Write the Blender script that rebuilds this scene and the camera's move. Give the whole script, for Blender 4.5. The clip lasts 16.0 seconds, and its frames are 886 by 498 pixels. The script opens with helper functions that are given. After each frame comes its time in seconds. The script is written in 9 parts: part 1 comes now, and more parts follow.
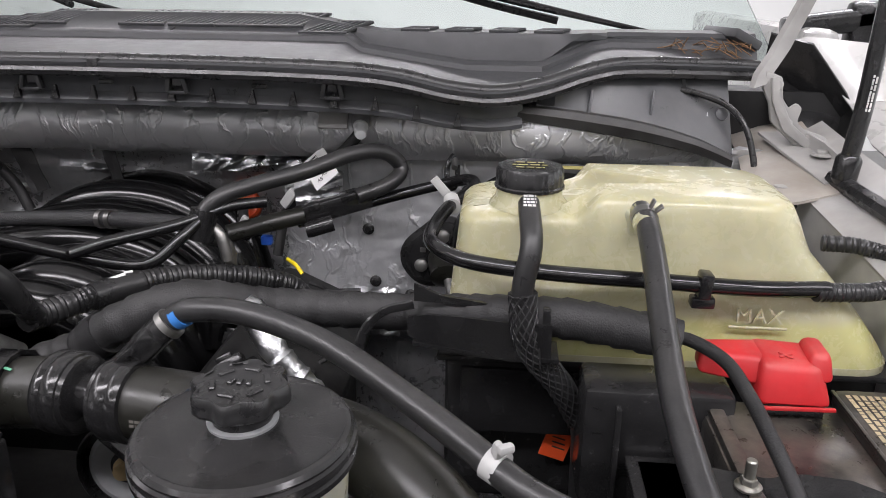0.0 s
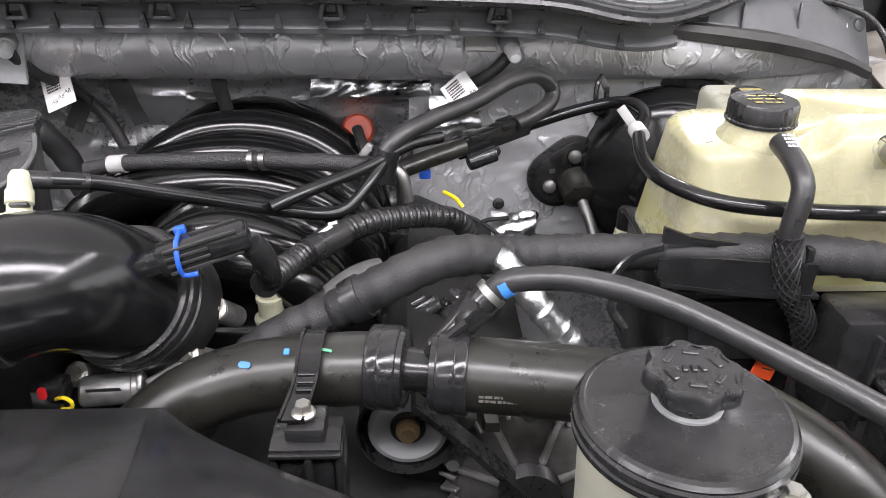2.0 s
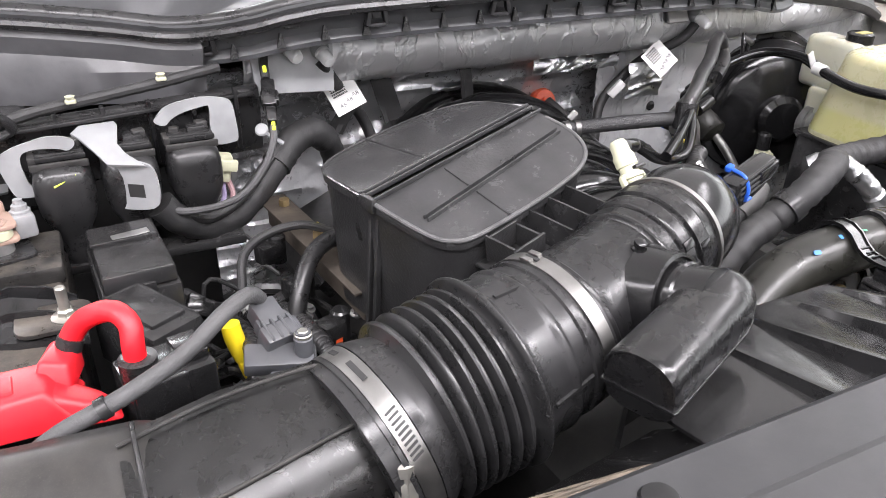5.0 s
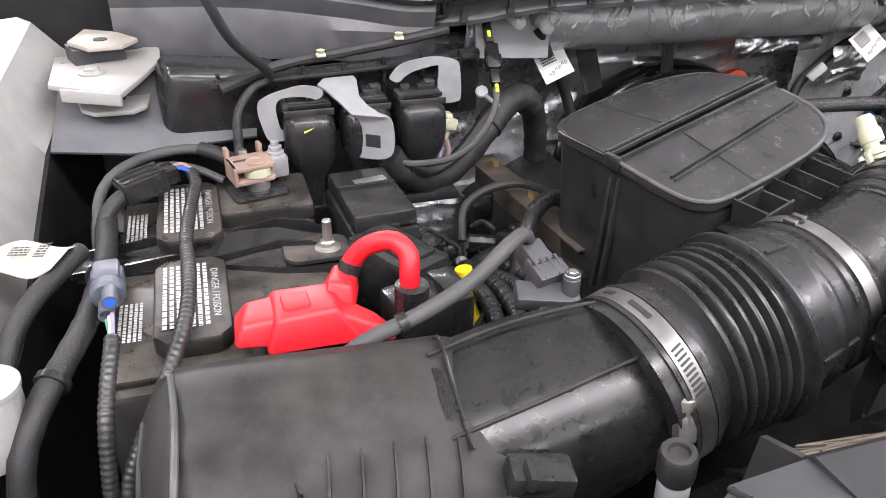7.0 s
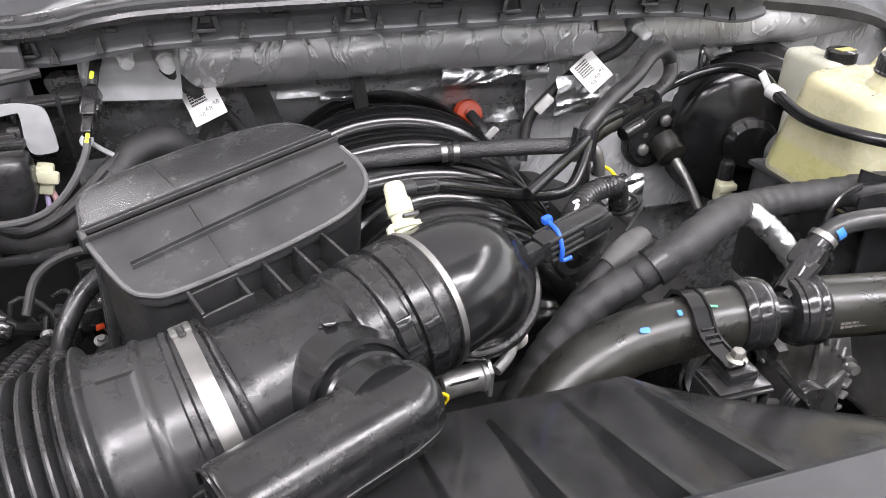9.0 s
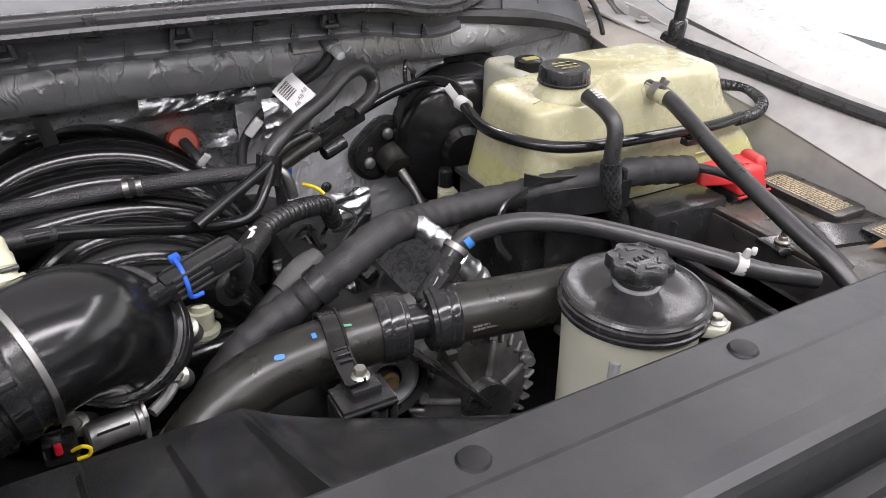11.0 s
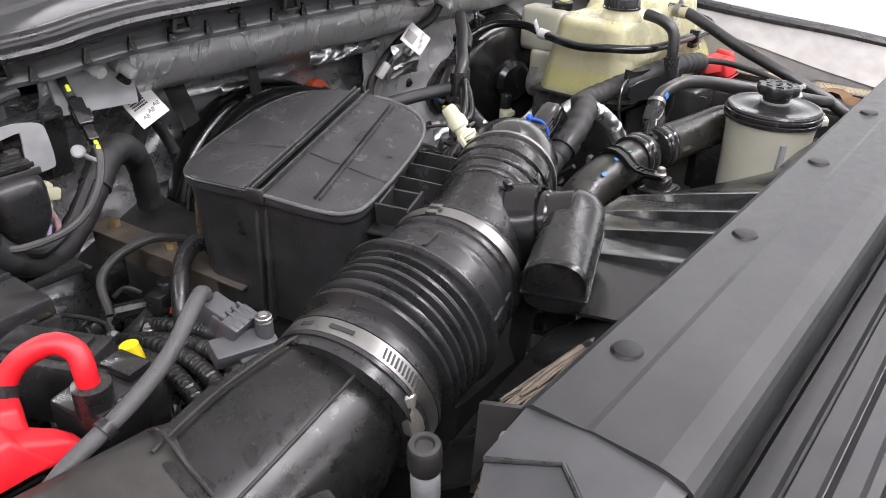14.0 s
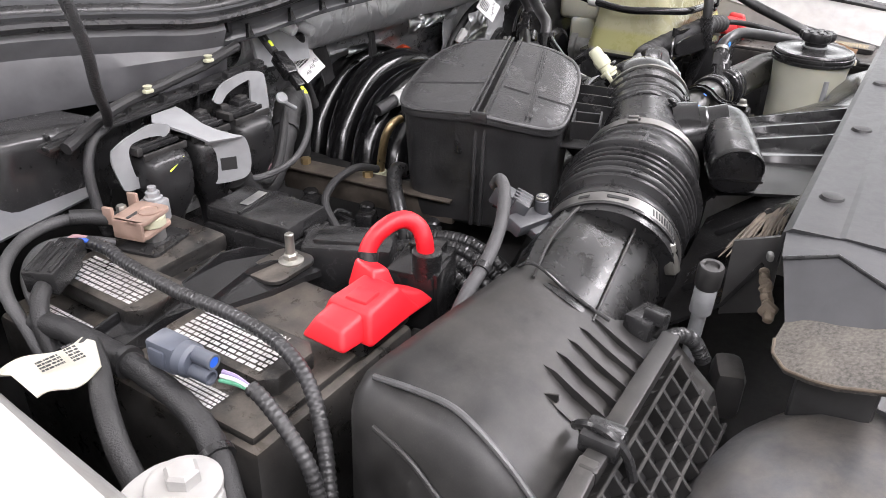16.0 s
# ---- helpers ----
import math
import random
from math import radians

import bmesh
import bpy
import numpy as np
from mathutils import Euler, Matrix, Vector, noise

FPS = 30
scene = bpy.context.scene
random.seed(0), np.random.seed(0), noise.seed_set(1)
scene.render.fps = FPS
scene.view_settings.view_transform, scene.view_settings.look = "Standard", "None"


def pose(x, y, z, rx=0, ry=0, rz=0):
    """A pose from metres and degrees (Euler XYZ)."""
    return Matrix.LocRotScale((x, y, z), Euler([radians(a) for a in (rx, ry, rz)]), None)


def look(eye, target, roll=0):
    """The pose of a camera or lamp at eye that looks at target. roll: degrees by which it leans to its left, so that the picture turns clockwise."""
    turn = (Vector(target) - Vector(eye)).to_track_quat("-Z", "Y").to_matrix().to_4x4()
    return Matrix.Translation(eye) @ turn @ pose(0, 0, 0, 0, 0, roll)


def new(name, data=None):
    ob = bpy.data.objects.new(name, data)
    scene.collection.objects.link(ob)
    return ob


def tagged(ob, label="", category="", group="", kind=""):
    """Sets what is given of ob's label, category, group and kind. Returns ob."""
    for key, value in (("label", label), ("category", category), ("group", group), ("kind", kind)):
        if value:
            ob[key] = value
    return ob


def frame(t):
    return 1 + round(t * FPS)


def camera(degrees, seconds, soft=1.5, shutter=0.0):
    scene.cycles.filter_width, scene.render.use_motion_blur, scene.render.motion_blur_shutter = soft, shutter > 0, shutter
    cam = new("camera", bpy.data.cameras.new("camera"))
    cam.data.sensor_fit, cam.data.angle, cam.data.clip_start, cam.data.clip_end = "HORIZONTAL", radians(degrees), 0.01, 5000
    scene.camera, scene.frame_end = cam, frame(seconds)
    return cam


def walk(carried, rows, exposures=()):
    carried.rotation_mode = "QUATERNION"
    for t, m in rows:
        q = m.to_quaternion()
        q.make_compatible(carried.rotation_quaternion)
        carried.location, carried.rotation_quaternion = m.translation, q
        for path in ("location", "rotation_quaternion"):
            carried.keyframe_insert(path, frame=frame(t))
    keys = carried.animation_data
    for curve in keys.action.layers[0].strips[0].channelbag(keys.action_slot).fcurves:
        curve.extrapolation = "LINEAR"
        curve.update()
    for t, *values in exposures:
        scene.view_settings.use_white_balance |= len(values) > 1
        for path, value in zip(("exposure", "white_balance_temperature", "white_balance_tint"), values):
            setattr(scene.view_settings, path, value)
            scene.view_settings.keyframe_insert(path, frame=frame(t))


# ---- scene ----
cam = camera(60.8, 16.0, 0.55)
PATH = [
    (0, (0.012, 0.013, 1.585), (-0.149, 1.891, 0.917), 0.7),
    (0.5, (-0.028, 0.03, 1.61), (-0.159, 1.865, 0.826), 0.8),
    (1, (-0.106, 0.037, 1.627), (-0.18, 1.824, 0.731), 0.9),
    (1.5, (-0.19, 0.035, 1.627), (-0.187, 1.801, 0.688), 1.1),
    (2, (-0.257, 0.038, 1.626), (-0.18, 1.793, 0.672), 0.9),
    (2.5, (-0.348, 0.059, 1.614), (-0.21, 1.806, 0.651), 0.9),
    (3, (-0.443, 0.076, 1.621), (-0.213, 1.811, 0.654), 0.9),
    (3.5, (-0.533, 0.07, 1.636), (-0.153, 1.779, 0.668), 1.1),
    (4, (-0.672, 0.048, 1.657), (-0.098, 1.697, 0.682), 1.4),
    (4.5, (-0.786, 0.043, 1.66), (-0.046, 1.623, 0.683), 1.6),
    (5, (-0.922, 0.06, 1.645), (-0.135, 1.621, 0.675), 1.5),
    (5.2, (-0.964, 0.067, 1.64), (-0.176, 1.626, 0.666), 1.5),
    (6.25, (-1.064, 0.069, 1.631), (-0.41, 1.671, 0.636), 1.5),
    (7.3, (-1.007, 0.063, 1.636), (-0.493, 1.711, 0.627), 1.5),
    (7.5, (-0.974, 0.066, 1.638), (-0.462, 1.714, 0.628), 1.5),
    (8, (-0.866, 0.068, 1.642), (-0.355, 1.717, 0.632), 1.3),
    (8.5, (-0.742, 0.068, 1.644), (-0.224, 1.714, 0.632), 1.0),
    (9, (-0.64, 0.059, 1.65), (-0.109, 1.702, 0.64), 0.9),
    (9.5, (-0.544, 0.039, 1.658), (0.018, 1.671, 0.648), 0.8),
    (10, (-0.456, 0.023, 1.658), (0.174, 1.631, 0.65), 0.7),
    (10.2, (-0.432, 0.02, 1.658), (0.243, 1.612, 0.651), 0.8),
    (11.25, (-0.523, -0.016, 1.682), (0.404, 1.45, 0.69), 1.4),
    (12.3, (-0.753, -0.031, 1.693), (0.401, 1.283, 0.723), 1.8),
    (12.5, (-0.795, -0.024, 1.687), (0.392, 1.262, 0.721), 1.8),
    (13, (-0.884, 0.02, 1.667), (0.374, 1.242, 0.707), 1.8),
    (13.5, (-0.975, 0.059, 1.66), (0.346, 1.213, 0.699), 1.6),
    (14, (-1.08, 0.092, 1.651), (0.297, 1.179, 0.691), 1.5),
    (14.5, (-1.192, 0.129, 1.636), (0.237, 1.15, 0.68), 1.6),
    (15, (-1.275, 0.136, 1.632), (0.183, 1.115, 0.674), 1.5),
    (15.5, (-1.33, 0.153, 1.634), (0.149, 1.095, 0.672), 1.5),
    (16, (-1.374, 0.206, 1.64), (0.118, 1.124, 0.674), 1.5),
]
EXPOSURES = [(0, -0.72), (0.5, -0.72), (1.0, -0.32), (2.5, 0.14), (3.5, 0.32), (4.0, 0.36), (5.0, 0.4), (7.5, 0.02), (8.5, 0.35), (9.0, 0.4), (10.0, 0.08), (12.5, -0.72), (13.5, -0.27), (14.5, -0.1), (16.0, 0.0)]
walk(cam, [(t, look(eye, target, roll)) for t, eye, target, roll in PATH], EXPOSURES)

# ---- world and light ----
world = bpy.data.worlds.new("shop_air")
scene.world = world
world.use_nodes = True
world.node_tree.nodes["Background"].inputs[0].default_value = (0.95, 0.97, 1.0, 1)
world.node_tree.nodes["Background"].inputs[1].default_value = 0.35


def overhead_lamp(x, y, z, sx, sy, watts, aim=None):
    d = bpy.data.lights.new("overhead_lamp", "AREA")
    d.shape, d.size, d.size_y, d.energy = "RECTANGLE", sx, sy, watts
    d.color = (0.995, 0.950, 1.0)
    ob = new("overhead_lamp", d)
    ob.matrix_world = look((x, y, z), aim or (x, y + 0.001, z - 1))
    return ob


overhead_lamp(-0.4, -0.9, 3.45, 5.5, 0.45, 225)
overhead_lamp(-0.4, -3.4, 3.45, 5.5, 0.45, 160)
# added fill behind the cab, brightens what windscreen and lid reflect
overhead_lamp(-0.4, 4.6, 3.45, 5.5, 0.45, 420)
overhead_lamp(2.4, 0.2, 3.45, 0.40, 5.5, 110)
overhead_lamp(-3.2, 0.2, 3.45, 0.40, 5.5, 110)

# ---- materials ----


def material(name, color, rough=0.5, metal=0.0, vary=0.25, scale=40.0, bump=0.15, fine=300.0, fine_bump=0.08,
             dust=0.0, dust_color=(0.23, 0.22, 0.205), rough_vary=0.12, coat=0.0, subsurface=0.0, distance=0.002, weave=0.0, facet=0.0, facet_bump=0.6, speck=0.0, crease=0.0, crease_bump=0.8):
    """Base colour with blotches, fine grain, settled dust on upward faces, varied gloss."""
    m = bpy.data.materials.new(name)
    m.use_nodes = True
    t, n = m.node_tree, m.node_tree.nodes
    b = n["Principled BSDF"]
    li = t.links.new
    co = n.new("ShaderNodeTexCoord")
    big = n.new("ShaderNodeTexNoise")
    big.inputs["Scale"].default_value, big.inputs["Detail"].default_value = scale, 6
    li(co.outputs["Object"], big.inputs["Vector"])
    small = n.new("ShaderNodeTexNoise")
    small.inputs["Scale"].default_value, small.inputs["Detail"].default_value = fine, 3
    li(co.outputs["Object"], small.inputs["Vector"])
    ramp = n.new("ShaderNodeMapRange")
    ramp.inputs["From Min"].default_value, ramp.inputs["From Max"].default_value = 0.3, 0.7
    li(big.outputs[0], ramp.inputs["Value"])
    mix = n.new("ShaderNodeMix")
    mix.data_type = "RGBA"
    mix.inputs["A"].default_value = (*[c * (1 - vary) for c in color], 1)
    mix.inputs["B"].default_value = (*[min(1, c * (1 + vary)) for c in color], 1)
    li(ramp.outputs[0], mix.inputs["Factor"])
    out = mix.outputs["Result"]
    if dust:
        geo = n.new("ShaderNodeNewGeometry")
        sep = n.new("ShaderNodeSeparateXYZ")
        li(geo.outputs["Normal"], sep.inputs[0])
        up = n.new("ShaderNodeMapRange")
        up.inputs["From Min"].default_value, up.inputs["From Max"].default_value, up.inputs["To Max"].default_value = 0.1, 1.0, dust
        li(sep.outputs["Z"], up.inputs["Value"])
        patch = n.new("ShaderNodeTexNoise")
        patch.inputs["Scale"].default_value, patch.inputs["Detail"].default_value = 18, 9
        patch.inputs["Roughness"].default_value = 0.7
        li(co.outputs["Object"], patch.inputs["Vector"])
        pr = n.new("ShaderNodeMapRange")
        pr.inputs["From Min"].default_value, pr.inputs["From Max"].default_value = 0.40, 0.68
        li(patch.outputs[0], pr.inputs["Value"])
        mul = n.new("ShaderNodeMath")
        mul.operation = "MULTIPLY"
        li(up.outputs[0], mul.inputs[0])
        li(pr.outputs[0], mul.inputs[1])
        mix2 = n.new("ShaderNodeMix")
        mix2.data_type = "RGBA"
        li(mul.outputs[0], mix2.inputs["Factor"])
        li(out, mix2.inputs["A"])
        mix2.inputs["B"].default_value = (*dust_color, 1)
        out = mix2.outputs["Result"]
    if speck:
        sp = n.new("ShaderNodeTexNoise")
        sp.inputs["Scale"].default_value, sp.inputs["Detail"].default_value = 1300, 3
        li(co.outputs["Object"], sp.inputs["Vector"])
        sr = n.new("ShaderNodeMapRange")
        sr.inputs["From Min"].default_value, sr.inputs["From Max"].default_value, sr.inputs["To Max"].default_value = 0.58, 0.74, speck * 0.7
        li(sp.outputs[0], sr.inputs["Value"])
        mix3 = n.new("ShaderNodeMix")
        mix3.data_type = "RGBA"
        li(sr.outputs[0], mix3.inputs["Factor"])
        li(out, mix3.inputs["A"])
        mix3.inputs["B"].default_value = (*dust_color, 1)
        out = mix3.outputs["Result"]
    li(out, b.inputs["Base Color"])
    b.inputs["Metallic"].default_value = metal
    rr = n.new("ShaderNodeMapRange")
    rr.inputs["To Min"].default_value = max(0.02, rough - rough_vary)
    rr.inputs["To Max"].default_value = min(1, rough + rough_vary)
    rr.inputs["From Min"].default_value, rr.inputs["From Max"].default_value = 0.32, 0.68
    mid = n.new("ShaderNodeTexNoise")
    mid.inputs["Scale"].default_value, mid.inputs["Detail"].default_value, mid.inputs["Roughness"].default_value = 75, 9, 0.75
    mid.inputs["Distortion"].default_value = 0.6
    li(co.outputs["Object"], mid.inputs["Vector"])
    av = n.new("ShaderNodeMix")
    av.inputs["Factor"].default_value = 0.6
    li(big.outputs[0], av.inputs["A"])
    li(mid.outputs[0], av.inputs["B"])
    li(av.outputs["Result"], rr.inputs["Value"])
    li(rr.outputs[0], b.inputs["Roughness"])
    if coat:
        b.inputs["Coat Weight"].default_value = coat
        b.inputs["Coat Roughness"].default_value = 0.08
    if subsurface:
        b.inputs["Subsurface Weight"].default_value = subsurface
        b.inputs["Subsurface Radius"].default_value = (0.02, 0.016, 0.008)
        b.inputs["Subsurface Scale"].default_value = 1.0
    bp = n.new("ShaderNodeBump")
    bp.inputs["Strength"].default_value, bp.inputs["Distance"].default_value = bump, distance
    li(big.outputs[0], bp.inputs["Height"])
    bp2 = n.new("ShaderNodeBump")
    bp2.inputs["Strength"].default_value, bp2.inputs["Distance"].default_value = fine_bump, 0.0006
    li(small.outputs[0], bp2.inputs["Height"])
    li(bp.outputs[0], bp2.inputs["Normal"])
    last = bp2
    if facet:
        warp = n.new("ShaderNodeMix")
        warp.data_type, warp.blend_type = "RGBA", "LINEAR_LIGHT"
        warp.inputs["Factor"].default_value = 0.05
        li(co.outputs["Object"], warp.inputs["A"])
        li(big.outputs["Color"], warp.inputs["B"])
        fv = n.new("ShaderNodeTexVoronoi")
        fv.inputs["Scale"].default_value = facet
        fv.feature = "F1"
        li(warp.outputs["Result"], fv.inputs["Vector"])
        bp4 = n.new("ShaderNodeBump")
        bp4.inputs["Strength"].default_value, bp4.inputs["Distance"].default_value = facet_bump, 0.25 / facet
        li(fv.outputs["Distance"], bp4.inputs["Height"])
        li(last.outputs[0], bp4.inputs["Normal"])
        last = bp4
    if crease:
        cw = n.new("ShaderNodeMix")
        cw.data_type, cw.blend_type = "RGBA", "LINEAR_LIGHT"
        cw.inputs["Factor"].default_value = 0.03
        li(co.outputs["Object"], cw.inputs["A"])
        li(big.outputs["Color"], cw.inputs["B"])
        cm_ = n.new("ShaderNodeMapping")
        cm_.inputs["Rotation"].default_value, cm_.inputs["Scale"].default_value = (0.3, 0.9, 0.4), (1.0, 1.0, 0.28)
        li(cw.outputs["Result"], cm_.inputs["Vector"])
        cn_ = n.new("ShaderNodeTexNoise")
        cn_.inputs["Scale"].default_value, cn_.inputs["Detail"].default_value = crease, 3
        li(cm_.outputs[0], cn_.inputs["Vector"])
        cs_ = n.new("ShaderNodeMath")
        cs_.operation = "SUBTRACT"
        li(cn_.outputs[0], cs_.inputs[0])
        cs_.inputs[1].default_value = 0.5
        ca_ = n.new("ShaderNodeMath")
        ca_.operation = "ABSOLUTE"
        li(cs_.outputs[0], ca_.inputs[0])
        cr = n.new("ShaderNodeMapRange")
        cr.inputs["From Max"].default_value, cr.inputs["To Min"].default_value, cr.inputs["To Max"].default_value = 0.05, 1.0, 0.0
        li(ca_.outputs[0], cr.inputs["Value"])
        bp5 = n.new("ShaderNodeBump")
        bp5.inputs["Strength"].default_value, bp5.inputs["Distance"].default_value = crease_bump, 0.003
        li(cr.outputs[0], bp5.inputs["Height"])
        li(last.outputs[0], bp5.inputs["Normal"])
        last = bp5
    if weave:
        ck = n.new("ShaderNodeTexVoronoi")
        ck.inputs["Scale"].default_value = weave
        li(co.outputs["Object"], ck.inputs["Vector"])
        bp3 = n.new("ShaderNodeBump")
        bp3.inputs["Strength"].default_value, bp3.inputs["Distance"].default_value = 0.7, 0.001
        li(ck.outputs["Distance"], bp3.inputs["Height"])
        li(last.outputs[0], bp3.inputs["Normal"])
        last = bp3
    li(last.outputs[0], b.inputs["Normal"])
    return m


BLACK = material("black_moulded_plastic", (0.018, 0.018, 0.0185), 0.22, vary=0.3, dust=0.06, bump=0.05, rough_vary=0.11, speck=0.14)
SATIN = material("satin_black_plastic", (0.013, 0.013, 0.0135), 0.18, vary=0.3, dust=0.04, bump=0.04, rough_vary=0.10, speck=0.09)
GLOSS = material("glossy_black_plastic", (0.007, 0.007, 0.0075), 0.17, vary=0.3, bump=0.03, dust=0.03, rough_vary=0.07, speck=0.08)
DUSTY = material("dusty_black_plastic", (0.026, 0.0255, 0.025), 0.44, vary=0.4, dust=0.30, bump=0.08, dust_color=(0.19, 0.175, 0.155), rough_vary=0.16, speck=0.14)
MUDDY = material("mud_stained_plastic", (0.045, 0.043, 0.041), 0.5, vary=0.5, dust=0.85, dust_color=(0.23, 0.19, 0.14), bump=0.2, rough_vary=0.2, speck=0.4)
GRAIN = material("grained_black_plastic", (0.020, 0.020, 0.0205), 0.36, vary=0.3, fine=420, fine_bump=0.8, dust=0.05, rough_vary=0.10, speck=0.10)
GREYPLASTIC = material("grey_black_panel", (0.028, 0.0285, 0.030), 0.40, vary=0.28, dust=0.04, bump=0.06, scale=9, distance=0.004, rough_vary=0.10, speck=0.03, fine_bump=0.05)
COWLGREY = material("weathered_cowl_plastic", (0.043, 0.044, 0.0465), 0.50, vary=0.15, dust=0.06, dust_color=(0.14, 0.135, 0.12), bump=0.04, rough_vary=0.08, speck=0.06)
SIDETRIM = material("pale_grey_side_trim", (0.092, 0.092, 0.096), 0.42, vary=0.2, dust=0.35, dust_color=(0.16, 0.15, 0.13), bump=0.05, speck=0.15)
LIME = material("lime_yellow_mark", (0.62, 0.75, 0.05), 0.45, vary=0.1)
PINBLACK = material("matte_black_pin", (0.006, 0.006, 0.0062), 0.45, vary=0.2, fine_bump=0.1)
STRIPGREY = material("weathered_strip_plastic", (0.068, 0.070, 0.074), 0.36, vary=0.3, scale=25, dust=0.22, dust_color=(0.20, 0.19, 0.17), bump=0.06, rough_vary=0.14, speck=0.14)
INTAKE = material("streaked_intake_plastic", (0.0075, 0.0075, 0.008), 0.27, vary=0.35, scale=30, bump=0.03, dust=0.05, rough_vary=0.12, speck=0.09)
RUBBER = material("black_rubber", (0.016, 0.016, 0.0165), 0.30, vary=0.3, dust=0.05, fine_bump=0.14, rough_vary=0.13, speck=0.10)
HOSE = material("matte_rubber_hose", (0.020, 0.020, 0.0205), 0.34, vary=0.3, dust=0.13, fine=500, fine_bump=0.22, speck=0.10)
TAPE = material("cloth_harness_tape", (0.017, 0.017, 0.0175), 0.58, vary=0.35, fine=700, fine_bump=0.9, dust=0.07, speck=0.10)
BRAID = material("braided_sleeve", (0.028, 0.028, 0.029), 0.40, vary=0.25, weave=750)
BROWNHOSE = material("brown_black_hose", (0.0135, 0.0135, 0.0110), 0.32, vary=0.25, dust=0.05, speck=0.08)
DARK = material("dark_bay_surface", (0.012, 0.012, 0.012), 0.6, metal=0.2, vary=0.5, dust=0.08, bump=0.4)
FOIL = material("crinkled_foil", (0.60, 0.61, 0.62), 0.34, metal=1.0, vary=0.2, scale=40, bump=0.5, distance=0.005, fine=120, fine_bump=0.1, facet=70, facet_bump=0.18, rough_vary=0.14)
INSUL = material("foil_faced_insulation", (0.47, 0.475, 0.485), 0.46, metal=0.45, vary=0.18, scale=16, bump=0.35, distance=0.008, fine=150, fine_bump=0.3, crease=26, crease_bump=0.55, rough_vary=0.12)
BEAMFOIL = material("dull_wrinkled_beam_foil", (0.54, 0.545, 0.555), 0.38, metal=0.65, vary=0.12, scale=12, bump=0.12, distance=0.006, fine=150, fine_bump=0.25, crease=38, crease_bump=0.45, rough_vary=0.12)
SHRINK = material("dusty_heat_shrink", (0.07, 0.069, 0.067), 0.55, vary=0.3, scale=60, bump=0.25, fine=260, fine_bump=0.2)
INSULDARK = material("creased_insulation_mat", (0.54, 0.545, 0.555), 0.30, metal=0.65, vary=0.3, scale=9, bump=0.7, distance=0.014, fine=120, fine_bump=0.08, crease=14, crease_bump=0.35, rough_vary=0.16)
TANK = material("aged_translucent_plastic", (0.42, 0.405, 0.262), 0.26, vary=0.12, scale=9, bump=0.12, subsurface=0.35, dust=0.22, dust_color=(0.42, 0.34, 0.12), rough_vary=0.14, distance=0.004, speck=0.06)
TANKWHITE = material("milky_white_plastic", (0.45, 0.45, 0.37), 0.34, vary=0.14, scale=10, bump=0.05, subsurface=0.3, dust=0.15)
STUDCAP = material("frosted_stud_cap", (0.55, 0.56, 0.56), 0.35, vary=0.15, bump=0.1, dust=0.1)
LIQUID = material("green_coolant_seen_through", (0.55, 0.62, 0.22), 0.35, vary=0.08, scale=9, bump=0.05, subsurface=0.3)
RED = material("red_soft_plastic", (0.66, 0.012, 0.022), 0.42, vary=0.08, dust=0.08, bump=0.04)
DUSTYRED = material("dust_filmed_red_plastic", (0.50, 0.018, 0.022), 0.5, vary=0.15, dust=0.55, dust_color=(0.34, 0.17, 0.14), bump=0.04, speck=0.1)
TANPRINT = material("tan_print", (0.42, 0.35, 0.22), 0.6, vary=0.3)
ORANGE = material("orange_plastic", (0.62, 0.075, 0.02), 0.35, vary=0.1)
YELLOW = material("yellow_plastic", (0.85, 0.65, 0.02), 0.35, vary=0.1)
BLUE = material("blue_plastic", (0.02, 0.10, 0.52), 0.4, vary=0.1)
BOXLID = material("scuffed_filter_box_plastic", (0.0160, 0.0157, 0.0152), 0.45, vary=0.45, scale=50, dust=0.17, dust_color=(0.16, 0.146, 0.125), bump=0.10, distance=0.002, rough_vary=0.12, speck=0.16)
SCUFFED = material("scuffed_glossy_duct_plastic", (0.007, 0.007, 0.007), 0.29, vary=0.4, scale=50, dust=0.02, bump=0.06, rough_vary=0.12, speck=0.08)
RUNNER = material("dark_manifold_plastic", (0.004, 0.004, 0.0043), 0.17, vary=0.2, bump=0.02, fine_bump=0.02, dust=0.01, rough_vary=0.05, speck=0.0)
# pale for the lid rim's painted highlight and the worn crest streak
LIDEDGE = material("edge_highlight_and_scuffs", (0.075, 0.075, 0.076), 0.36, vary=0.4, bump=0.05, dust=0.2)
CORR = material("grey_black_conduit", (0.030, 0.030, 0.031), 0.33, vary=0.3, dust=0.12, speck=0.1)
DULLZINC = material("dull_grey_fitting", (0.29, 0.295, 0.30), 0.5, metal=0.2, vary=0.25, bump=0.08, dust=0.15)
DUSTSKIRT = material("dust_caked_plastic", (0.060, 0.056, 0.050), 0.7, vary=0.8, scale=420, dust=0.32, dust_color=(0.24, 0.215, 0.175), bump=0.15, rough_vary=0.15, speck=0.5)
BLUEPAINT = material("blue_paint_mark", (0.035, 0.17, 0.48), 0.5, vary=0.2)
GREENPAINT = material("green_paint_mark", (0.10, 0.32, 0.20), 0.5, vary=0.2)
CREAM = material("cream_plastic", (0.50, 0.50, 0.36), 0.38, vary=0.14, bump=0.03, dust=0.18, speck=0.12)
WHITE = material("white_label", (0.72, 0.72, 0.71), 0.55, vary=0.06, bump=0.05)
BAND = material("white_tape_band", (0.42, 0.42, 0.41), 0.5, vary=0.2)
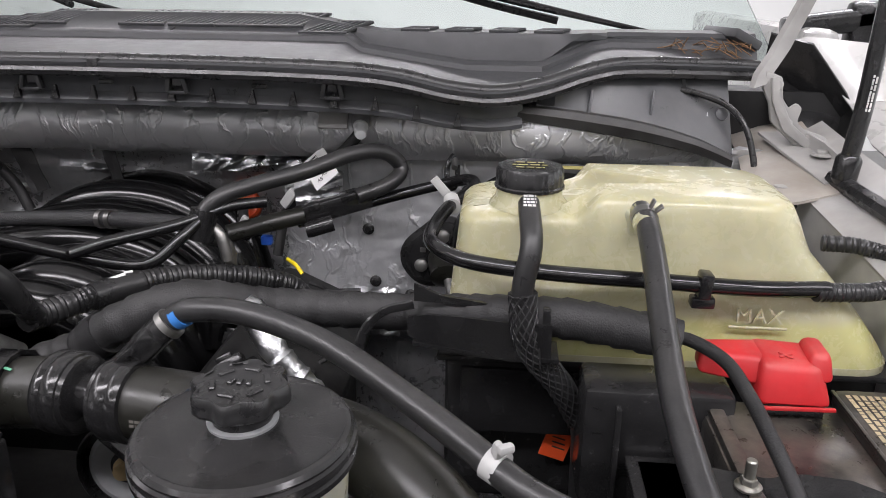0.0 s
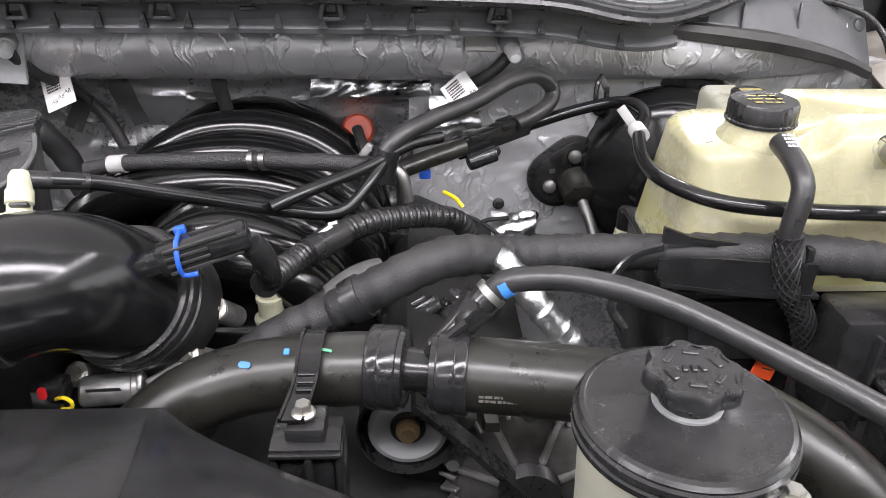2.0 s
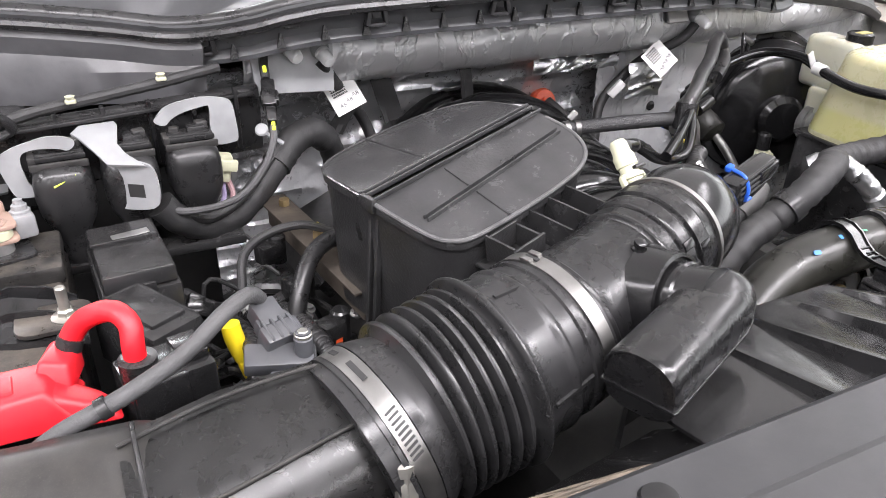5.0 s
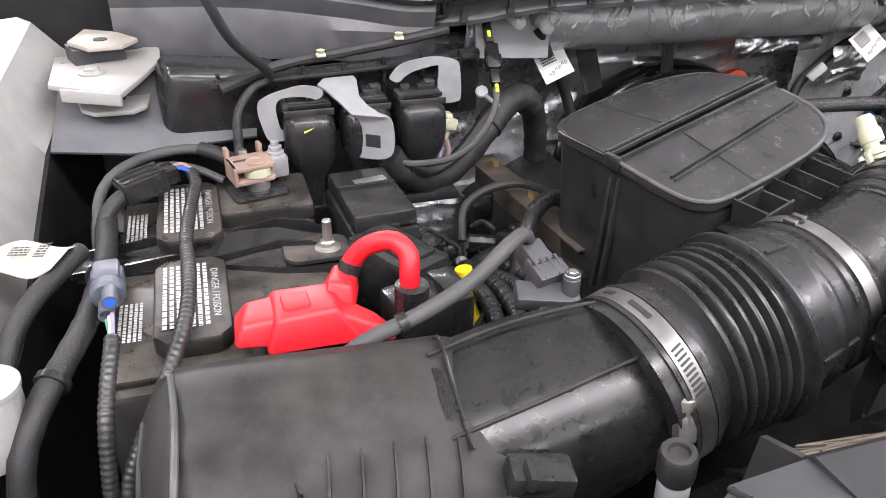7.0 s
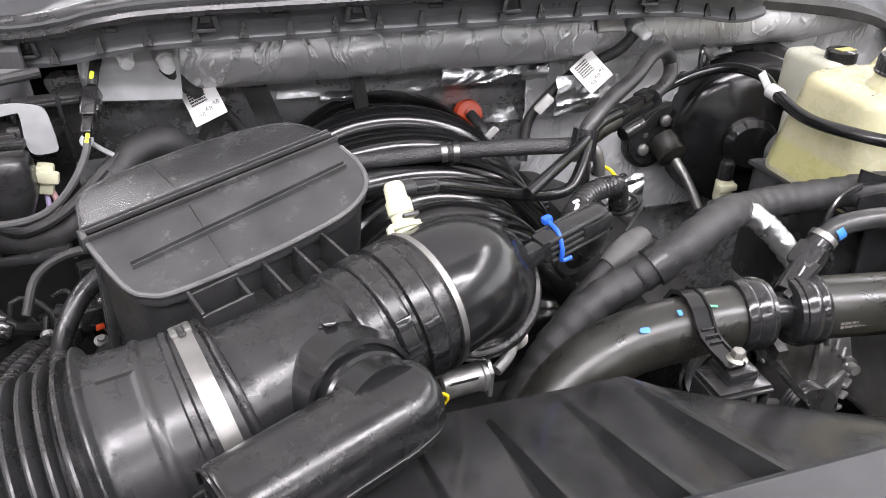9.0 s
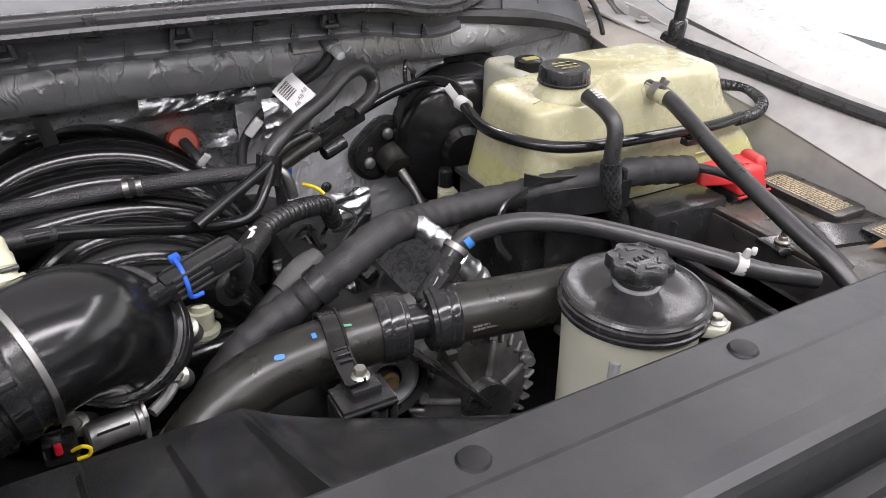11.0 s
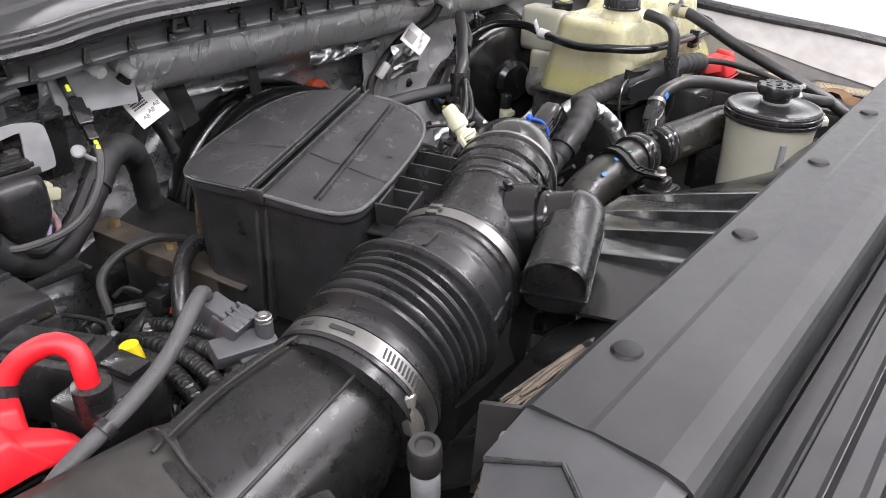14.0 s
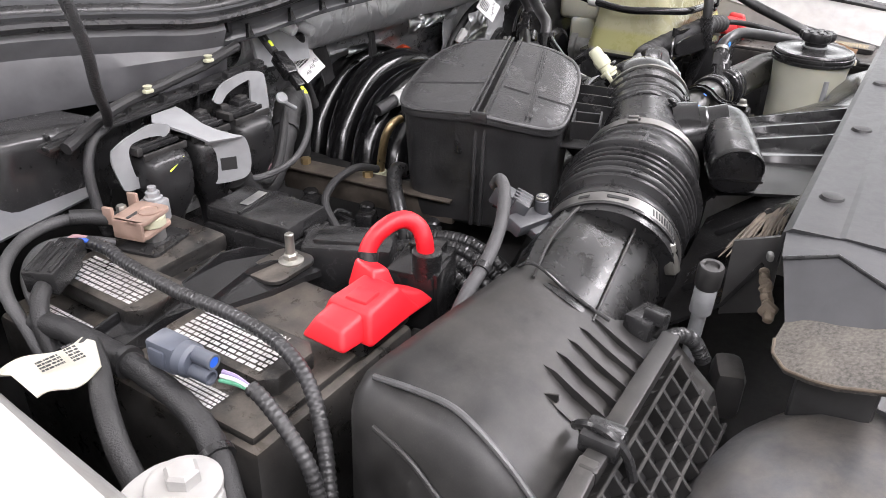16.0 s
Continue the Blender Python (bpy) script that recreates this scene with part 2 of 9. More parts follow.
# black for print, and for the shade painted in holes, slots and gaps
INKSHADE = material("black_print_and_gap_shade", (0.02, 0.02, 0.02), 0.6)
GREYPRINT = material("grey_white_print", (0.55, 0.55, 0.53), 0.6, vary=0.35)
FAINTPRINT = material("faint_hose_print", (0.10, 0.095, 0.085), 0.6, vary=0.3)
STEEL = material("bright_steel", (0.27, 0.265, 0.255), 0.42, metal=1.0, vary=0.25, bump=0.05, rough_vary=0.15)
ZINC = material("zinc_plated_steel", (0.42, 0.41, 0.37), 0.38, metal=0.9, vary=0.3, bump=0.1, dust=0.2)
RAILMETAL = material("grimy_rail_metal", (0.10, 0.085, 0.07), 0.5, metal=0.5, vary=0.5, bump=0.3)
BRASS = material("brass_fitting", (0.52, 0.40, 0.22), 0.36, metal=0.9, vary=0.3)
COPPER = material("tarnished_copper", (0.36, 0.25, 0.20), 0.5, metal=0.25, vary=0.3, bump=0.3, dust=0.3, dust_color=(0.36, 0.29, 0.24), speck=0.2)
CAST = material("cast_aluminium", (0.33, 0.33, 0.32), 0.46, metal=0.75, vary=0.45, bump=0.5, dust=0.2, speck=0.1)
GREYBRACKET = material("grey_plastic_bracket", (0.27, 0.275, 0.28), 0.38, vary=0.15, bump=0.03, dust=0.1)
CONNECTOR = material("slate_grey_connector", (0.075, 0.085, 0.108), 0.42, vary=0.2, dust=0.15, speck=0.1)
PAINT = material("silver_white_body_paint", (0.50, 0.495, 0.48), 0.3, vary=0.05, coat=0.6, bump=0.02, dust=0.35, dust_color=(0.40, 0.37, 0.32))
INNERPAINT = material("dull_inner_body_paint", (0.335, 0.33, 0.317), 0.42, vary=0.12, dust=0.35, dust_color=(0.30, 0.265, 0.22), speck=0.1)
LEAF = material("dry_leaf", (0.17, 0.095, 0.045), 0.8, vary=0.4)
BATTOP = material("battery_case", (0.018, 0.0176, 0.017), 0.36, vary=0.6, dust=0.45, dust_color=(0.26, 0.225, 0.185), rough_vary=0.2, speck=0.35)
WALLPAINT = material("white_shop_wall", (0.85, 0.85, 0.84), 0.7, vary=0.03, scale=2)
CEILING = material("white_shop_ceiling", (0.70, 0.70, 0.70), 0.8, vary=0.1, scale=2)
LIDPLASTIC = material("reflective_lid_plastic", (0.031, 0.031, 0.0318), 0.24, vary=0.25, fine=330, fine_bump=0.38, dust=0.05, rough_vary=0.07, speck=0.03, bump=0.04)
RUST = material("rust_stained_paint", (0.34, 0.315, 0.28), 0.55, vary=0.15, scale=30, dust=0.4, dust_color=(0.24, 0.19, 0.135))
PINK = material("pink_wire", (0.341, 0.204, 0.213), 0.45)
LILAC = material("lilac_wire", (0.296, 0.247, 0.387), 0.45)
PAPER = material("cream_label_paper", (0.52, 0.50, 0.42), 0.7, vary=0.1, bump=0.1, dust=0.2)
CAPPRINT = material("faded_yellow_print", (0.34, 0.30, 0.10), 0.5, vary=0.2)
# hood white set lighter than PAINT so its underside brightens reflections
HOODBRIGHT = material("brightened_white_hood_paint", (0.78, 0.78, 0.77), 0.35, vary=0.04)
APRONPAINT = material("blue_grey_apron_paint", (0.12, 0.124, 0.132), 0.38, vary=0.12, dust=0.25, dust_color=(0.25, 0.23, 0.20), bump=0.03)
SENSORGREY = material("slate_grey_sensor_plastic", (0.052, 0.054, 0.059), 0.4, vary=0.2, dust=0.15)
DUCTGREY = material("dusty_grey_duct", (0.066, 0.067, 0.070), 0.44, vary=0.5, scale=20, dust=0.5, dust_color=(0.20, 0.175, 0.145), bump=0.1, rough_vary=0.2, speck=0.25)
DRYMUD = material("dried_brown_mud", (0.085, 0.066, 0.048), 0.75, vary=0.6, scale=60, bump=0.6, dust=0.3, dust_color=(0.20, 0.17, 0.13), speck=0.3)
DARKCAST = material("grimy_cast_metal", (0.15, 0.148, 0.142), 0.42, metal=0.7, vary=0.5, bump=0.4, dust=0.2, speck=0.15)
CABLEGREY = material("grey_cloth_cable", (0.055, 0.055, 0.056), 0.6, vary=0.25, fine=700, fine_bump=0.9, dust=0.1)
HOODSHADE = material("black_hood_reflection_panel", (0.025, 0.025, 0.026), 0.9, vary=0.2)
CONCRETE = material("shop_floor_concrete", (0.25, 0.25, 0.245), 0.5, vary=0.2, scale=2, bump=0.05)
CARPET = material("dark_cabin_trim", (0.03, 0.032, 0.034), 0.7)


def filled_tank():
    """Aged tank plastic with green coolant showing through its lower part."""
    m = TANK.copy()
    m.name = "tank_plastic_with_coolant"
    t, n = m.node_tree, m.node_tree.nodes
    b = n["Principled BSDF"]
    src = b.inputs["Base Color"].links[0].from_socket
    co = n.new("ShaderNodeTexCoord")
    sep = n.new("ShaderNodeSeparateXYZ")
    t.links.new(co.outputs["Object"], sep.inputs[0])
    level = n.new("ShaderNodeMapRange")
    level.inputs["From Min"].default_value, level.inputs["From Max"].default_value = 1.338, 1.330
    t.links.new(sep.outputs["Z"], level.inputs["Value"])
    mix = n.new("ShaderNodeMix")
    mix.data_type = "RGBA"
    t.links.new(level.outputs[0], mix.inputs["Factor"])
    t.links.new(src, mix.inputs["A"])
    mix.inputs["B"].default_value = (0.44, 0.43, 0.20, 1)
    t.links.new(mix.outputs["Result"], b.inputs["Base Color"])
    return m


TANKBODY = filled_tank()

# added glowing white surface, fills the view past the right fender
BACKGLOW = bpy.data.materials.new("glowing_white_backdrop")
BACKGLOW.use_nodes = True
_d = BACKGLOW.node_tree.nodes["Principled BSDF"]
_d.inputs["Base Color"].default_value = (0.9, 0.9, 0.9, 1)
_d.inputs["Emission Color"].default_value = (0.96, 0.98, 1.0, 1)
_d.inputs["Emission Strength"].default_value = 2.0

GLASS = bpy.data.materials.new("windscreen_glass")
GLASS.use_nodes = True
_g = GLASS.node_tree.nodes["Principled BSDF"]
_g.inputs["Base Color"].default_value = (0.80, 0.88, 0.86, 1)
_g.inputs["Roughness"].default_value = 0.02
_g.inputs["Transmission Weight"].default_value = 1.0
_g.inputs["IOR"].default_value = 1.45

# ---- mesh helpers ----
V = Vector


def finish(name, bm, mat, parent=None, label="", sharp=35):
    me = bpy.data.meshes.new(name)
    bm.normal_update()
    bm.to_mesh(me)
    bm.free()
    for p in me.polygons:
        p.use_smooth = True
    me.set_sharp_from_angle(angle=radians(sharp))
    me.materials.append(mat)
    ob = new(name, me)
    if parent:
        ob.parent = parent
    if label:
        ob["label"] = label
    return ob


def part(name, bm, mat, parent, label="", sharp=35):
    return finish(name, bm, mat, parent, label, sharp)


def thing(name, label, category, group="", kind=""):
    return tagged(new(name), label, category, group, kind)


def solo(name, bm, mat, label, category, group="", kind="", sharp=35):
    return tagged(finish(name, bm, mat, None, "", sharp), label, category, group, kind)


def struct(name, bm, mat, label, category, sharp=35):
    return tagged(finish(name, bm, mat, None, "", sharp), label, category, "", "structure")


def frame_to(p, d, up=(0, 0, 1)):
    """Pose at p whose z axis runs along d."""
    z = V(d).normalized()
    x = V(up).cross(z)
    if x.length < 1e-4:
        x = V((1, 0, 0)).cross(z)
        if x.length < 1e-4:
            x = V((0, 1, 0)).cross(z)
    x.normalize()
    y = z.cross(x)
    m = Matrix((x, y, z)).transposed().to_4x4()
    m.translation = V(p)
    return m


def join(*bms):
    out = bms[0]
    for b in bms[1:]:
        me = bpy.data.meshes.new("tmp")
        b.to_mesh(me)
        b.free()
        out.from_mesh(me)
        bpy.data.meshes.remove(me)
    return out


def rbox(sx, sy, sz, m=None, bevel=0.003, seg=2, taper=1.0):
    """Box with rounded edges, centred; taper scales the top."""
    bm = bmesh.new()
    bmesh.ops.create_cube(bm, size=1.0)
    for v in bm.verts:
        k = taper if v.co.z > 0 else 1.0
        v.co = V((v.co.x * sx * k, v.co.y * sy * k, v.co.z * sz))
    if bevel:
        bmesh.ops.bevel(bm, geom=bm.edges[:], offset=min(bevel, 0.45 * min(sx, sy, sz)), segments=seg, profile=0.5, affect="EDGES")
    if m is not None:
        bm.transform(m)
    return bm


def lathe(profile, m=None, seg=40, wave=0.0, lobes=0, lobe_from=0.0):
    """Turned form from (radius, height) pairs; lobes make a scalloped rim."""
    bm = bmesh.new()
    rings = []
    for r, z in profile:
        ring = []
        for i in range(seg):
            a = 2 * math.pi * i / seg
            k = 1 + (wave * math.cos(lobes * a) if lobes and r > lobe_from else 0)
            ring.append(bm.verts.new((r * k * math.cos(a), r * k * math.sin(a), z)))
        rings.append(ring)
    for a, b in zip(rings[:-1], rings[1:]):
        for i in range(seg):
            j = (i + 1) % seg
            bm.faces.new((a[i], a[j], b[j], b[i]))
    if profile[0][0] > 1e-4:
        bm.faces.new(rings[0][::-1])
    if profile[-1][0] > 1e-4:
        bm.faces.new(rings[-1])
    bmesh.ops.remove_doubles(bm, verts=bm.verts, dist=1e-6)
    bmesh.ops.recalc_face_normals(bm, faces=bm.faces)
    if m is not None:
        bm.transform(m)
    return bm


def spline(points, step=0.006):
    """Catmull-Rom through the points, evenly resampled."""
    p = [V(q) for q in points]
    p = [p[0] * 2 - p[1]] + p + [p[-1] * 2 - p[-2]]
    fine = []
    for i in range(1, len(p) - 2):
        a, b, c, d = p[i - 1:i + 3]
        n = max(4, int((c - b).length / min(0.002, step * 0.6)))
        for k in range(n):
            t = k / n
            fine.append(0.5 * ((2 * b) + (c - a) * t + (2 * a - 5 * b + 4 * c - d) * t * t + (3 * b - a - 3 * c + d) * t ** 3))
    fine.append(p[-2])
    out, gone = [fine[0]], 0.0
    for a, b in zip(fine[:-1], fine[1:]):
        gone += (b - a).length
        if gone >= step:
            out.append(b)
            gone = 0.0
    if (out[-1] - fine[-1]).length > step * 0.3:
        out.append(fine[-1])
    else:
        out[-1] = fine[-1]
    return out


def pipe(points, r, seg=14, step=0.006, shape=None, squash=1.0, smooth=True):
    """Hose along a spline; shape(s, length) scales the radius along it."""
    pts = spline(points, step) if smooth else [V(q) for q in points]
    bm = bmesh.new()
    length = sum((b - a).length for a, b in zip(pts[:-1], pts[1:]))
    t0 = (pts[1] - pts[0]).normalized()
    n = t0.orthogonal().normalized()
    if abs(t0.z) < 0.9:
        n = (V((0, 0, 1)) - t0 * t0.z).normalized()
    rings, s = [], 0.0
    for i, q in enumerate(pts):
        t = (pts[min(i + 1, len(pts) - 1)] - pts[max(i - 1, 0)]).normalized()
        n = (n - t * n.dot(t)).normalized()
        b = t.cross(n)
        k = r * (shape(s, length) if shape else 1.0)
        rings.append([bm.verts.new(q + (n * math.cos(a) * squash + b * math.sin(a)) * k)
                      for a in (2 * math.pi * j / seg for j in range(seg))])
        if i + 1 < len(pts):
            s += (pts[i + 1] - q).length
    for a, b in zip(rings[:-1], rings[1:]):
        for j in range(seg):
            h = (j + 1) % seg
            bm.faces.new((a[j], a[h], b[h], b[j]))
    bm.faces.new(rings[0][::-1])
    bm.faces.new(rings[-1])
    bmesh.ops.recalc_face_normals(bm, faces=bm.faces)
    return bm


def ribbed(pitch, depth):
    return lambda s, length: 1 - depth * (0.5 + 0.5 * math.cos(2 * math.pi * s / pitch))


def wrapped(pitch, depth=0.08):
    return lambda s, length: 1 - depth * ((s / pitch) % 1.0)


def prism(poly, z0, z1, m=None, bevel=0.0, seg=2):
    """Outline in x, y raised from z0 to z1."""
    bm = bmesh.new()
    a = [bm.verts.new((x, y, z0)) for x, y in poly]
    b = [bm.verts.new((x, y, z1)) for x, y in poly]
    bm.faces.new(a[::-1])
    bm.faces.new(b)
    n = len(poly)
    for i in range(n):
        bm.faces.new((a[i], a[(i + 1) % n], b[(i + 1) % n], b[i]))
    bmesh.ops.recalc_face_normals(bm, faces=bm.faces)
    if bevel:
        bmesh.ops.bevel(bm, geom=bm.edges[:], offset=bevel, segments=seg, profile=0.5, affect="EDGES")
    if m is not None:
        bm.transform(m)
    return bm


def loft(sections, closed=True, caps=True):
    """Skin over sections of equal point counts."""
    bm = bmesh.new()
    rings = [[bm.verts.new(p) for p in s] for s in sections]
    n = len(rings[0])
    for a, b in zip(rings[:-1], rings[1:]):
        for i in range(n if closed else n - 1):
            j = (i + 1) % n
            bm.faces.new((a[i], a[j], b[j], b[i]))
    if caps and closed:
        bm.faces.new(rings[0][::-1])
        bm.faces.new(rings[-1])
    bmesh.ops.recalc_face_normals(bm, faces=bm.faces)
    return bm


def hull(low, top, bevel=0.004):
    """Moulded block between a lower and an upper four-sided outline, edges rounded."""
    bm_ = bmesh.new()
    a_ = [bm_.verts.new(q_) for q_ in low]
    b_ = [bm_.verts.new(q_) for q_ in top]
    bm_.faces.new(a_[::-1])
    bm_.faces.new(b_)
    for k_ in range(4):
        bm_.faces.new((a_[k_], a_[(k_ + 1) % 4], b_[(k_ + 1) % 4], b_[k_]))
    bmesh.ops.recalc_face_normals(bm_, faces=bm_.faces)
    bmesh.ops.bevel(bm_, geom=bm_.edges[:], offset=bevel, segments=3, profile=0.5, affect="EDGES")
    return bm_


def slab(sections, thick):
    """Open skin given a thickness downwards along its normals."""
    bm = loft(sections, closed=False, caps=False)
    bm.normal_update()
    bmesh.ops.solidify(bm, geom=bm.faces[:], thickness=thick)
    bmesh.ops.recalc_face_normals(bm, faces=bm.faces)
    return bm


def rounded(w, h, r, n=5):
    """Rounded rectangle outline."""
    pts = []
    for cx, cy, a0 in ((w / 2 - r, h / 2 - r, 0), (-w / 2 + r, h / 2 - r, 90), (-w / 2 + r, -h / 2 + r, 180), (w / 2 - r, -h / 2 + r, 270)):
        for i in range(n + 1):
            a = radians(a0 + 90 * i / n)
            pts.append((cx + r * math.cos(a), cy + r * math.sin(a)))
    return pts


def soft(poly, times=2):
    """Closed outline with its corners cut round."""
    pts = [V(p) for p in poly]
    for _ in range(times):
        pts = [q for a, b in zip(pts, pts[1:] + pts[:1]) for q in (a * 0.75 + b * 0.25, a * 0.25 + b * 0.75)]
    return pts


def ring_band(p, d, r, width, thick=0.0016, seg=40):
    return lathe([(r, -width / 2), (r + thick, -width / 2), (r + thick, width / 2), (r, width / 2)], frame_to(p, d), seg)


def bolt(p, d, r=0.007, h=0.006, flange=1.6, name="bolt", mat=None, parent=None, label=""):
    m = frame_to(p, d)
    bm = lathe([(0, 0), (r * flange, 0), (r * flange, 0.0015), (r * 1.15, 0.0028), (r * 1.1, 0.003)], m, 20)
    hexa = lathe([(r, 0.002), (r, h * 0.85), (r * 0.85, h), (0, h)], m, 6)
    return finish(name, join(bm, hexa), mat or ZINC, parent, label)


def bars(name, p, right, up, w, h, rows, cols, mat, parent, seed=1, off=0.0006):
    """Lines of unreadable print as flat bars on a surface."""
    rnd = random.Random(seed)
    right, up = V(right).normalized(), V(up).normalized()
    nrm = right.cross(up)
    bm = bmesh.new()
    for i in range(rows):
        y = h * ((i + 0.5) / rows - 0.5)
        x = -w / 2
        while x < w / 2 - 0.0006:
            k = min(w / cols * rnd.uniform(0.4, 1.6), w / 2 - x)
            q = [V(p) + right * a + up * b + nrm * off for a, b in
                 ((x, y - h / rows * 0.32), (x + k * 0.8, y - h / rows * 0.32), (x + k * 0.8, y + h / rows * 0.32), (x, y + h / rows * 0.32))]
            bm.faces.new([bm.verts.new(c) for c in q])
            x += k
    return finish(name, bm, mat, parent)

# ---- shop round the vehicle ----
def plane_box(x0, y0, z0, x1, y1, z1):
    return rbox(x1 - x0, y1 - y0, z1 - z0, pose((x0 + x1) / 2, (y0 + y1) / 2, (z0 + z1) / 2), 0)


struct("floor", plane_box(-6, -6, -0.1, 6, 8, 0), CONCRETE, "smooth grey concrete shop floor", "floor")
struct("ceiling", plane_box(-6, -6, 3.5, 6, 8, 3.6), CEILING, "white shop ceiling", "ceiling")
# opening made in this wall to let the added glow through
struct("wall_east", join(plane_box(6, -6, 0, 6.1, -3.5, 3.5), plane_box(6, -3.5, 3.2, 6.1, 7.5, 3.5), plane_box(6, 7.5, 0, 6.1, 8, 3.5)), WALLPAINT, "white shop wall with a wide opening added for the glowing backdrop", "wall")
struct("backdrop", plane_box(7.0, -4.5, -0.2, 7.05, 8.5, 4.0), BACKGLOW, "glowing white backdrop added beyond the opening in the east wall", "backdrop")
struct("wall_west", plane_box(-6.1, -6, 0, -6, 8, 3.5), WALLPAINT, "plain bright white shop wall", "wall")
struct("wall_north", plane_box(-6, 8, 0, 6, 8.1, 3.5), WALLPAINT, "plain bright white shop wall", "wall")
struct("wall_south", plane_box(-6, -6.1, 0, 6, -6, 3.5), WALLPAINT, "plain bright white shop wall", "wall")

XC = -0.40  # middle of the vehicle


# ---- cowl, seal and firewall ----
half = [(XC, 0.785, 1.503), (-0.15, 0.795, 1.498), (-0.05, 0.812, 1.480), (0.0, 0.828, 1.475), (0.05, 0.850, 1.482), (0.10, 0.872, 1.496), (0.15, 0.892, 1.501), (0.284, 0.944, 1.495), (0.30, 0.948, 1.494)]
left = [(-1.13, 0.955, 1.483), (-1.0, 0.920, 1.485), (-0.895, 0.887, 1.477), (-0.825, 0.860, 1.470), (-0.765, 0.825, 1.480), (-0.72, 0.803, 1.493), (-0.65, 0.793, 1.500)]
SEAL = left + half
seal_pts = spline(SEAL, 0.012)

cowl = thing("cowl_panel", "weathered dark grey plastic cowl below the windscreen", "cowl", "", "structure")
EDGE = [(-0.180, 0.912, 1.522), (-0.162, 0.904, 1.511), (-0.038, 0.892, 1.4945), (0.045, 0.885, 1.4955), (0.105, 0.948, 1.514), (0.125, 0.955, 1.517)]


def cowl_edge(x):
    """Front edge of the cowl plateau with a lobe reaching forward on each side, whether x lies in the lobe, and the back of the plateau."""
    x = x if x > XC else 2 * XC - x
    k = min(1.0, max(0.0, (-0.15 - x) / 0.1))
    back = (0.950 + 0.035 * k, 1.5275 + 0.016 * k)
    for a, b in zip(EDGE[:-1], EDGE[1:]):
        if a[0] <= x <= b[0]:
            f = (x - a[0]) / (b[0] - a[0])
            return a[1] + (b[1] - a[1]) * f, a[2] + (b[2] - a[2]) * f, 1.0, (max(back[0], a[1] + (b[1] - a[1]) * f + 0.035), back[1])
    if x > 0.125:
        return 0.955, 1.518, 0.0, (0.990, 1.5285)
    return 0.912, 1.522, 0.0, back


sec = []
cowl_xs = sorted([q.x for q in seal_pts] + [e[0] for e in EDGE] + [2 * XC - e[0] for e in EDGE])
for x in cowl_xs:
    q = min(seal_pts, key=lambda p: abs(p.x - x))
    ey, ez, inside, (yb, zb) = cowl_edge(x)
    ey = max(ey, q.y + 0.022)
    yb = max(yb, ey + 0.03)
    dip = 0.003 * inside
    sec.append([(x, q.y - 0.012, q.z - 0.004), (x, q.y + 0.004, q.z + 0.002), (x, q.y + 0.012, q.z + 0.004), (x, ey - 0.003, ez - 0.008), (x, ey - 0.001, ez - 0.0015), (x, ey + 0.002, ez), (x, ey + 0.011, ez + 0.0012),
                (x, ey + 0.013, ez + 0.0015 - dip), (x, yb - 0.022, zb - 0.004 - dip), (x, yb - 0.020, zb - 0.002), (x, yb, zb), (x, yb + 0.006, zb - 0.004), (x, yb + 0.016, zb - 0.03), (x, 1.09, 1.49)])
part("cowl_top", slab(sec, -0.004), COWLGREY, cowl)
# vents: slanted slats over black panels painted as the shade inside
for x in (-0.86, -0.80, -0.745, -0.69, -0.625, -0.588, -0.55, -0.4255, -0.3635, -0.304, -0.254, -0.198, -0.098, -0.046, 0.006, 0.058):
    ey, ez, inside, (yb, zb) = cowl_edge(x)
    wide, long_, lean = (0.0046, 0.017, -45) if inside else (0.0078, 0.044, -38)
    y_mid = yb - 0.011 if inside else yb - 0.030
    z_mid = zb - 0.0010 if inside else ez + (zb - ez) * (y_mid - ey) / (yb - ey)
    tilt = math.degrees(math.atan2(0.002, 0.020)) if inside else math.degrees(math.atan2(zb - ez, yb - ey))
    lift = 0.0045 if inside else 0.0030
    part("vent_shade_panel", prism([(-wide * 3.0 - long_ * 0.25, -long_ * 0.5), (wide * 3.2 - long_ * 0.25, -long_ * 0.5), (wide * 3.2 + long_ * 0.35, long_ * 0.5), (-wide * 3.0 + long_ * 0.35, long_ * 0.5)], -0.001, 0.001, pose(x, y_mid, z_mid + lift, tilt, 0, 0)), INKSHADE, cowl, "black panel painted as the shade inside the vent")
    for j in range(7):
        part("vent_slat", rbox(wide * 0.42, long_ * 1.12, 0.0030, pose(x + (j - 3.0) * wide, y_mid, z_mid + lift + 0.0014, tilt, 0, lean), 0.0005, 1), COWLGREY, cowl)
    for dy in (-0.5, 0.5):
        part("vent_rim", rbox(wide * 7.4, 0.0035, 0.0032, pose(x + dy * long_ * 0.55, y_mid + dy * long_ * 1.06, z_mid + lift + 0.001 + dy * long_ * math.sin(radians(tilt)), tilt, 0, 0), 0.0005, 1), COWLGREY, cowl)
part("cowl_joint", rbox(0.003, 0.07, 0.004, pose(-0.395, 0.945, 1.5325, 16, 0, 0), 0.001), RUBBER, cowl)
seal = struct("cowl_seal", pipe(SEAL, 0.0085, 12, 0.01), RUBBER, "black rubber hood seal along the cowl edge", "seal")
struct("cowl_seal_lip", pipe([(x, y - 0.014, z - 0.009) for x, y, z in SEAL], 0.0055, 8, 0.01), RUBBER, "black rubber lip under the hood seal", "seal")

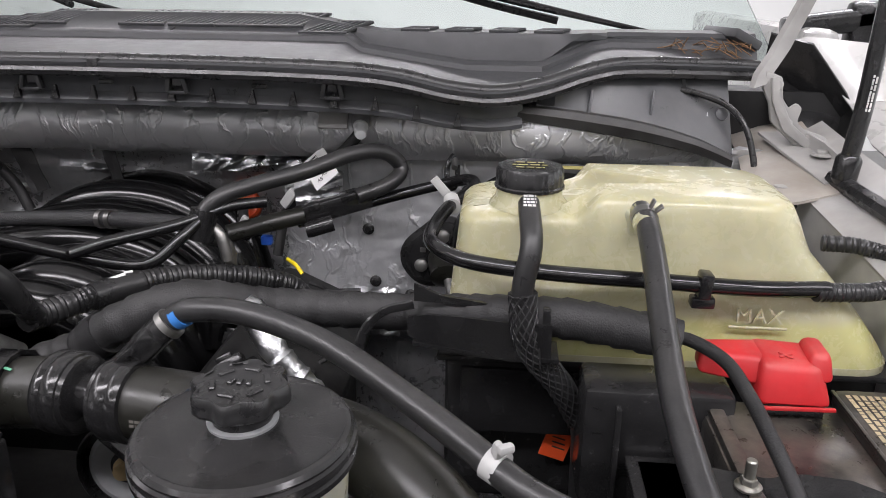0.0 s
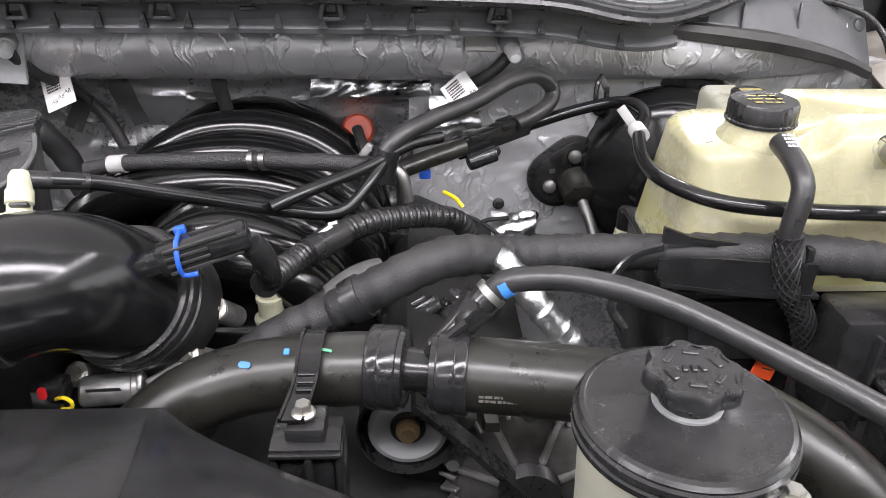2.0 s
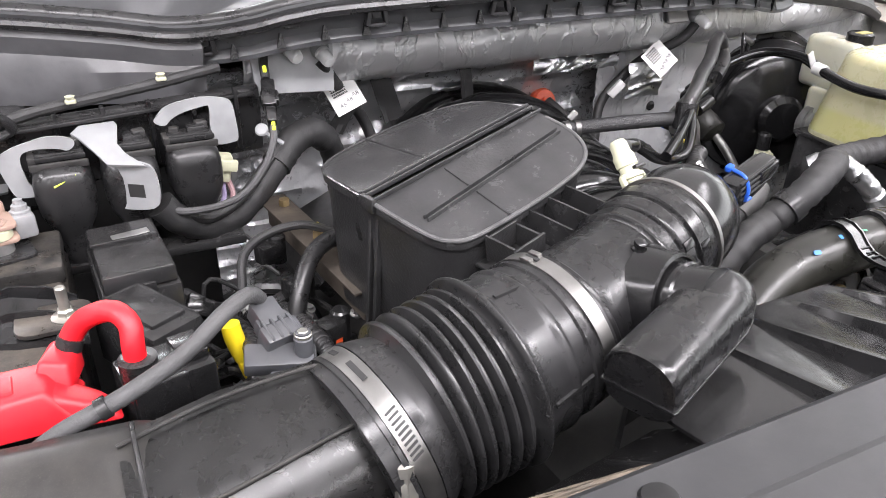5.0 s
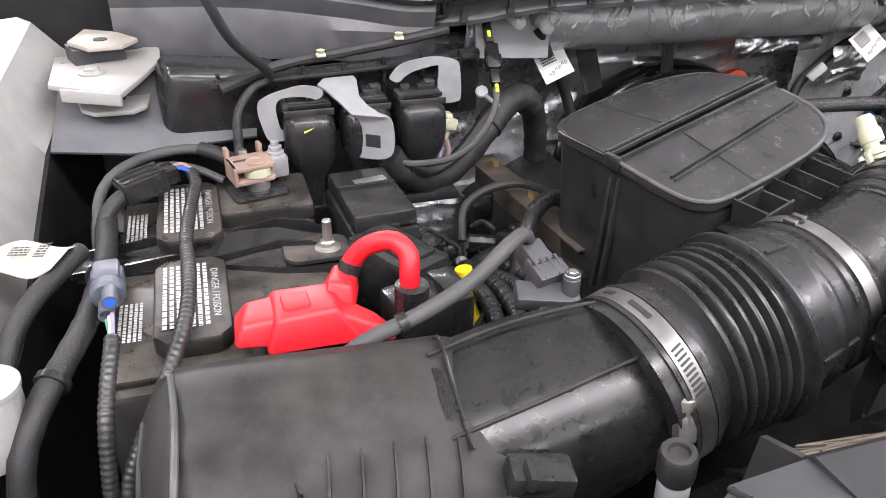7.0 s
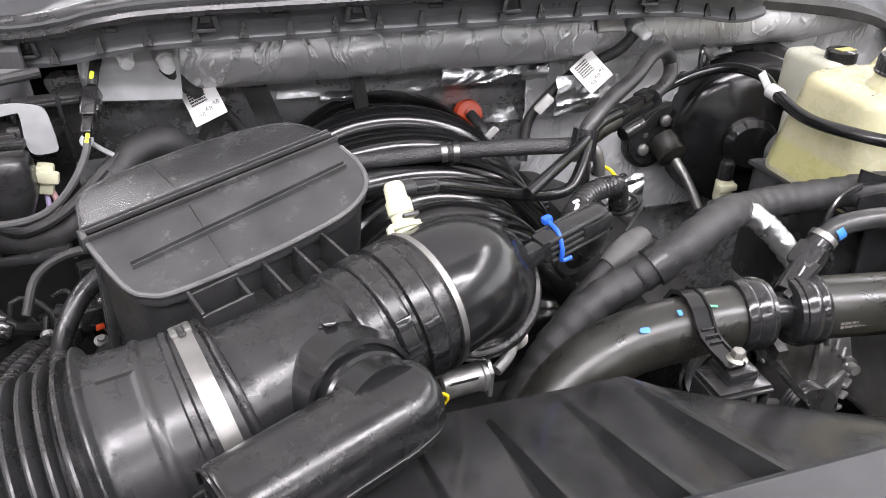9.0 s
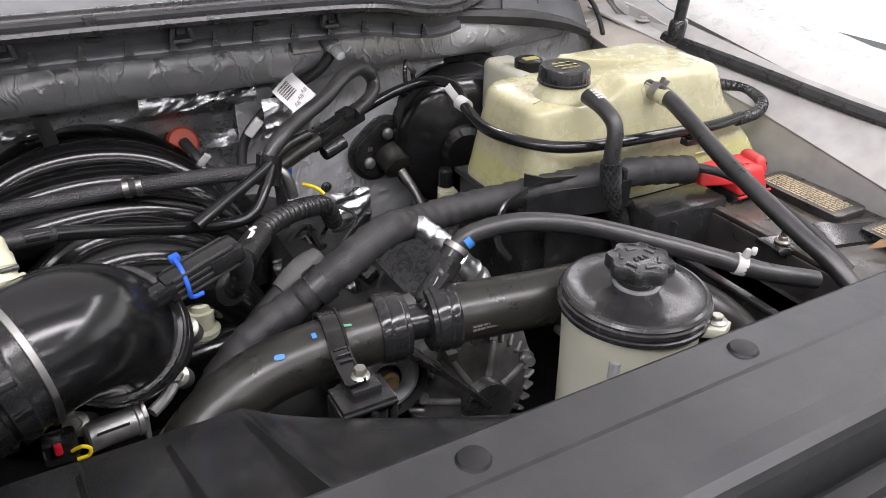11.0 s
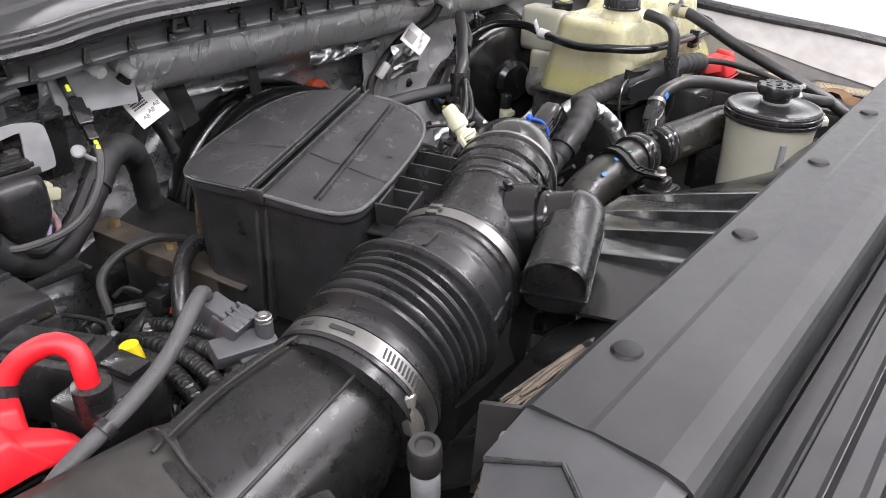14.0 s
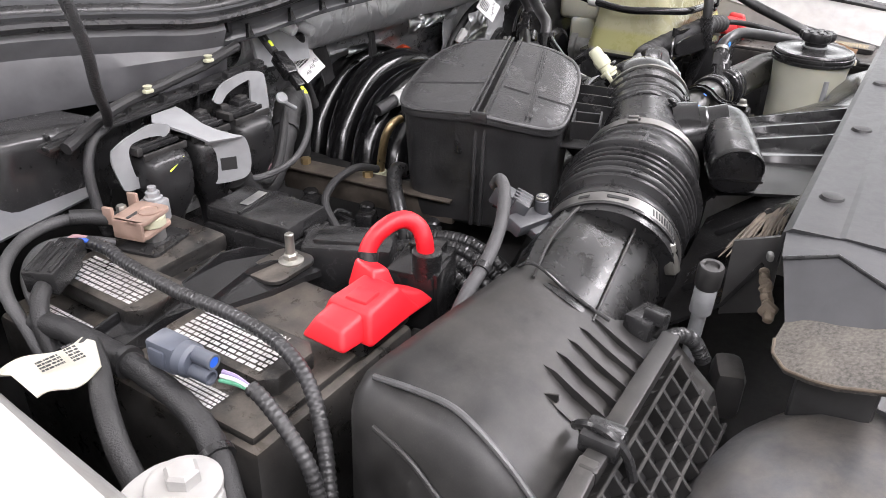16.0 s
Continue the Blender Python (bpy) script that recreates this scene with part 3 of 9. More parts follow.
# strip with notches under the seal
strip = thing("cowl_front_strip", "black plastic strip with clip notches and small ribs below the cowl seal", "trim", "", "structure")
s1 = []
for q in [p for p in seal_pts if p.x < 0.03]:
    drop = 0.043 - max(0.0, 1.5 - q.z) * 0.1
    s1.append([(q.x, q.y - 0.006, q.z - 0.012), (q.x, q.y + 0.004, q.z - 0.014), (q.x, q.y + 0.010, q.z - drop + 0.010), (q.x, q.y + 0.004, q.z - drop + 0.002), (q.x, q.y + 0.006, q.z - drop - 0.003)])
part("strip_face", slab(s1, -0.004), STRIPGREY, strip)


def seal_at(x):
    return min(seal_pts, key=lambda q: abs(q.x - x))


# small rib triangles made black to read as the shaded gaps between them
for k in range(22):
    x = -0.86 + k * 0.043
    if x > -0.03:
        continue
    q = seal_at(x)
    part("rib", prism([(-0.0045, 0.0), (0.0045, 0.0), (0.0012, 0.0145), (-0.0006, 0.0145)], -0.0022, 0.0022, pose(x, q.y + 0.003, q.z - 0.0405, 78, 0, 0)), SATIN, strip)
for x in (-0.80, -0.635, -0.495, -0.335, -0.172, 0.20):
    q = seal_at(x)
    m = pose(x, q.y - 0.001, q.z - 0.022)
    clip = join(rbox(0.022, 0.006, 0.004, m @ pose(0, 0, 0.008), 0.001), rbox(0.005, 0.007, 0.017, m @ pose(-0.009, 0, 0, 0, 12, 0), 0.001),
                rbox(0.005, 0.007, 0.017, m @ pose(0.009, 0, 0, 0, -12, 0), 0.001), rbox(0.018, 0.006, 0.004, m @ pose(0, 0, -0.008), 0.001))
    part("clip_notch", clip, GREYPLASTIC, strip)
    part("slot", rbox(0.010, 0.004, 0.008, m @ pose(0, 0.002, 0.002), 0.0005, 1), RUBBER, strip)
for x in (-0.72, -0.565, -0.415, -0.25):
    q = seal_at(x)
    part("slot", rbox(0.016, 0.005, 0.005, pose(x, q.y + 0.006, q.z - 0.022), 0.001, 1), RUBBER, strip)
solo("seal_joint_clip", rbox(0.012, 0.014, 0.014, pose(-0.417, 0.778, 1.500), 0.002), RUBBER, "small black clip on the hood seal", "clip")

struct("cowl_side_trim", slab([[(q.x, q.y - 0.008, q.z - 0.012), (q.x, q.y - 0.012, q.z - 0.022), (q.x, q.y - 0.004, q.z - 0.040), (q.x, q.y - 0.010, 1.425), (q.x, q.y - 0.002, 1.39)] for q in seal_pts if q.x < -0.80], -0.003), SIDETRIM, "dusty grey plastic trim below the cowl edge", "trim")
# firewall, upper foil-covered beam and lower mat
beam = []
for i in range(180):
    x = -0.76 + i * (0.995 / 179)
    bend = max(0.0, (x - 0.0) / 0.28) ** 2 * 0.05 + max(0.0, (-0.62 - x) / 0.2) * 0.01
    row = []
    for k in [j * 0.5 for j in range(27)]:
        a = radians(100 + 170 * k / 13)
        wob = 0.0016 * noise.noise(V((x * 14, k * 0.3, 3.1))) + 0.0016 * max(0.0, 1 - 7 * abs(noise.noise(V((x * 26 + k * 0.55, k * 0.16, 7.7))))) * max(0.0, min(1.0, 2.5 * noise.noise(V((x * 9, k * 0.1, 1.3))) + 0.35))
        row.append((x, 0.888 + bend + (0.033 + wob) * math.cos(a) * 1.0, 1.424 + (0.034 + wob) * math.sin(a)))
    beam.append(row)
struct("firewall_beam", slab(beam, -0.004), BEAMFOIL, "rounded firewall beam wrapped in crinkled silver foil", "firewall")
wall = []
for i in range(241):
    x = -0.80 + i * (1.16 / 240)
    row = []
    for k in [j * 0.4 for j in range(75)] + list(range(30, 40)):
        z = 1.405 - k * 0.01 if k < 30 else 1.105 - (k - 30) * 0.03
        y = 0.905 + 0.05 * min(1, k / 10) + 0.012 * noise.noise(V((x * 9, z * 9, 1.7))) + 0.005 * (1 - 2 * abs(noise.noise(V((x * 14 + z * 9, z * 16, 4.7))))) - 0.0055 * max(0.0, 1 - 4.5 * abs(noise.noise(V((x * 7 + z * 5, z * 30 - x * 6, 2.3))))) - 0.003 * max(0.0, 1 - 5 * abs(noise.noise(V((x * 26 - z * 18, z * 16 + x * 9, 5.9)))))
        row.append((x, y, z))
    wall.append(row)
struct("firewall", slab(wall, -0.01), INSULDARK, "firewall covered with a dark creased foil mat", "firewall")
struct("wall_bulkhead", plane_box(-1.25, 1.0, 0.6, 0.45, 1.06, 1.46), DARK, "dark steel bulkhead behind the firewall mat", "bulkhead")

# windscreen and cabin
bm = slab([[(-1.15, 1.06, 1.485), (XC, 1.03, 1.495), (0.36, 1.06, 1.485)], [(-1.02, 1.75, 2.02), (XC, 1.70, 2.04), (0.22, 1.75, 2.02)]], 0.005)
ws = struct("window_1", bm, GLASS, "sloping tinted windscreen glass with reflections", "windscreen")
ws.visible_shadow = False
struct("dashboard", plane_box(-1.15, 1.25, 1.2, 0.35, 2.0, 1.42), CARPET, "dark dashboard top behind the windscreen", "dashboard")

# body sides
inner_r = [[(0.30, 0.93, 1.40), (0.33, 0.93, 1.405), (0.385, 0.95, 1.43)], [(0.31, 0.80, 1.385), (0.345, 0.80, 1.39), (0.385, 0.82, 1.415)],
           [(0.33, 0.60, 1.35), (0.37, 0.60, 1.372), (0.40, 0.60, 1.385)], [(0.34, 0.40, 1.31), (0.39, 0.40, 1.345), (0.43, 0.40, 1.365)],
           [(0.34, 0.20, 1.28), (0.41, 0.20, 1.32), (0.46, 0.20, 1.34)], [(0.34, 0.05, 1.26), (0.43, 0.05, 1.30), (0.48, 0.05, 1.31)]]
struct("inner_fender_1", slab(inner_r, -0.004), INNERPAINT, "dusty pale painted inner fender ledge", "fender")
apron_r = [[(x0[0][0], x0[0][1], x0[0][2]), (x0[0][0] + 0.01, x0[0][1], 0.8)] for x0 in inner_r]
struct("inner_fender_wall_1", slab(apron_r, -0.004), INNERPAINT, "dull painted inner fender wall", "fender")
fr = [[(0.365, 1.02, 1.522), (0.375, 1.02, 1.525), (0.48, 1.02, 1.515), (0.60, 1.02, 1.46), (0.66, 1.02, 1.2)],
      [(0.428, 0.985, 1.445), (0.436, 0.985, 1.450), (0.53, 0.985, 1.455), (0.66, 0.985, 1.40), (0.70, 0.985, 1.2)],
      [(0.405, 0.86, 1.422), (0.418, 0.86, 1.431), (0.525, 0.86, 1.445), (0.665, 0.86, 1.385), (0.705, 0.86, 1.18)],
      [(0.40, 0.60, 1.385), (0.415, 0.60, 1.398), (0.53, 0.60, 1.41), (0.67, 0.60, 1.35), (0.71, 0.60, 1.15)],
      [(0.43, 0.40, 1.365), (0.445, 0.40, 1.378), (0.55, 0.40, 1.385), (0.67, 0.40, 1.32), (0.71, 0.40, 1.12)],
      [(0.48, 0.0, 1.30), (0.495, 0.0, 1.315), (0.58, 0.0, 1.32), (0.67, 0.0, 1.26), (0.70, 0.0, 1.05)]]
struct("fender_1", slab(fr, -0.003), PAINT, "white painted outer fender of the vehicle", "fender")
struct("fender_seal_1", pipe([(0.345, 0.80, 1.40), (0.36, 0.66, 1.39), (0.385, 0.52, 1.375), (0.42, 0.36, 1.36), (0.46, 0.15, 1.33)], 0.009, 8, 0.02), RUBBER, "black rubber seal strip along the fender ledge", "seal")
inner_l = [[(-1.17, 0.95, 1.395), (-1.185, 0.95, 1.405), (-1.21, 0.96, 1.43)], [(-1.195, 0.80, 1.345), (-1.205, 0.80, 1.36), (-1.224, 0.80, 1.405)],
           [(-1.206, 0.60, 1.27), (-1.212, 0.60, 1.335), (-1.228, 0.60, 1.366)], [(-1.215, 0.45, 1.25), (-1.222, 0.45, 1.33), (-1.242, 0.45, 1.360)],
           [(-1.225, 0.20, 1.20), (-1.235, 0.20, 1.28), (-1.262, 0.20, 1.33)], [(-1.235, 0.05, 1.18), (-1.25, 0.05, 1.26), (-1.28, 0.05, 1.30)]]
struct("inner_fender_2", slab(inner_l, 0.004), INNERPAINT, "dusty pale painted inner fender ledge", "fender")
# dark material here, INNERPAINT on the right-hand wall
struct("inner_fender_wall_2", slab([[(a[0][0], a[0][1], a[0][2]), (a[0][0] - 0.01, a[0][1], 0.8)] for a in inner_l], 0.004), DARK, "inner fender wall in a dark material", "fender")
fl = [[(a[2][0], a[2][1], a[2][2]), (a[2][0] - 0.012, a[2][1], a[2][2] + 0.006), (a[2][0] - 0.03, a[2][1], a[2][2] + 0.004), (a[2][0] - 0.04, a[2][1], a[2][2] + 0.012), (a[2][0] - 0.14, a[2][1], a[2][2] + 0.01), (a[2][0] - 0.26, a[2][1], a[2][2] - 0.06), (a[2][0] - 0.30, a[2][1], a[2][2] - 0.25)] for a in inner_l]
struct("fender_2", slab(fl, 0.003), PAINT, "white painted outer fender of the vehicle", "fender")

# lower body closing the vehicle outside the bay
struct("lower_body_1", plane_box(0.40, -0.02, 0.42, 0.70, 1.02, 1.02), PAINT, "plain white lower fender of the vehicle", "fender")
struct("lower_body_2", plane_box(-1.54, 0.05, 0.42, -1.24, 0.96, 1.05), PAINT, "plain white lower fender of the vehicle", "fender")
struct("underbody", plane_box(-1.35, 0.10, 0.0, 0.55, 0.95, 0.42), DARK, "dark underbody and wheels below the engine bay", "underbody")
# dark bottom of the engine bay
struct("bay_bottom", plane_box(-1.22, 0.0, 0.70, 0.42, 1.0, 0.72), DARK, "dark bottom of the engine bay", "engine bay")

# ---- radiator support and grille top ----
sup = thing("radiator_support_cover", "broad satin dark grey plastic cover over the radiator support", "cover", "", "structure")
prof = [(0.254, 1.352), (0.252, 1.377), (0.248, 1.3805), (0.2165, 1.3818), (0.2125, 1.3830), (0.1765, 1.3825), (0.1715, 1.3815), (0.1640, 1.3800), (0.1600, 1.3770), (0.1585, 1.372), (0.1580, 1.355), (0.157, 1.335)]
xs = [-0.80, -0.79] + [-0.75 + 0.05 * i for i in range(20)]
rows = []
for x in xs:
    rows.append([(x, y, z) for y, z in prof])
part("cover_top", slab(rows, -0.003), GREYPLASTIC, sup, "", 3)
# faceted left end and its dusty skirt
bm = bmesh.new()
q = [bm.verts.new(c) for c in ((-0.847, 0.246, 1.3800), (-0.829, 0.2135, 1.3835), (-0.866, 0.1665, 1.3815), (-0.880, 0.156, 1.371), (-0.880, 0.232, 1.350), (-0.800, 0.2525, 1.3795), (-0.79, 0.1715, 1.3816), (-0.79, 0.2125, 1.3840), (-0.862, 0.160, 1.3790), (-0.79, 0.160, 1.3777),
                              (-0.846, 0.2475, 1.3815), (-0.827, 0.2115, 1.3850), (-0.862, 0.168, 1.3832))]
for f in ((0, 1, 2, 3, 4), (11, 5, 10), (11, 12, 6, 7), (11, 7, 5), (12, 8, 9, 6), (2, 3, 8), (0, 10, 11, 1), (1, 11, 12, 2), (2, 12, 8)):
    bm.faces.new([q[i] for i in f])
bmesh.ops.recalc_face_normals(bm, faces=bm.faces)
part("cover_end", bm, COWLGREY, sup, "faceted end of the cover", 12)
part("end_crease", pipe([(-0.8475, 0.2465, 1.3808), (-0.8285, 0.2130, 1.3843), (-0.8645, 0.1672, 1.3824)], 0.0016, 8, 0.004, None, 1.0, False), RUBBER, sup, "dark groove across the cover end")
bm = bmesh.new()
rim_ = [V(c) for c in ((-0.8750, 0.2316, 1.3500), (-0.9017, 0.2340, 1.3479), (-0.9180, 0.2317, 1.3474), (-0.9342, 0.2217, 1.3490), (-0.9427, 0.2061, 1.3528), (-0.9464, 0.1913, 1.3566), (-0.9460, 0.1739, 1.3614), (-0.9450, 0.1588, 1.3656), (-0.9437, 0.1474, 1.3689), (-0.9069, 0.1419, 1.3720), (-0.8760, 0.1490, 1.3715))]
rim_ = [p_ for k_ in range(len(rim_) - 1) for p_ in (rim_[k_], rim_[k_].lerp(rim_[k_ + 1], 0.5))] + [rim_[-1]]
mid_ = V((-0.885, 0.190, 1.3625))
rings_ = [[bm.verts.new(p_.lerp(mid_, f_) + V((0, 0, 0.0022 * math.sin(math.pi * f_) + 0.0012 * noise.noise(p_ * 60 + V((f_ * 5, 0, 0))))) * (1 if f_ else 0)) for p_ in rim_] for f_ in (0.0, 0.06, 0.25, 0.5, 0.75)]
under_ = [bm.verts.new(p_ + V((0.004, 0, -0.006))) for p_ in rim_]
for a_, b_ in zip([under_] + rings_[:-1], rings_):
    for k_ in range(len(rim_) - 1):
        bm.faces.new((a_[k_], a_[k_ + 1], b_[k_ + 1], b_[k_]))
bm.faces.new(rings_[-1])
bmesh.ops.recalc_face_normals(bm, faces=bm.faces)
part("end_shelf", bm, DUSTSKIRT, sup, "mud-stained plastic shelf", 40)
part("shelf_edge", pipe(rim_[2:18], 0.0012, 8, 0.004), DRYMUD, sup)
# added block in flat black, painted as the dark gap below the shelf
part("shelf_gap_block", rbox(0.03, 0.05, 0.09, pose(-0.896, 0.190, 1.306), 0.006), INKSHADE, sup)
rnd = random.Random(31)
for k in range(9):
    f = k / 8
    part("foam_lump", rbox(0.010 * rnd.uniform(0.7, 1.3), 0.008, 0.010 * rnd.uniform(0.6, 1.4), pose(-0.82 - 0.038 * f, 0.2585 - 0.014 * f, 1.352 - 0.014 * f, rnd.uniform(-40, 40), rnd.uniform(-40, 40), rnd.uniform(0, 90)), 0.003, 2), DRYMUD, sup)
for x in (-0.723, -0.524, -0.324, -0.124, 0.076):
    m = pose(x, 0.232, 1.3812)
    pin = join(lathe([(0, 0), (0.0105, 0), (0.0108, 0.0016), (0.0100, 0.0030), (0.0092, 0.0040), (0.0086, 0.0052), (0.0060, 0.0058), (0, 0.0060)], m, 28))
    solo("push_pin", pin, PINBLACK, "round black push pin in the support cover", "push pin", "push pins")
gr = thing("grille_top", "black plastic grille top with long grooves in front of the radiator cover", "grille", "", "structure")
gp = [(0.165, 1.320), (0.150, 1.318), (0.146, 1.338), (0.143, 1.346), (0.134, 1.348), (0.132, 1.343), (0.126, 1.343), (0.124, 1.350), (0.116, 1.351), (0.114, 1.345), (0.110, 1.344), (0.106, 1.348), (0.098, 1.348), (0.095, 1.343), (0.086, 1.3425), (0.084, 1.346), (0.077, 1.346), (0.075, 1.342), (0.052, 1.341), (0.050, 1.344), (0.040, 1.343), (0.038, 1.339), (0.02, 1.337), (-0.06, 1.32), (-0.12, 1.28), (-0.14, 1.2), (-0.15, 0.7), (-0.16, 0.40)]
part("grooved_panel", slab([[(x, y, z) for y, z in gp] for x in [-0.905, -0.90] + [-0.86 + 0.06 * i for i in range(21)]], -0.003), GREYPLASTIC, gr, "", 12)

# ---- coolant tank ----
tank = thing("coolant_tank", "aged cream translucent plastic coolant tank with a black cap", "coolant tank")


def tank_section(z, k):
    """Outline of the tank at one height; k runs from 0 at the bottom to 1 at the top."""
    x0, x1 = -0.036 + 0.010 * k, 0.325 - 0.085 * k ** 1.2
    y0, y1 = 0.570 + 0.018 * k, 0.735 - 0.02 * k
    out = []
    ring = rounded(x1 - x0, y1 - y0, 0.03, 6)
    dense = []
    for a, b in zip(ring, ring[1:] + ring[:1]):
        n = max(1, round(math.hypot(b[0] - a[0], b[1] - a[1]) / (0.007 if abs(b[0] - a[0]) > 0.1 else 0.02)))
        n = 36 if abs(b[0] - a[0]) > 0.1 else (6 if n > 1 else 1)
        dense += [(a[0] + (b[0] - a[0]) * i / n, a[1] + (b[1] - a[1]) * i / n) for i in range(n)]
    for px, py in dense:
        x, y = px + (x0 + x1) / 2, py + (y0 + y1) / 2
        out.append((x, y, z))
    return out


secs = []
for i in range(18):
    k = i / 17
    z = 1.298 + 0.104 * k
    s = tank_section(z, k)
    secs.append(s)
s = secs[-1]
c = V((sum(p[0] for p in s) / len(s), sum(p[1] for p in s) / len(s), 0))
for f, dz in ((0.97, 0.004), (0.92, 0.0065), (0.80, 0.008), (0.4, 0.009)):
    secs.append([(c.x + (p[0] - c.x) * f, c.y + (p[1] - c.y) * f, 1.402 + dz) for p in s])
bm = loft(secs)
for v in bm.verts:
    rise = min(1, max(0, (v.co.x - 0.070) / 0.016))   # raised half beside the filler
    if v.co.z > 1.385:
        v.co.z += 0.019 * rise * min(1, (v.co.z - 1.385) / 0.015)
    if v.co.y < 0.62:   # moulded steps of the front face
        v.co.y += 0.006 * (1 - rise) * min(1, max(0, (v.co.z - 1.352) / 0.012)) - 0.004 * math.exp(-((v.co.x - 0.205) / 0.02) ** 4) * (v.co.z > 1.33)
        v.co.y += 0.003 * math.exp(-((v.co.x - 0.0) / 0.010) ** 4) * (v.co.z > 1.37)
    v.co.y -= 0.004 * math.exp(-((v.co.x - 0.115) / 0.03) ** 2) * (1.35 < v.co.z < 1.42)
part("body", bm, TANKBODY, tank, sharp=50)
part("filler_neck", lathe([(0.034, 0), (0.033, 0.006), (0.028, 0.012), (0.027, 0.02)], pose(0.031, 0.630, 1.405), 32), TANK, tank)
cap = part("cap", lathe([(0.0275, 0), (0.0290, 0.001), (0.0290, 0.003), (0.0280, 0.004), (0.0278, 0.016), (0.0262, 0.0188), (0.014, 0.0188), (0.013, 0.0178), (0, 0.0178)], pose(0.031, 0.630, 1.4235), 120, 0.010, 30, 0.0270), BLACK, tank, "black ribbed plastic cap with pale yellow print")
for k in range(3):
    bars("print", (0.031, 0.620 + k * 0.009, 1.4424), (1, 0, 0), (0, 1, 0), 0.030 - 0.006 * abs(k - 1), 0.0050, 1, 4, CAPPRINT, cap, k)
part("lower_seam", prism([(x * 1.0, y) for x, y, _ in tank_section(1.3, 0.0)], 1.294, 1.300), TANK, tank)
m = pose(0.117, 0.590, 1.408)
part("outlet_boss", join(rbox(0.026, 0.016, 0.026, m, 0.006, 3), lathe([(0.0095, 0), (0.0095, 0.03)], frame_to((0.1172, 0.588, 1.417), (0, -1, -0.1)), 20)), TANK, tank)
part("coolant_level", prism([(0.145 + (x - 0.145) * 0.985, 0.652 + (y - 0.652) * 0.965) for x, y, _ in tank_section(1.3, 0.02)], 1.301, 1.302), LIQUID, tank)
t = bpy.data.curves.new("level_text", "FONT")
t.body, t.size, t.extrude, t.align_x = "MAX", 0.017, 0.0008, "CENTER"
t.materials.append(TANK)
to = new("level_text", t)
to.parent, to.matrix_world = tank, pose(0.212, 0.5690, 1.3365, 87, 0, 0)
part("level_line", rbox(0.045, 0.002, 0.0022, pose(0.212, 0.5697, 1.3320, 0, 0, 0), 0.0006, 1), TANK, tank)

# tray and black housing under the tank
tbk = thing("harness_channel", "thin black plastic channel holding the wiring harness", "bracket")
part("upper_lip", loft([[(x, y - 0.002, z - h), (x, y + 0.002, z - h), (x, y + 0.002, z + h), (x, y - 0.002, z + h)] for x, y, z, h in ((-0.058, 0.566, 1.351, 0.007), (-0.035, 0.564, 1.347, 0.003), (0.0, 0.556, 1.346, 0.003), (0.056, 0.543, 1.349, 0.006))]), SATIN, tbk)
part("floor_strip", loft([[(x, y - 0.018, z - 0.0015), (x, y + 0.014, z - 0.0015), (x, y + 0.014, z + 0.0015), (x, y - 0.018, z + 0.0015)] for x, y, z in ((-0.058, 0.570, 1.312), (0.0, 0.556, 1.312), (0.056, 0.540, 1.318))]), SATIN, tbk)
part("front_plate", loft([[(x, y - 0.0015, z0), (x, y + 0.0015, z0), (x, y + 0.0015, z1), (x, y - 0.0015, z1)] for x, y, z0, z1 in ((-0.062, 0.556, 1.318, 1.334), (-0.045, 0.551, 1.311, 1.339), (-0.02, 0.545, 1.309, 1.341), (0.02, 0.534, 1.311, 1.343), (0.050, 0.526, 1.314, 1.346))]), SATIN, tbk)
part("curved_arm", pipe([(-0.058, 0.562, 1.342), (-0.082, 0.558, 1.336), (-0.098, 0.552, 1.318), (-0.098, 0.548, 1.295), (-0.085, 0.545, 1.275)], 0.0026, 8, 0.005, None, 1.6), SATIN, tbk)
part("clip_tab", rbox(0.006, 0.012, 0.014, pose(0.046, 0.536, 1.349), 0.0015), SATIN, tbk)
ts = thing("tank_support", "black plastic support under the coolant tank", "support")
part("box", rbox(0.36, 0.15, 0.15, pose(0.145, 0.665, 1.215), 0.01, 2), BLACK, ts)
part("ledge", rbox(0.37, 0.17, 0.006, pose(0.145, 0.655, 1.291), 0.002), BLACK, ts)
part("front_panel", rbox(0.10, 0.006, 0.06, pose(0.03, 0.572, 1.254), 0.002), SATIN, ts)
part("panel_edge", rbox(0.004, 0.010, 0.06, pose(0.082, 0.570, 1.254), 0.001), SATIN, ts)
wt_ = thing("warning_tag", "small orange warning tag hanging below the coolant tank", "tag")
part("tag_sheet", rbox(0.024, 0.001, 0.026, pose(0.064, 0.583, 1.206, -8, 20, 5), 0.0003, 1), ORANGE, wt_)
for k in range(3):
    part("print_bar", rbox(0.012, 0.0006, 0.0014, pose(0.066, 0.5822, 1.213 - 0.005 * k, -8, 20, 5), 0.0002, 1), INKSHADE, wt_)
part("battery_shelf", join(rbox(0.11, 0.05, 0.10, pose(0.13, 0.53, 1.255), 0.006), rbox(0.004, 0.012, 0.09, pose(0.10, 0.502, 1.25), 0.001)), BLACK, ts)

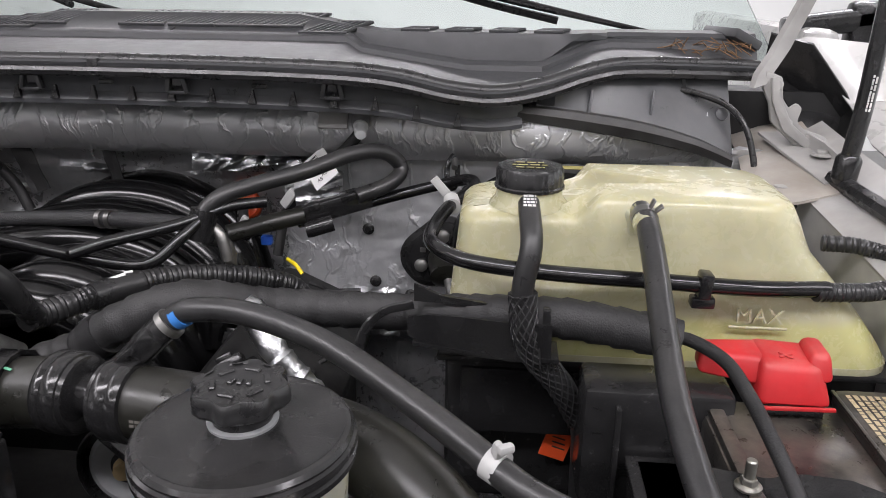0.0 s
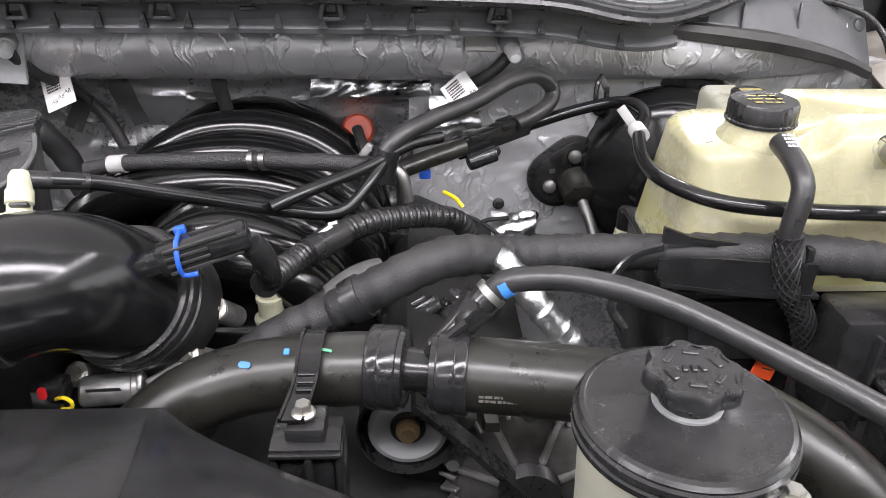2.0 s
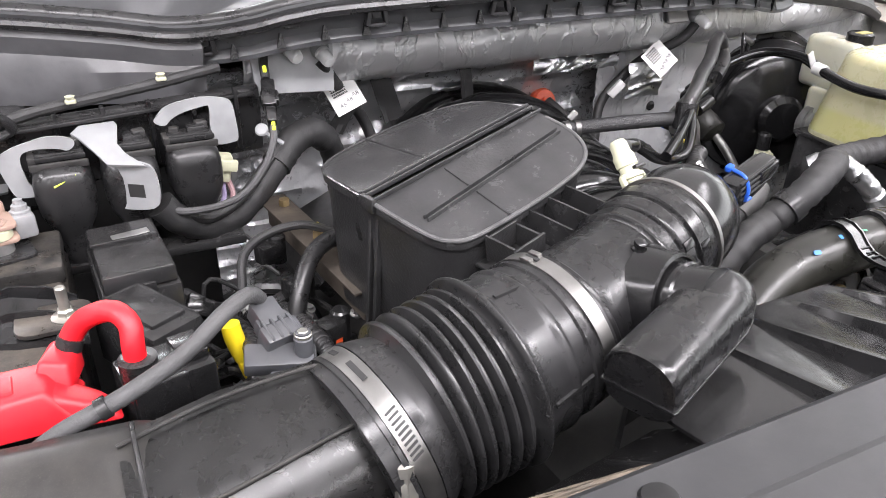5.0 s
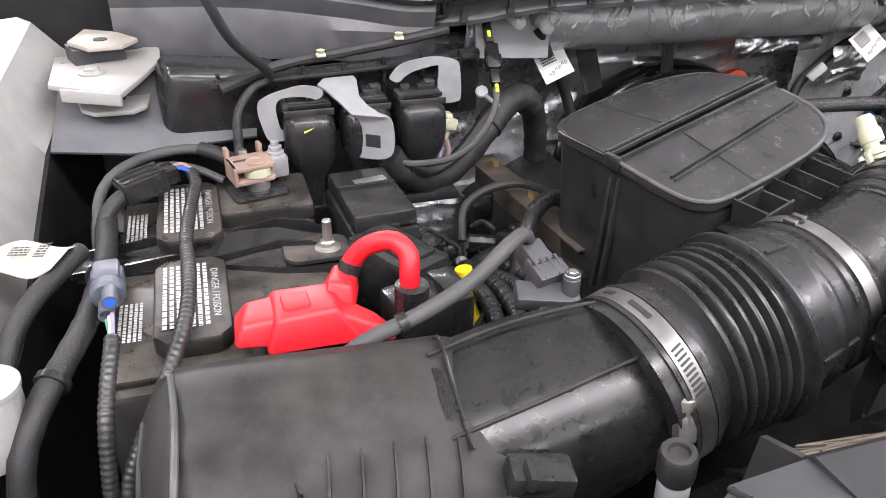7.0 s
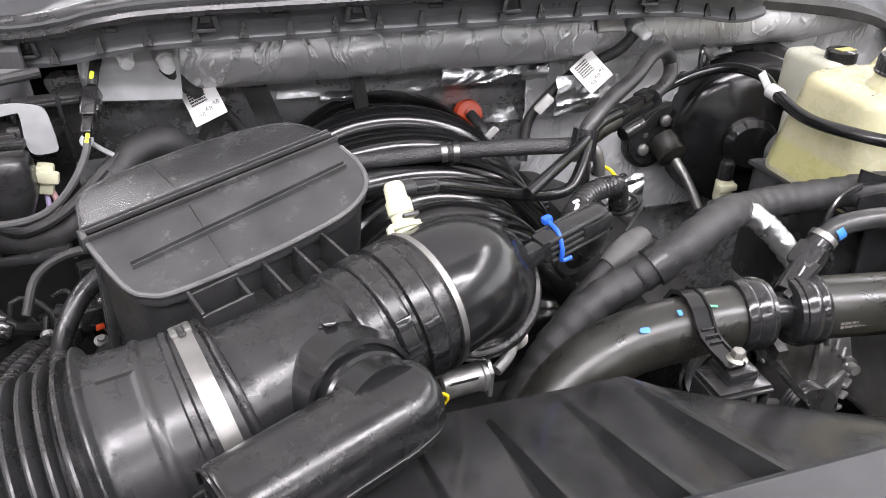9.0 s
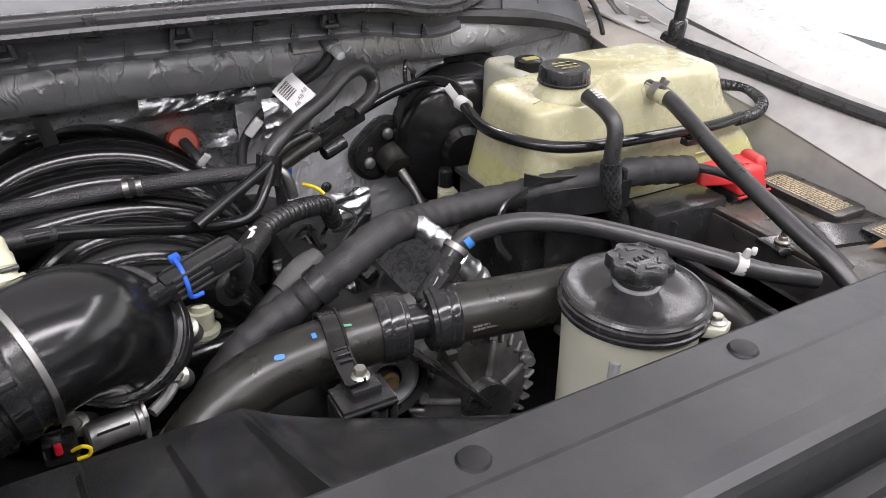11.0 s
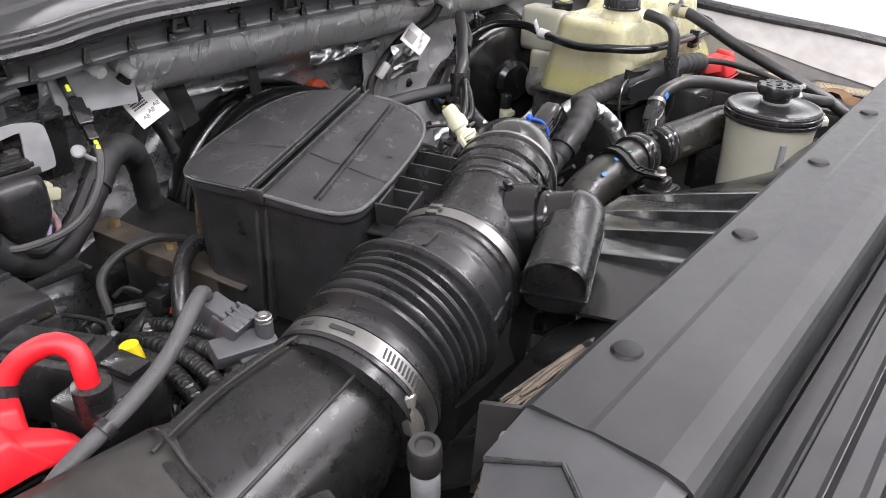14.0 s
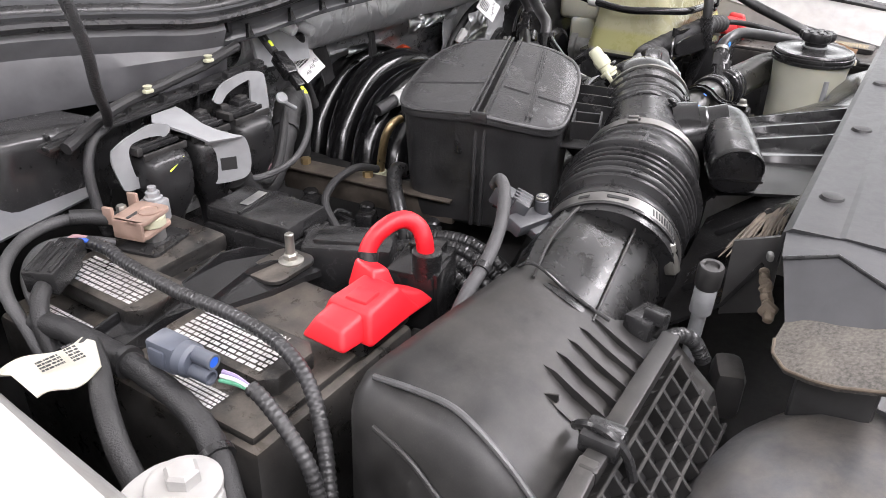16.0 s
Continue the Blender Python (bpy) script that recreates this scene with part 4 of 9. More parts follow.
# ---- brake booster, master cylinder and reservoir ----
bo = thing("brake_booster", "large round glossy black brake booster on the firewall", "brake booster")
BD = V((-0.33, -0.944, 0.02)).normalized()
BC = V((0.058, 0.908, 1.271))
part("shell", lathe([(0.085, 0), (0.102, 0.008), (0.1045, 0.024), (0.1075, 0.027), (0.1075, 0.036), (0.1045, 0.039), (0.100, 0.062), (0.094, 0.070), (0.082, 0.076), (0.050, 0.084), (0.042, 0.087), (0, 0.088)], frame_to(BC, BD), 64), GLOSS, bo)
part("rim_band", lathe([(0.112, -0.012), (0.119, -0.009), (0.120, 0.008), (0.116, 0.012), (0.102, 0.014)], frame_to(BC, BD), 64), RUBBER, bo)
part("hub", lathe([(0.036, 0.082), (0.036, 0.098), (0.028, 0.106), (0, 0.106)], frame_to(BC, BD), 24), GLOSS, bo)
mc = thing("brake_fluid_reservoir", "milky white brake fluid reservoir with a yellow marked cap", "reservoir")
part("body", rbox(0.045, 0.085, 0.075, pose(0.072, 0.785, 1.362), 0.010, 3), TANKWHITE, mc)
part("lower_body", rbox(0.032, 0.05, 0.05, pose(0.060, 0.775, 1.305), 0.008, 3), TANKWHITE, mc)
part("cap", lathe([(0.018, 0), (0.018, 0.012), (0.015, 0.014), (0, 0.014)], pose(0.078, 0.762, 1.397), 28), SATIN, mc)
part("cap_print", rbox(0.022, 0.012, 0.001, pose(0.078, 0.758, 1.4115), 0.0004, 1), CAPPRINT, mc)
solo("master_cylinder", join(lathe([(0.021, 0), (0.021, 0.10), (0.017, 0.105), (0, 0.105)], frame_to((0.055, 0.79, 1.275), (-0.05, -1, 0)), 24), lathe([(0.028, 0), (0.028, 0.012)], frame_to((0.055, 0.79, 1.275), (-0.05, -1, 0)), 24)),
     CAST, "grey cast metal brake master cylinder", "master cylinder")

# ---- power steering reservoir ----
ps = thing("power_steering_reservoir", "milky white fluid reservoir with a wide black lid and scalloped cap", "reservoir")
P0 = (-0.117, 0.337)
part("body", lathe([(0.045, 1.19), (0.0485, 1.21), (0.0505, 1.30), (0.0525, 1.340), (0.0545, 1.352), (0.0545, 1.358)], pose(*P0, 0), 48), TANKWHITE, ps)
lid = part("lid", lathe([(0.0555, 1.3525), (0.0575, 1.354), (0.0578, 1.3575), (0.0562, 1.3585), (0.0562, 1.3595), (0.0576, 1.3605), (0.0574, 1.3640), (0.0556, 1.3650), (0.0556, 1.3660), (0.0562, 1.3668), (0.0545, 1.3690), (0.0520, 1.3697), (0.0505, 1.3690), (0.034, 1.3706), (0.022, 1.3720), (0.019, 1.3728), (0, 1.3728)], pose(*P0, 0), 72), BLACK, ps)
capk = part("cap", lathe([(0.0150, 1.372), (0.0160, 1.3800), (0.0195, 1.3815), (0.0222, 1.3835), (0.0238, 1.3860), (0.0238, 1.3930), (0.0225, 1.3950), (0.0212, 1.3948), (0.0205, 1.3940), (0.012, 1.3945), (0, 1.3945)], pose(*P0, 0), 96, 0.075, 8, 0.0205), RUBBER, ps, "black scalloped cap with raised lettering")
part("neck_ring", lathe([(0.0178, 1.3725), (0.0182, 1.3745), (0.0165, 1.3750)], pose(*P0, 0), 36), GREYBRACKET, ps, "pale ring under the cap")
for k in range(6):
    a = radians(k * 60 + 20)
    part("raised_mark", rbox(0.0085, 0.0034, 0.0016, pose(P0[0] + 0.0135 * math.cos(a), P0[1] + 0.0135 * math.sin(a), 1.3948, 0, 0, k * 60 + 110), 0.0005, 1), RUBBER, capk)
for k in (-1, 0, 1):
    part("raised_mark", rbox(0.0030, 0.0050, 0.0014, pose(P0[0] + 0.0045 * k, P0[1], 1.3950, 0, 0, 12 * k), 0.0005, 1), RUBBER, capk)
part("mounting_ear", prism([(0.045, -0.016), (0.068, -0.010), (0.072, 0.004), (0.045, 0.016)], 1.346, 1.354, pose(*P0, 0, 0, 0, -50), 0.001), TANKWHITE, ps)
bolt((P0[0] + 0.061 * math.cos(radians(-50)), P0[1] + 0.061 * math.sin(radians(-50)), 1.354), (0, 0, 1), 0.005, 0.006, parent=ps)
part("inner_filter", lathe([(0.004, 1.27), (0.0045, 1.335)], pose(P0[0] - 0.040, P0[1] - 0.031, 0), 10), GREYBRACKET, ps, "grey stripe moulded in the tank wall")

# ---- hoses on the tank side ----
def hose(name, pts, r, mat, label, seg=14, shape=None, step=0.006, category="hose", group=""):
    return solo(name, pipe(pts, r, seg, step, shape), mat, label, category, group)


def hose_thing(name, pts, r, mat, label, seg=14, shape=None, step=0.006, category="hose"):
    t = thing(name, label, category)
    part("tube", pipe(pts, r, seg, step, shape), mat, t)
    return t


H1 = [(0.030, 0.588, 1.421), (0.031, 0.560, 1.415), (0.032, 0.541, 1.400), (0.027, 0.535, 1.367), (0.033, 0.534, 1.326), (0.060, 0.545, 1.286), (0.080, 0.558, 1.246), (0.084, 0.560, 1.16)]
h1 = hose_thing("coolant_hose", H1, 0.0086, HOSE, "black coolant hose with a braided sleeve in front of the tank")
part("braided_sleeve", pipe(H1[3:7], 0.0100, 24, 0.003, lambda s, l: 1 + 0.10 * max(0.0, 1 - s / 0.006)), RUBBER, h1)
for k in range(11):   # woven cords of the sleeve
    for turn in (-1, 1):
        cord, run_ = [], spline(H1[3:7], 0.003)
        for i_, q_ in enumerate(run_):
            t_ = (run_[min(i_ + 1, len(run_) - 1)] - run_[max(i_ - 1, 0)]).normalized()
            n_ = t_.cross(V((0, 1, 0))).normalized()
            b_ = t_.cross(n_)
            a_ = 2 * math.pi * k / 11 + turn * i_ * 0.20
            cord.append(q_ + (n_ * math.cos(a_) + b_ * math.sin(a_)) * (0.0103 + 0.0003 * turn))
        part("cord", pipe(cord, 0.0007, 5, 0.003, None, 1.0, False), CORR, h1)
bars("print", (0.0303, 0.572, 1.4272), (1, 0, 0), (0, 1, 0.3), 0.010, 0.018, 4, 3, GREYPRINT, h1, 61, 0.0012)
H2 = [(0.117, 0.590, 1.418), (0.118, 0.560, 1.415), (0.118, 0.522, 1.400), (0.1165, 0.470, 1.378), (0.115, 0.410, 1.357), (0.119, 0.366, 1.339), (0.124, 0.333, 1.325), (0.130, 0.290, 1.30)]
h2 = hose_thing("coolant_hose", H2, 0.0088, HOSE, "long black coolant hose running forward from the tank")
part("spring_clamp", join(ring_band((0.1175, 0.575, 1.4165), (0, -1, -0.1), 0.0091, 0.010, 0.001), rbox(0.002, 0.007, 0.009, pose(0.122, 0.574, 1.428, 0, 25, 0), 0.0006), rbox(0.002, 0.007, 0.009, pose(0.127, 0.574, 1.4245, 0, 50, 0), 0.0006)), STEEL, h2, "bright spring clamp")
H3 = [(-0.205, 0.451, 1.371), (-0.193, 0.449, 1.380), (-0.15, 0.440, 1.384), (-0.093, 0.422, 1.374), (-0.038, 0.385, 1.361), (0.0, 0.356, 1.351), (0.03, 0.332, 1.343), (0.075, 0.315, 1.332)]
h3 = hose_thing("heater_hose", H3, 0.0082, HOSE, "satin black heater hose with a grey end clip")
part("blue_mark", ring_band((-0.1985, 0.4502, 1.3757), (0.8, -0.1, 0.55), 0.0084, 0.006, 0.0005), BLUEPAINT, h3)
part("end_clip", join(ring_band((0.012, 0.347, 1.348), (0.8, -0.55, -0.2), 0.0084, 0.009, 0.0012), rbox(0.005, 0.007, 0.010, pose(0.013, 0.343, 1.360, 20, 0, 30), 0.002), rbox(0.009, 0.005, 0.005, pose(0.017, 0.340, 1.363, 0, 0, 30), 0.0015)), BAND, h3, "pale grey plastic clip")
part("quick_connector", join(pipe([(-0.243, 0.436, 1.335), (-0.232, 0.441, 1.345), (-0.217, 0.448, 1.360), (-0.207, 0.451, 1.369)], 0.0098, 14, 0.005), rbox(0.022, 0.024, 0.016, pose(-0.222, 0.446, 1.357, 0, -45, 15), 0.004), rbox(0.02, 0.02, 0.008, pose(-0.236, 0.439, 1.342, 0, -45, 15), 0.003), rbox(0.004, 0.007, 0.034, pose(-0.237, 0.431, 1.348, 0, 50, 10), 0.001)), SATIN, h3, "black quick connector")
part("white_ring", ring_band((-0.2075, 0.451, 1.3685), (0.7, 0.2, 0.65), 0.0102, 0.005, 0.0008), STEEL, h3)
H4 = [(-0.19, 0.800, 1.338), (-0.13, 0.825, 1.352), (-0.07, 0.840, 1.366), (-0.03, 0.820, 1.380), (-0.022, 0.770, 1.384), (-0.042, 0.715, 1.380), (-0.052, 0.655, 1.376), (-0.046, 0.600, 1.380), (-0.014, 0.5655, 1.379), (0.05, 0.5585, 1.375), (0.135, 0.5580, 1.372), (0.2, 0.560, 1.369), (0.26, 0.572, 1.366)]
h4 = hose_thing("vacuum_line", H4, 0.0064, GLOSS, "thin glossy black line curving round the coolant tank")
part("corrugated_end", pipe([(0.25, 0.570, 1.364), (0.30, 0.582, 1.362), (0.335, 0.605, 1.364), (0.342, 0.640, 1.368), (0.32, 0.662, 1.372), (0.29, 0.668, 1.372)], 0.0078, 14, 0.0012, ribbed(0.0038, 0.14)), RUBBER, h4)
part("line_clip", join(rbox(0.010, 0.016, 0.02, pose(0.164, 0.558, 1.371, 0, 5, 0), 0.002), rbox(0.018, 0.012, 0.009, pose(0.164, 0.559, 1.357), 0.002)), SATIN, h4)
part("tag_band", join(ring_band((-0.0405, 0.722, 1.3805), (0.1, -1, -0.15), 0.0074, 0.016, 0.0008), rbox(0.030, 0.002, 0.009, pose(-0.050, 0.730, 1.392, 10, 50, 10), 0.0008)), BAND, h4, "white tape tag")

# harness across the engine
H9 = [(-0.44, 0.50, 1.20), (-0.395, 0.512, 1.262), (-0.356, 0.521, 1.291), (-0.321, 0.524, 1.306), (-0.282, 0.520, 1.333), (-0.232, 0.535, 1.349), (-0.181, 0.572, 1.330), (-0.125, 0.590, 1.322), (-0.07, 0.590, 1.322), (-0.02, 0.572, 1.332), (0.054, 0.545, 1.344), (0.104, 0.540, 1.340), (0.145, 0.534, 1.335)]
h9 = hose_thing("wiring_harness", H9, 0.0165, TAPE, "thick wiring harness wrapped in black cloth tape", 18, wrapped(0.019, 0.11), 0.0030, "harness")
part("thin_branch", pipe([(0.135, 0.536, 1.337), (0.152, 0.530, 1.3375), (0.170, 0.502, 1.336), (0.176, 0.465, 1.331), (0.179, 0.434, 1.325), (0.184, 0.394, 1.312), (0.19, 0.35, 1.29)], 0.0050, 12, 0.006), TAPE, h9)
part("tape_end", ring_band((-0.30, 0.521, 1.321), (0.8, 0.0, 0.5), 0.0168, 0.014, 0.001), RUBBER, h9)
part("side_branch", pipe([(-0.455, 0.48, 1.19), (-0.415, 0.512, 1.232), (-0.375, 0.537, 1.266), (-0.340, 0.552, 1.292), (-0.318, 0.560, 1.303)], 0.0085, 12, 0.006), TAPE, h9)
part("shrink_end", pipe([(-0.326, 0.557, 1.300), (-0.316, 0.5605, 1.304), (-0.304, 0.565, 1.309), (-0.292, 0.570, 1.3135), (-0.282, 0.574, 1.316)], 0.0125, 16, 0.003, lambda s, l: 0.72 + 0.38 * math.sin(math.pi * min(1.0, 0.06 + 0.86 * s / l))), SHRINK, h9, "grey heat-shrink end of the branch")
foil = solo("foil_sleeve", pipe([(-0.212, 0.575, 1.330), (-0.203, 0.566, 1.337), (-0.190, 0.554, 1.337), (-0.176, 0.539, 1.326), (-0.163, 0.529, 1.311), (-0.150, 0.526, 1.296), (-0.134, 0.526, 1.277), (-0.118, 0.525, 1.245)], 0.0108, 18, 0.0025, lambda s, l: 1 + 0.05 * math.sin(s * 900) + 0.05 * math.sin(s * 370) + 0.04 * math.sin(s * 1490)), FOIL, "crinkled bright foil heat sleeve on a pipe", "heat sleeve")

# radiator hose with coupler
H10 = [(-0.50, 0.400, 1.20), (-0.455, 0.425, 1.255), (-0.414, 0.440, 1.289), (-0.370, 0.447, 1.305), (-0.31, 0.4420, 1.316), (-0.272, 0.4365, 1.3205)]
H10B = [(-0.236, 0.430, 1.322), (-0.20, 0.426, 1.321), (-0.145, 0.416, 1.321), (-0.09, 0.400, 1.324), (-0.045, 0.375, 1.318), (-0.005, 0.345, 1.296), (0.025, 0.322, 1.255), (0.04, 0.31, 1.20), (0.045, 0.30, 1.12)]
h10 = hose_thing("radiator_hose", H10, 0.0245, BROWNHOSE, "thick brownish black radiator hose with a plastic coupler", 24)
part("tube", pipe(H10B, 0.0245, 24, 0.006), BROWNHOSE, h10)
CD = V((1, -0.17, 0.03)).normalized()
CO = V((-0.2535, 0.4335, 1.3215))
for side in (-1, 1):
    part("coupler_collar", lathe([(0.0240, -0.0115), (0.0268, -0.0112), (0.0280, -0.0095), (0.0282, -0.0040), (0.0276, -0.0030), (0.0282, -0.0020), (0.0284, 0.0070), (0.0276, 0.0085), (0.0264, 0.0090), (0.0258, 0.0125), (0.0235, 0.0135), (0.0150, 0.0140)], frame_to(CO + CD * 0.0215 * side, CD * -side), 48), SATIN, h10)
part("coupler", lathe([(0.0175, -0.014), (0.0150, -0.011), (0.0145, -0.004), (0.0145, 0.004), (0.0150, 0.011), (0.0175, 0.014)], frame_to(CO, CD), 32), SATIN, h10)
part("blue_mark", prism(rounded(0.008, 0.0042, 0.002, 3), 0, 0.001, frame_to((-0.366, 0.4325, 1.3275), (-0.1, -0.62, 0.78))), BLUEPAINT, h10)
for dx in (-0.0055, 0.005):
    part("blue_mark", rbox(0.0036, 0.0045, 0.001, frame_to((-0.333 + dx, 0.4330, 1.3385 + dx * 0.2), (0, -0.4, 0.92)), 0.0003, 1), BLUEPAINT, h10)
part("green_mark", rbox(0.012, 0.002, 0.001, pose(-0.315, 0.432, 1.3395, 20, 0, -20), 0.0003, 1), GREENPAINT, h10)
STRAP = [(0.4680, 1.3080), (0.4665, 1.3240), (0.4600, 1.3355), (0.4500, 1.3408), (0.4400, 1.3412), (0.4300, 1.3375), (0.4205, 1.3300), (0.4120, 1.3262), (0.4000, 1.3255), (0.3860, 1.3268), (0.3780, 1.3270)]


def strap_line(w0, w1, lift, thick):
    """A flat band bent over the hose, from one side line to another across its width."""
    secs_ = []
    for i_, (y_, z_) in enumerate(STRAP):
        a_, b_ = STRAP[max(i_ - 1, 0)], STRAP[min(i_ + 1, len(STRAP) - 1)]
        n_ = V((0, b_[1] - a_[1], a_[0] - b_[0])).normalized()
        base = V((-0.3225 - 0.10 * (0.4412 - y_), y_, z_)) + n_ * lift
        secs_.append([base + V((w0, 0, 0)), base + V((w1, 0, 0)), base + V((w1, 0, 0)) + n_ * thick, base + V((w0, 0, 0)) + n_ * thick])
    return loft(secs_)


part("hose_strap", strap_line(-0.0078, 0.0078, -0.0004, 0.0020), GLOSS, h10, "black strap holding the hose to its bracket")
for w_ in (-0.0078, 0.0060):
    part("strap_rib", strap_line(w_, w_ + 0.0018, 0.0012, 0.0018), GLOSS, h10)
for y_ in (0.4175, 0.4115, 0.4055):
    part("strap_bar", rbox(0.011, 0.0018, 0.0016, pose(-0.3245, y_, 1.3285 + 0.2 * (y_ - 0.4055)), 0.0005, 1), GLOSS, h10)
bars("print", (-0.195, 0.4015, 1.3215), (1, -0.1, 0.0), (0, 0.15, 1), 0.045, 0.006, 2, 8, FAINTPRINT, h10, 4)

hb = thing("hose_bracket", "black plastic hose bracket with a zinc bolt", "bracket")
part("body", join(rbox(0.034, 0.026, 0.085, pose(-0.3215, 0.3865, 1.266), 0.004), rbox(0.030, 0.006, 0.07, pose(-0.3205, 0.4025, 1.275), 0.002)), SATIN, hb)
part("top_plate", join(rbox(0.042, 0.030, 0.004, pose(-0.3215, 0.3855, 1.3105), 0.0015), rbox(0.024, 0.024, 0.012, pose(-0.3215, 0.3870, 1.3175), 0.003)), SATIN, hb)
for x_ in (-0.3410, -0.3020):
    part("side_flange", rbox(0.005, 0.030, 0.075, pose(x_, 0.386, 1.270), 0.002), SATIN, hb)
part("front_rib", rbox(0.005, 0.006, 0.080, pose(-0.3195, 0.3705, 1.266), 0.0015), SATIN, hb)
part("front_rib", rbox(0.042, 0.004, 0.003, pose(-0.3215, 0.3700, 1.3085), 0.001), SATIN, hb)
part("rib_foot", lathe([(0.004, 0), (0.004, 0.006), (0, 0.007)], pose(-0.3195, 0.3685, 1.222), 10), ZINC, hb)
bolt((-0.3225, 0.3855, 1.3270), (0, 0, 1), 0.0050, 0.0085, 1.45, parent=hb)
# ---- intake: box, tube, bellows, elbow ----
bx = thing("intake_resonator_box", "black plastic resonator box with rounded lid and ribs", "resonator box")
U = V((0.187, 0.057, 0.0)).normalized()
W = V((-U.y, U.x, 0))
BC = V((-0.6445, 0.5835, 1.408))
RIDGE = 0.006


def lid_at(u, v, lift=0.0):
    """Place on the roof-shaped lid: u along its ridge, v across it."""
    return BC + U * u + W * v + V((0, 0, 0.165 * u - (0.20 if v < RIDGE else 0.09) * abs(v - RIDGE) + lift))


FRONT_HALF = [(-0.0945, 0.001), (-0.0895, -0.034), (-0.0835, -0.060), (-0.075, -0.0715), (-0.061, -0.0785), (-0.0205, -0.0812), (0.020, -0.0812), (0.058, -0.078), (0.081, -0.069), (0.094, -0.054), (0.0985, -0.033), (0.0970, -0.010)]
BACK_HALF = [(0.097, 0.014), (0.095, 0.045), (0.085, 0.073), (0.060, 0.089), (0.030, 0.097), (-0.020, 0.101), (-0.055, 0.099), (-0.075, 0.091), (-0.085, 0.075), (-0.0905, 0.040), (-0.0945, 0.011)]


def smooth_line(pts, n=4):
    """Evenly refined run through outline points."""
    p = [V((x, y, 0)) for x, y in pts]
    p = [p[0] * 2 - p[1]] + p + [p[-1] * 2 - p[-2]]
    out = []
    for i in range(1, len(p) - 2):
        a, b, c, d = p[i - 1:i + 3]
        for k in range(n):
            t = k / n
            q = 0.5 * ((2 * b) + (c - a) * t + (2 * a - 5 * b + 4 * c - d) * t * t + (3 * b - a - 3 * c + d) * t ** 3)
            out.append((q.x, q.y))
    return out + [tuple(p[-2][:2])]


front_line, back_line = smooth_line(FRONT_HALF), smooth_line(BACK_HALF)
lid0 = front_line + back_line
BM = Matrix((U, W, V((0, 0, 1)))).transposed().to_4x4()
BM.translation = BC
secs = []
for f, z in ((0.86, -0.130), (0.89, -0.126), (0.935, -0.06), (0.965, -0.012), (0.970, -0.0085), (0.998, -0.0075), (1.0, -0.002), (0.993, 0.0)):
    secs.append([lid_at(x * f, y * f, z) for x, y in lid0])
part("body", loft(secs), GRAIN, bx)


def lid_half(line, inner):
    """Skin of one half of the lid from its rim to the ridge."""
    rows = []
    for f in (0.0, 0.004, 0.03, 0.06, 0.25, 0.5, 0.75, 1.0):
        rows.append([lid_at(x * (1 - 0.012 * min(1, f / 0.03)), y + (inner - y) * f, 0.0005 if f == 0 else (0.0012 if f < 0.01 else (0.0006 if f < 0.05 else 0.0012))) for x, y in line])
    return loft(rows, closed=False, caps=False)


part("lid_front", lid_half(front_line, RIDGE - 0.004), LIDPLASTIC, bx, "grained sloping front half of the lid")
part("lid_back", lid_half(back_line, RIDGE + 0.004), LIDPLASTIC, bx, "grained rear half of the lid")
# front rim painted pale for the highlight along its bevel
part("lid_rim", pipe([lid_at(x, y, 0.0005) for x, y in front_line], 0.0019, 8, 0.004, None, 1.0, False), LIDEDGE, bx, "lid rim painted pale as its edge highlight")
part("rear_rim", pipe([lid_at(x, y, 0.0) for x, y in back_line], 0.0013, 8, 0.004, None, 1.0, False), LIDPLASTIC, bx)
for dv, wide, high in ((0.0125, 0.0030, 0.0050), (0.0075, 0.0022, 0.0040), (-0.0030, 0.0018, 0.0042)):
    part("ridge_rib", rbox(0.195, wide, high, BM @ pose(0.0015, dv, 0.0024, 0, -9.4, 0), 0.0008), LIDPLASTIC, bx)
for dv in (-0.0022, 0.0022):
    part("thin_rib", loft([[lid_at(u, v + dv + k, h) for k, h in ((-0.0010, 0.0), (0.0010, 0.0), (0.0006, 0.0042), (-0.0006, 0.0042))] for u, v in ((-0.076, -0.0425), (0.006, -0.0375), (0.088, -0.032))]), LIDPLASTIC, bx)
for v0, v1 in ((0.016, 0.098), (-0.006, -0.034), (-0.044, -0.079)):
    part("cross_rib", loft([[lid_at(-0.023 + k, v0 + (v1 - v0) * f, h) for k, h in ((-0.0013, 0.0), (0.0013, 0.0), (0.0007, 0.0024), (-0.0007, 0.0024))] for f in (0, 0.5, 1)]), LIDPLASTIC, bx)
for dv in (-0.001, 0.008):
    part("seam_rib", rbox(0.006, 0.004, 0.122, BM @ pose(-0.0905, dv, -0.078, 0, 3.5, 0), 0.001), GRAIN, bx)
part("ridge_end", rbox(0.005, 0.016, 0.012, BM @ pose(-0.0950, 0.004, -0.018), 0.001), GRAIN, bx)
part("side_clip", rbox(0.004, 0.009, 0.024, BM @ pose(-0.0860, 0.026, -0.050), 0.001), RUBBER, bx)
for u in (-0.003, 0.020, 0.042):
    part("front_fin", loft([[BM @ V((u + du, v, z0 + 0.165 * u)), BM @ V((u + du, v, z1 + 0.165 * u)), BM @ V((u + du + 0.0022, v, z1 + 0.165 * u)), BM @ V((u + du + 0.0022, v, z0 + 0.165 * u))]
                            for du, v, z0, z1 in ((0.0, -0.076, -0.055, -0.0205), (0.0012, -0.098, -0.055, -0.0215), (0.0025, -0.122, -0.050, -0.0230))]), BLACK, bx)
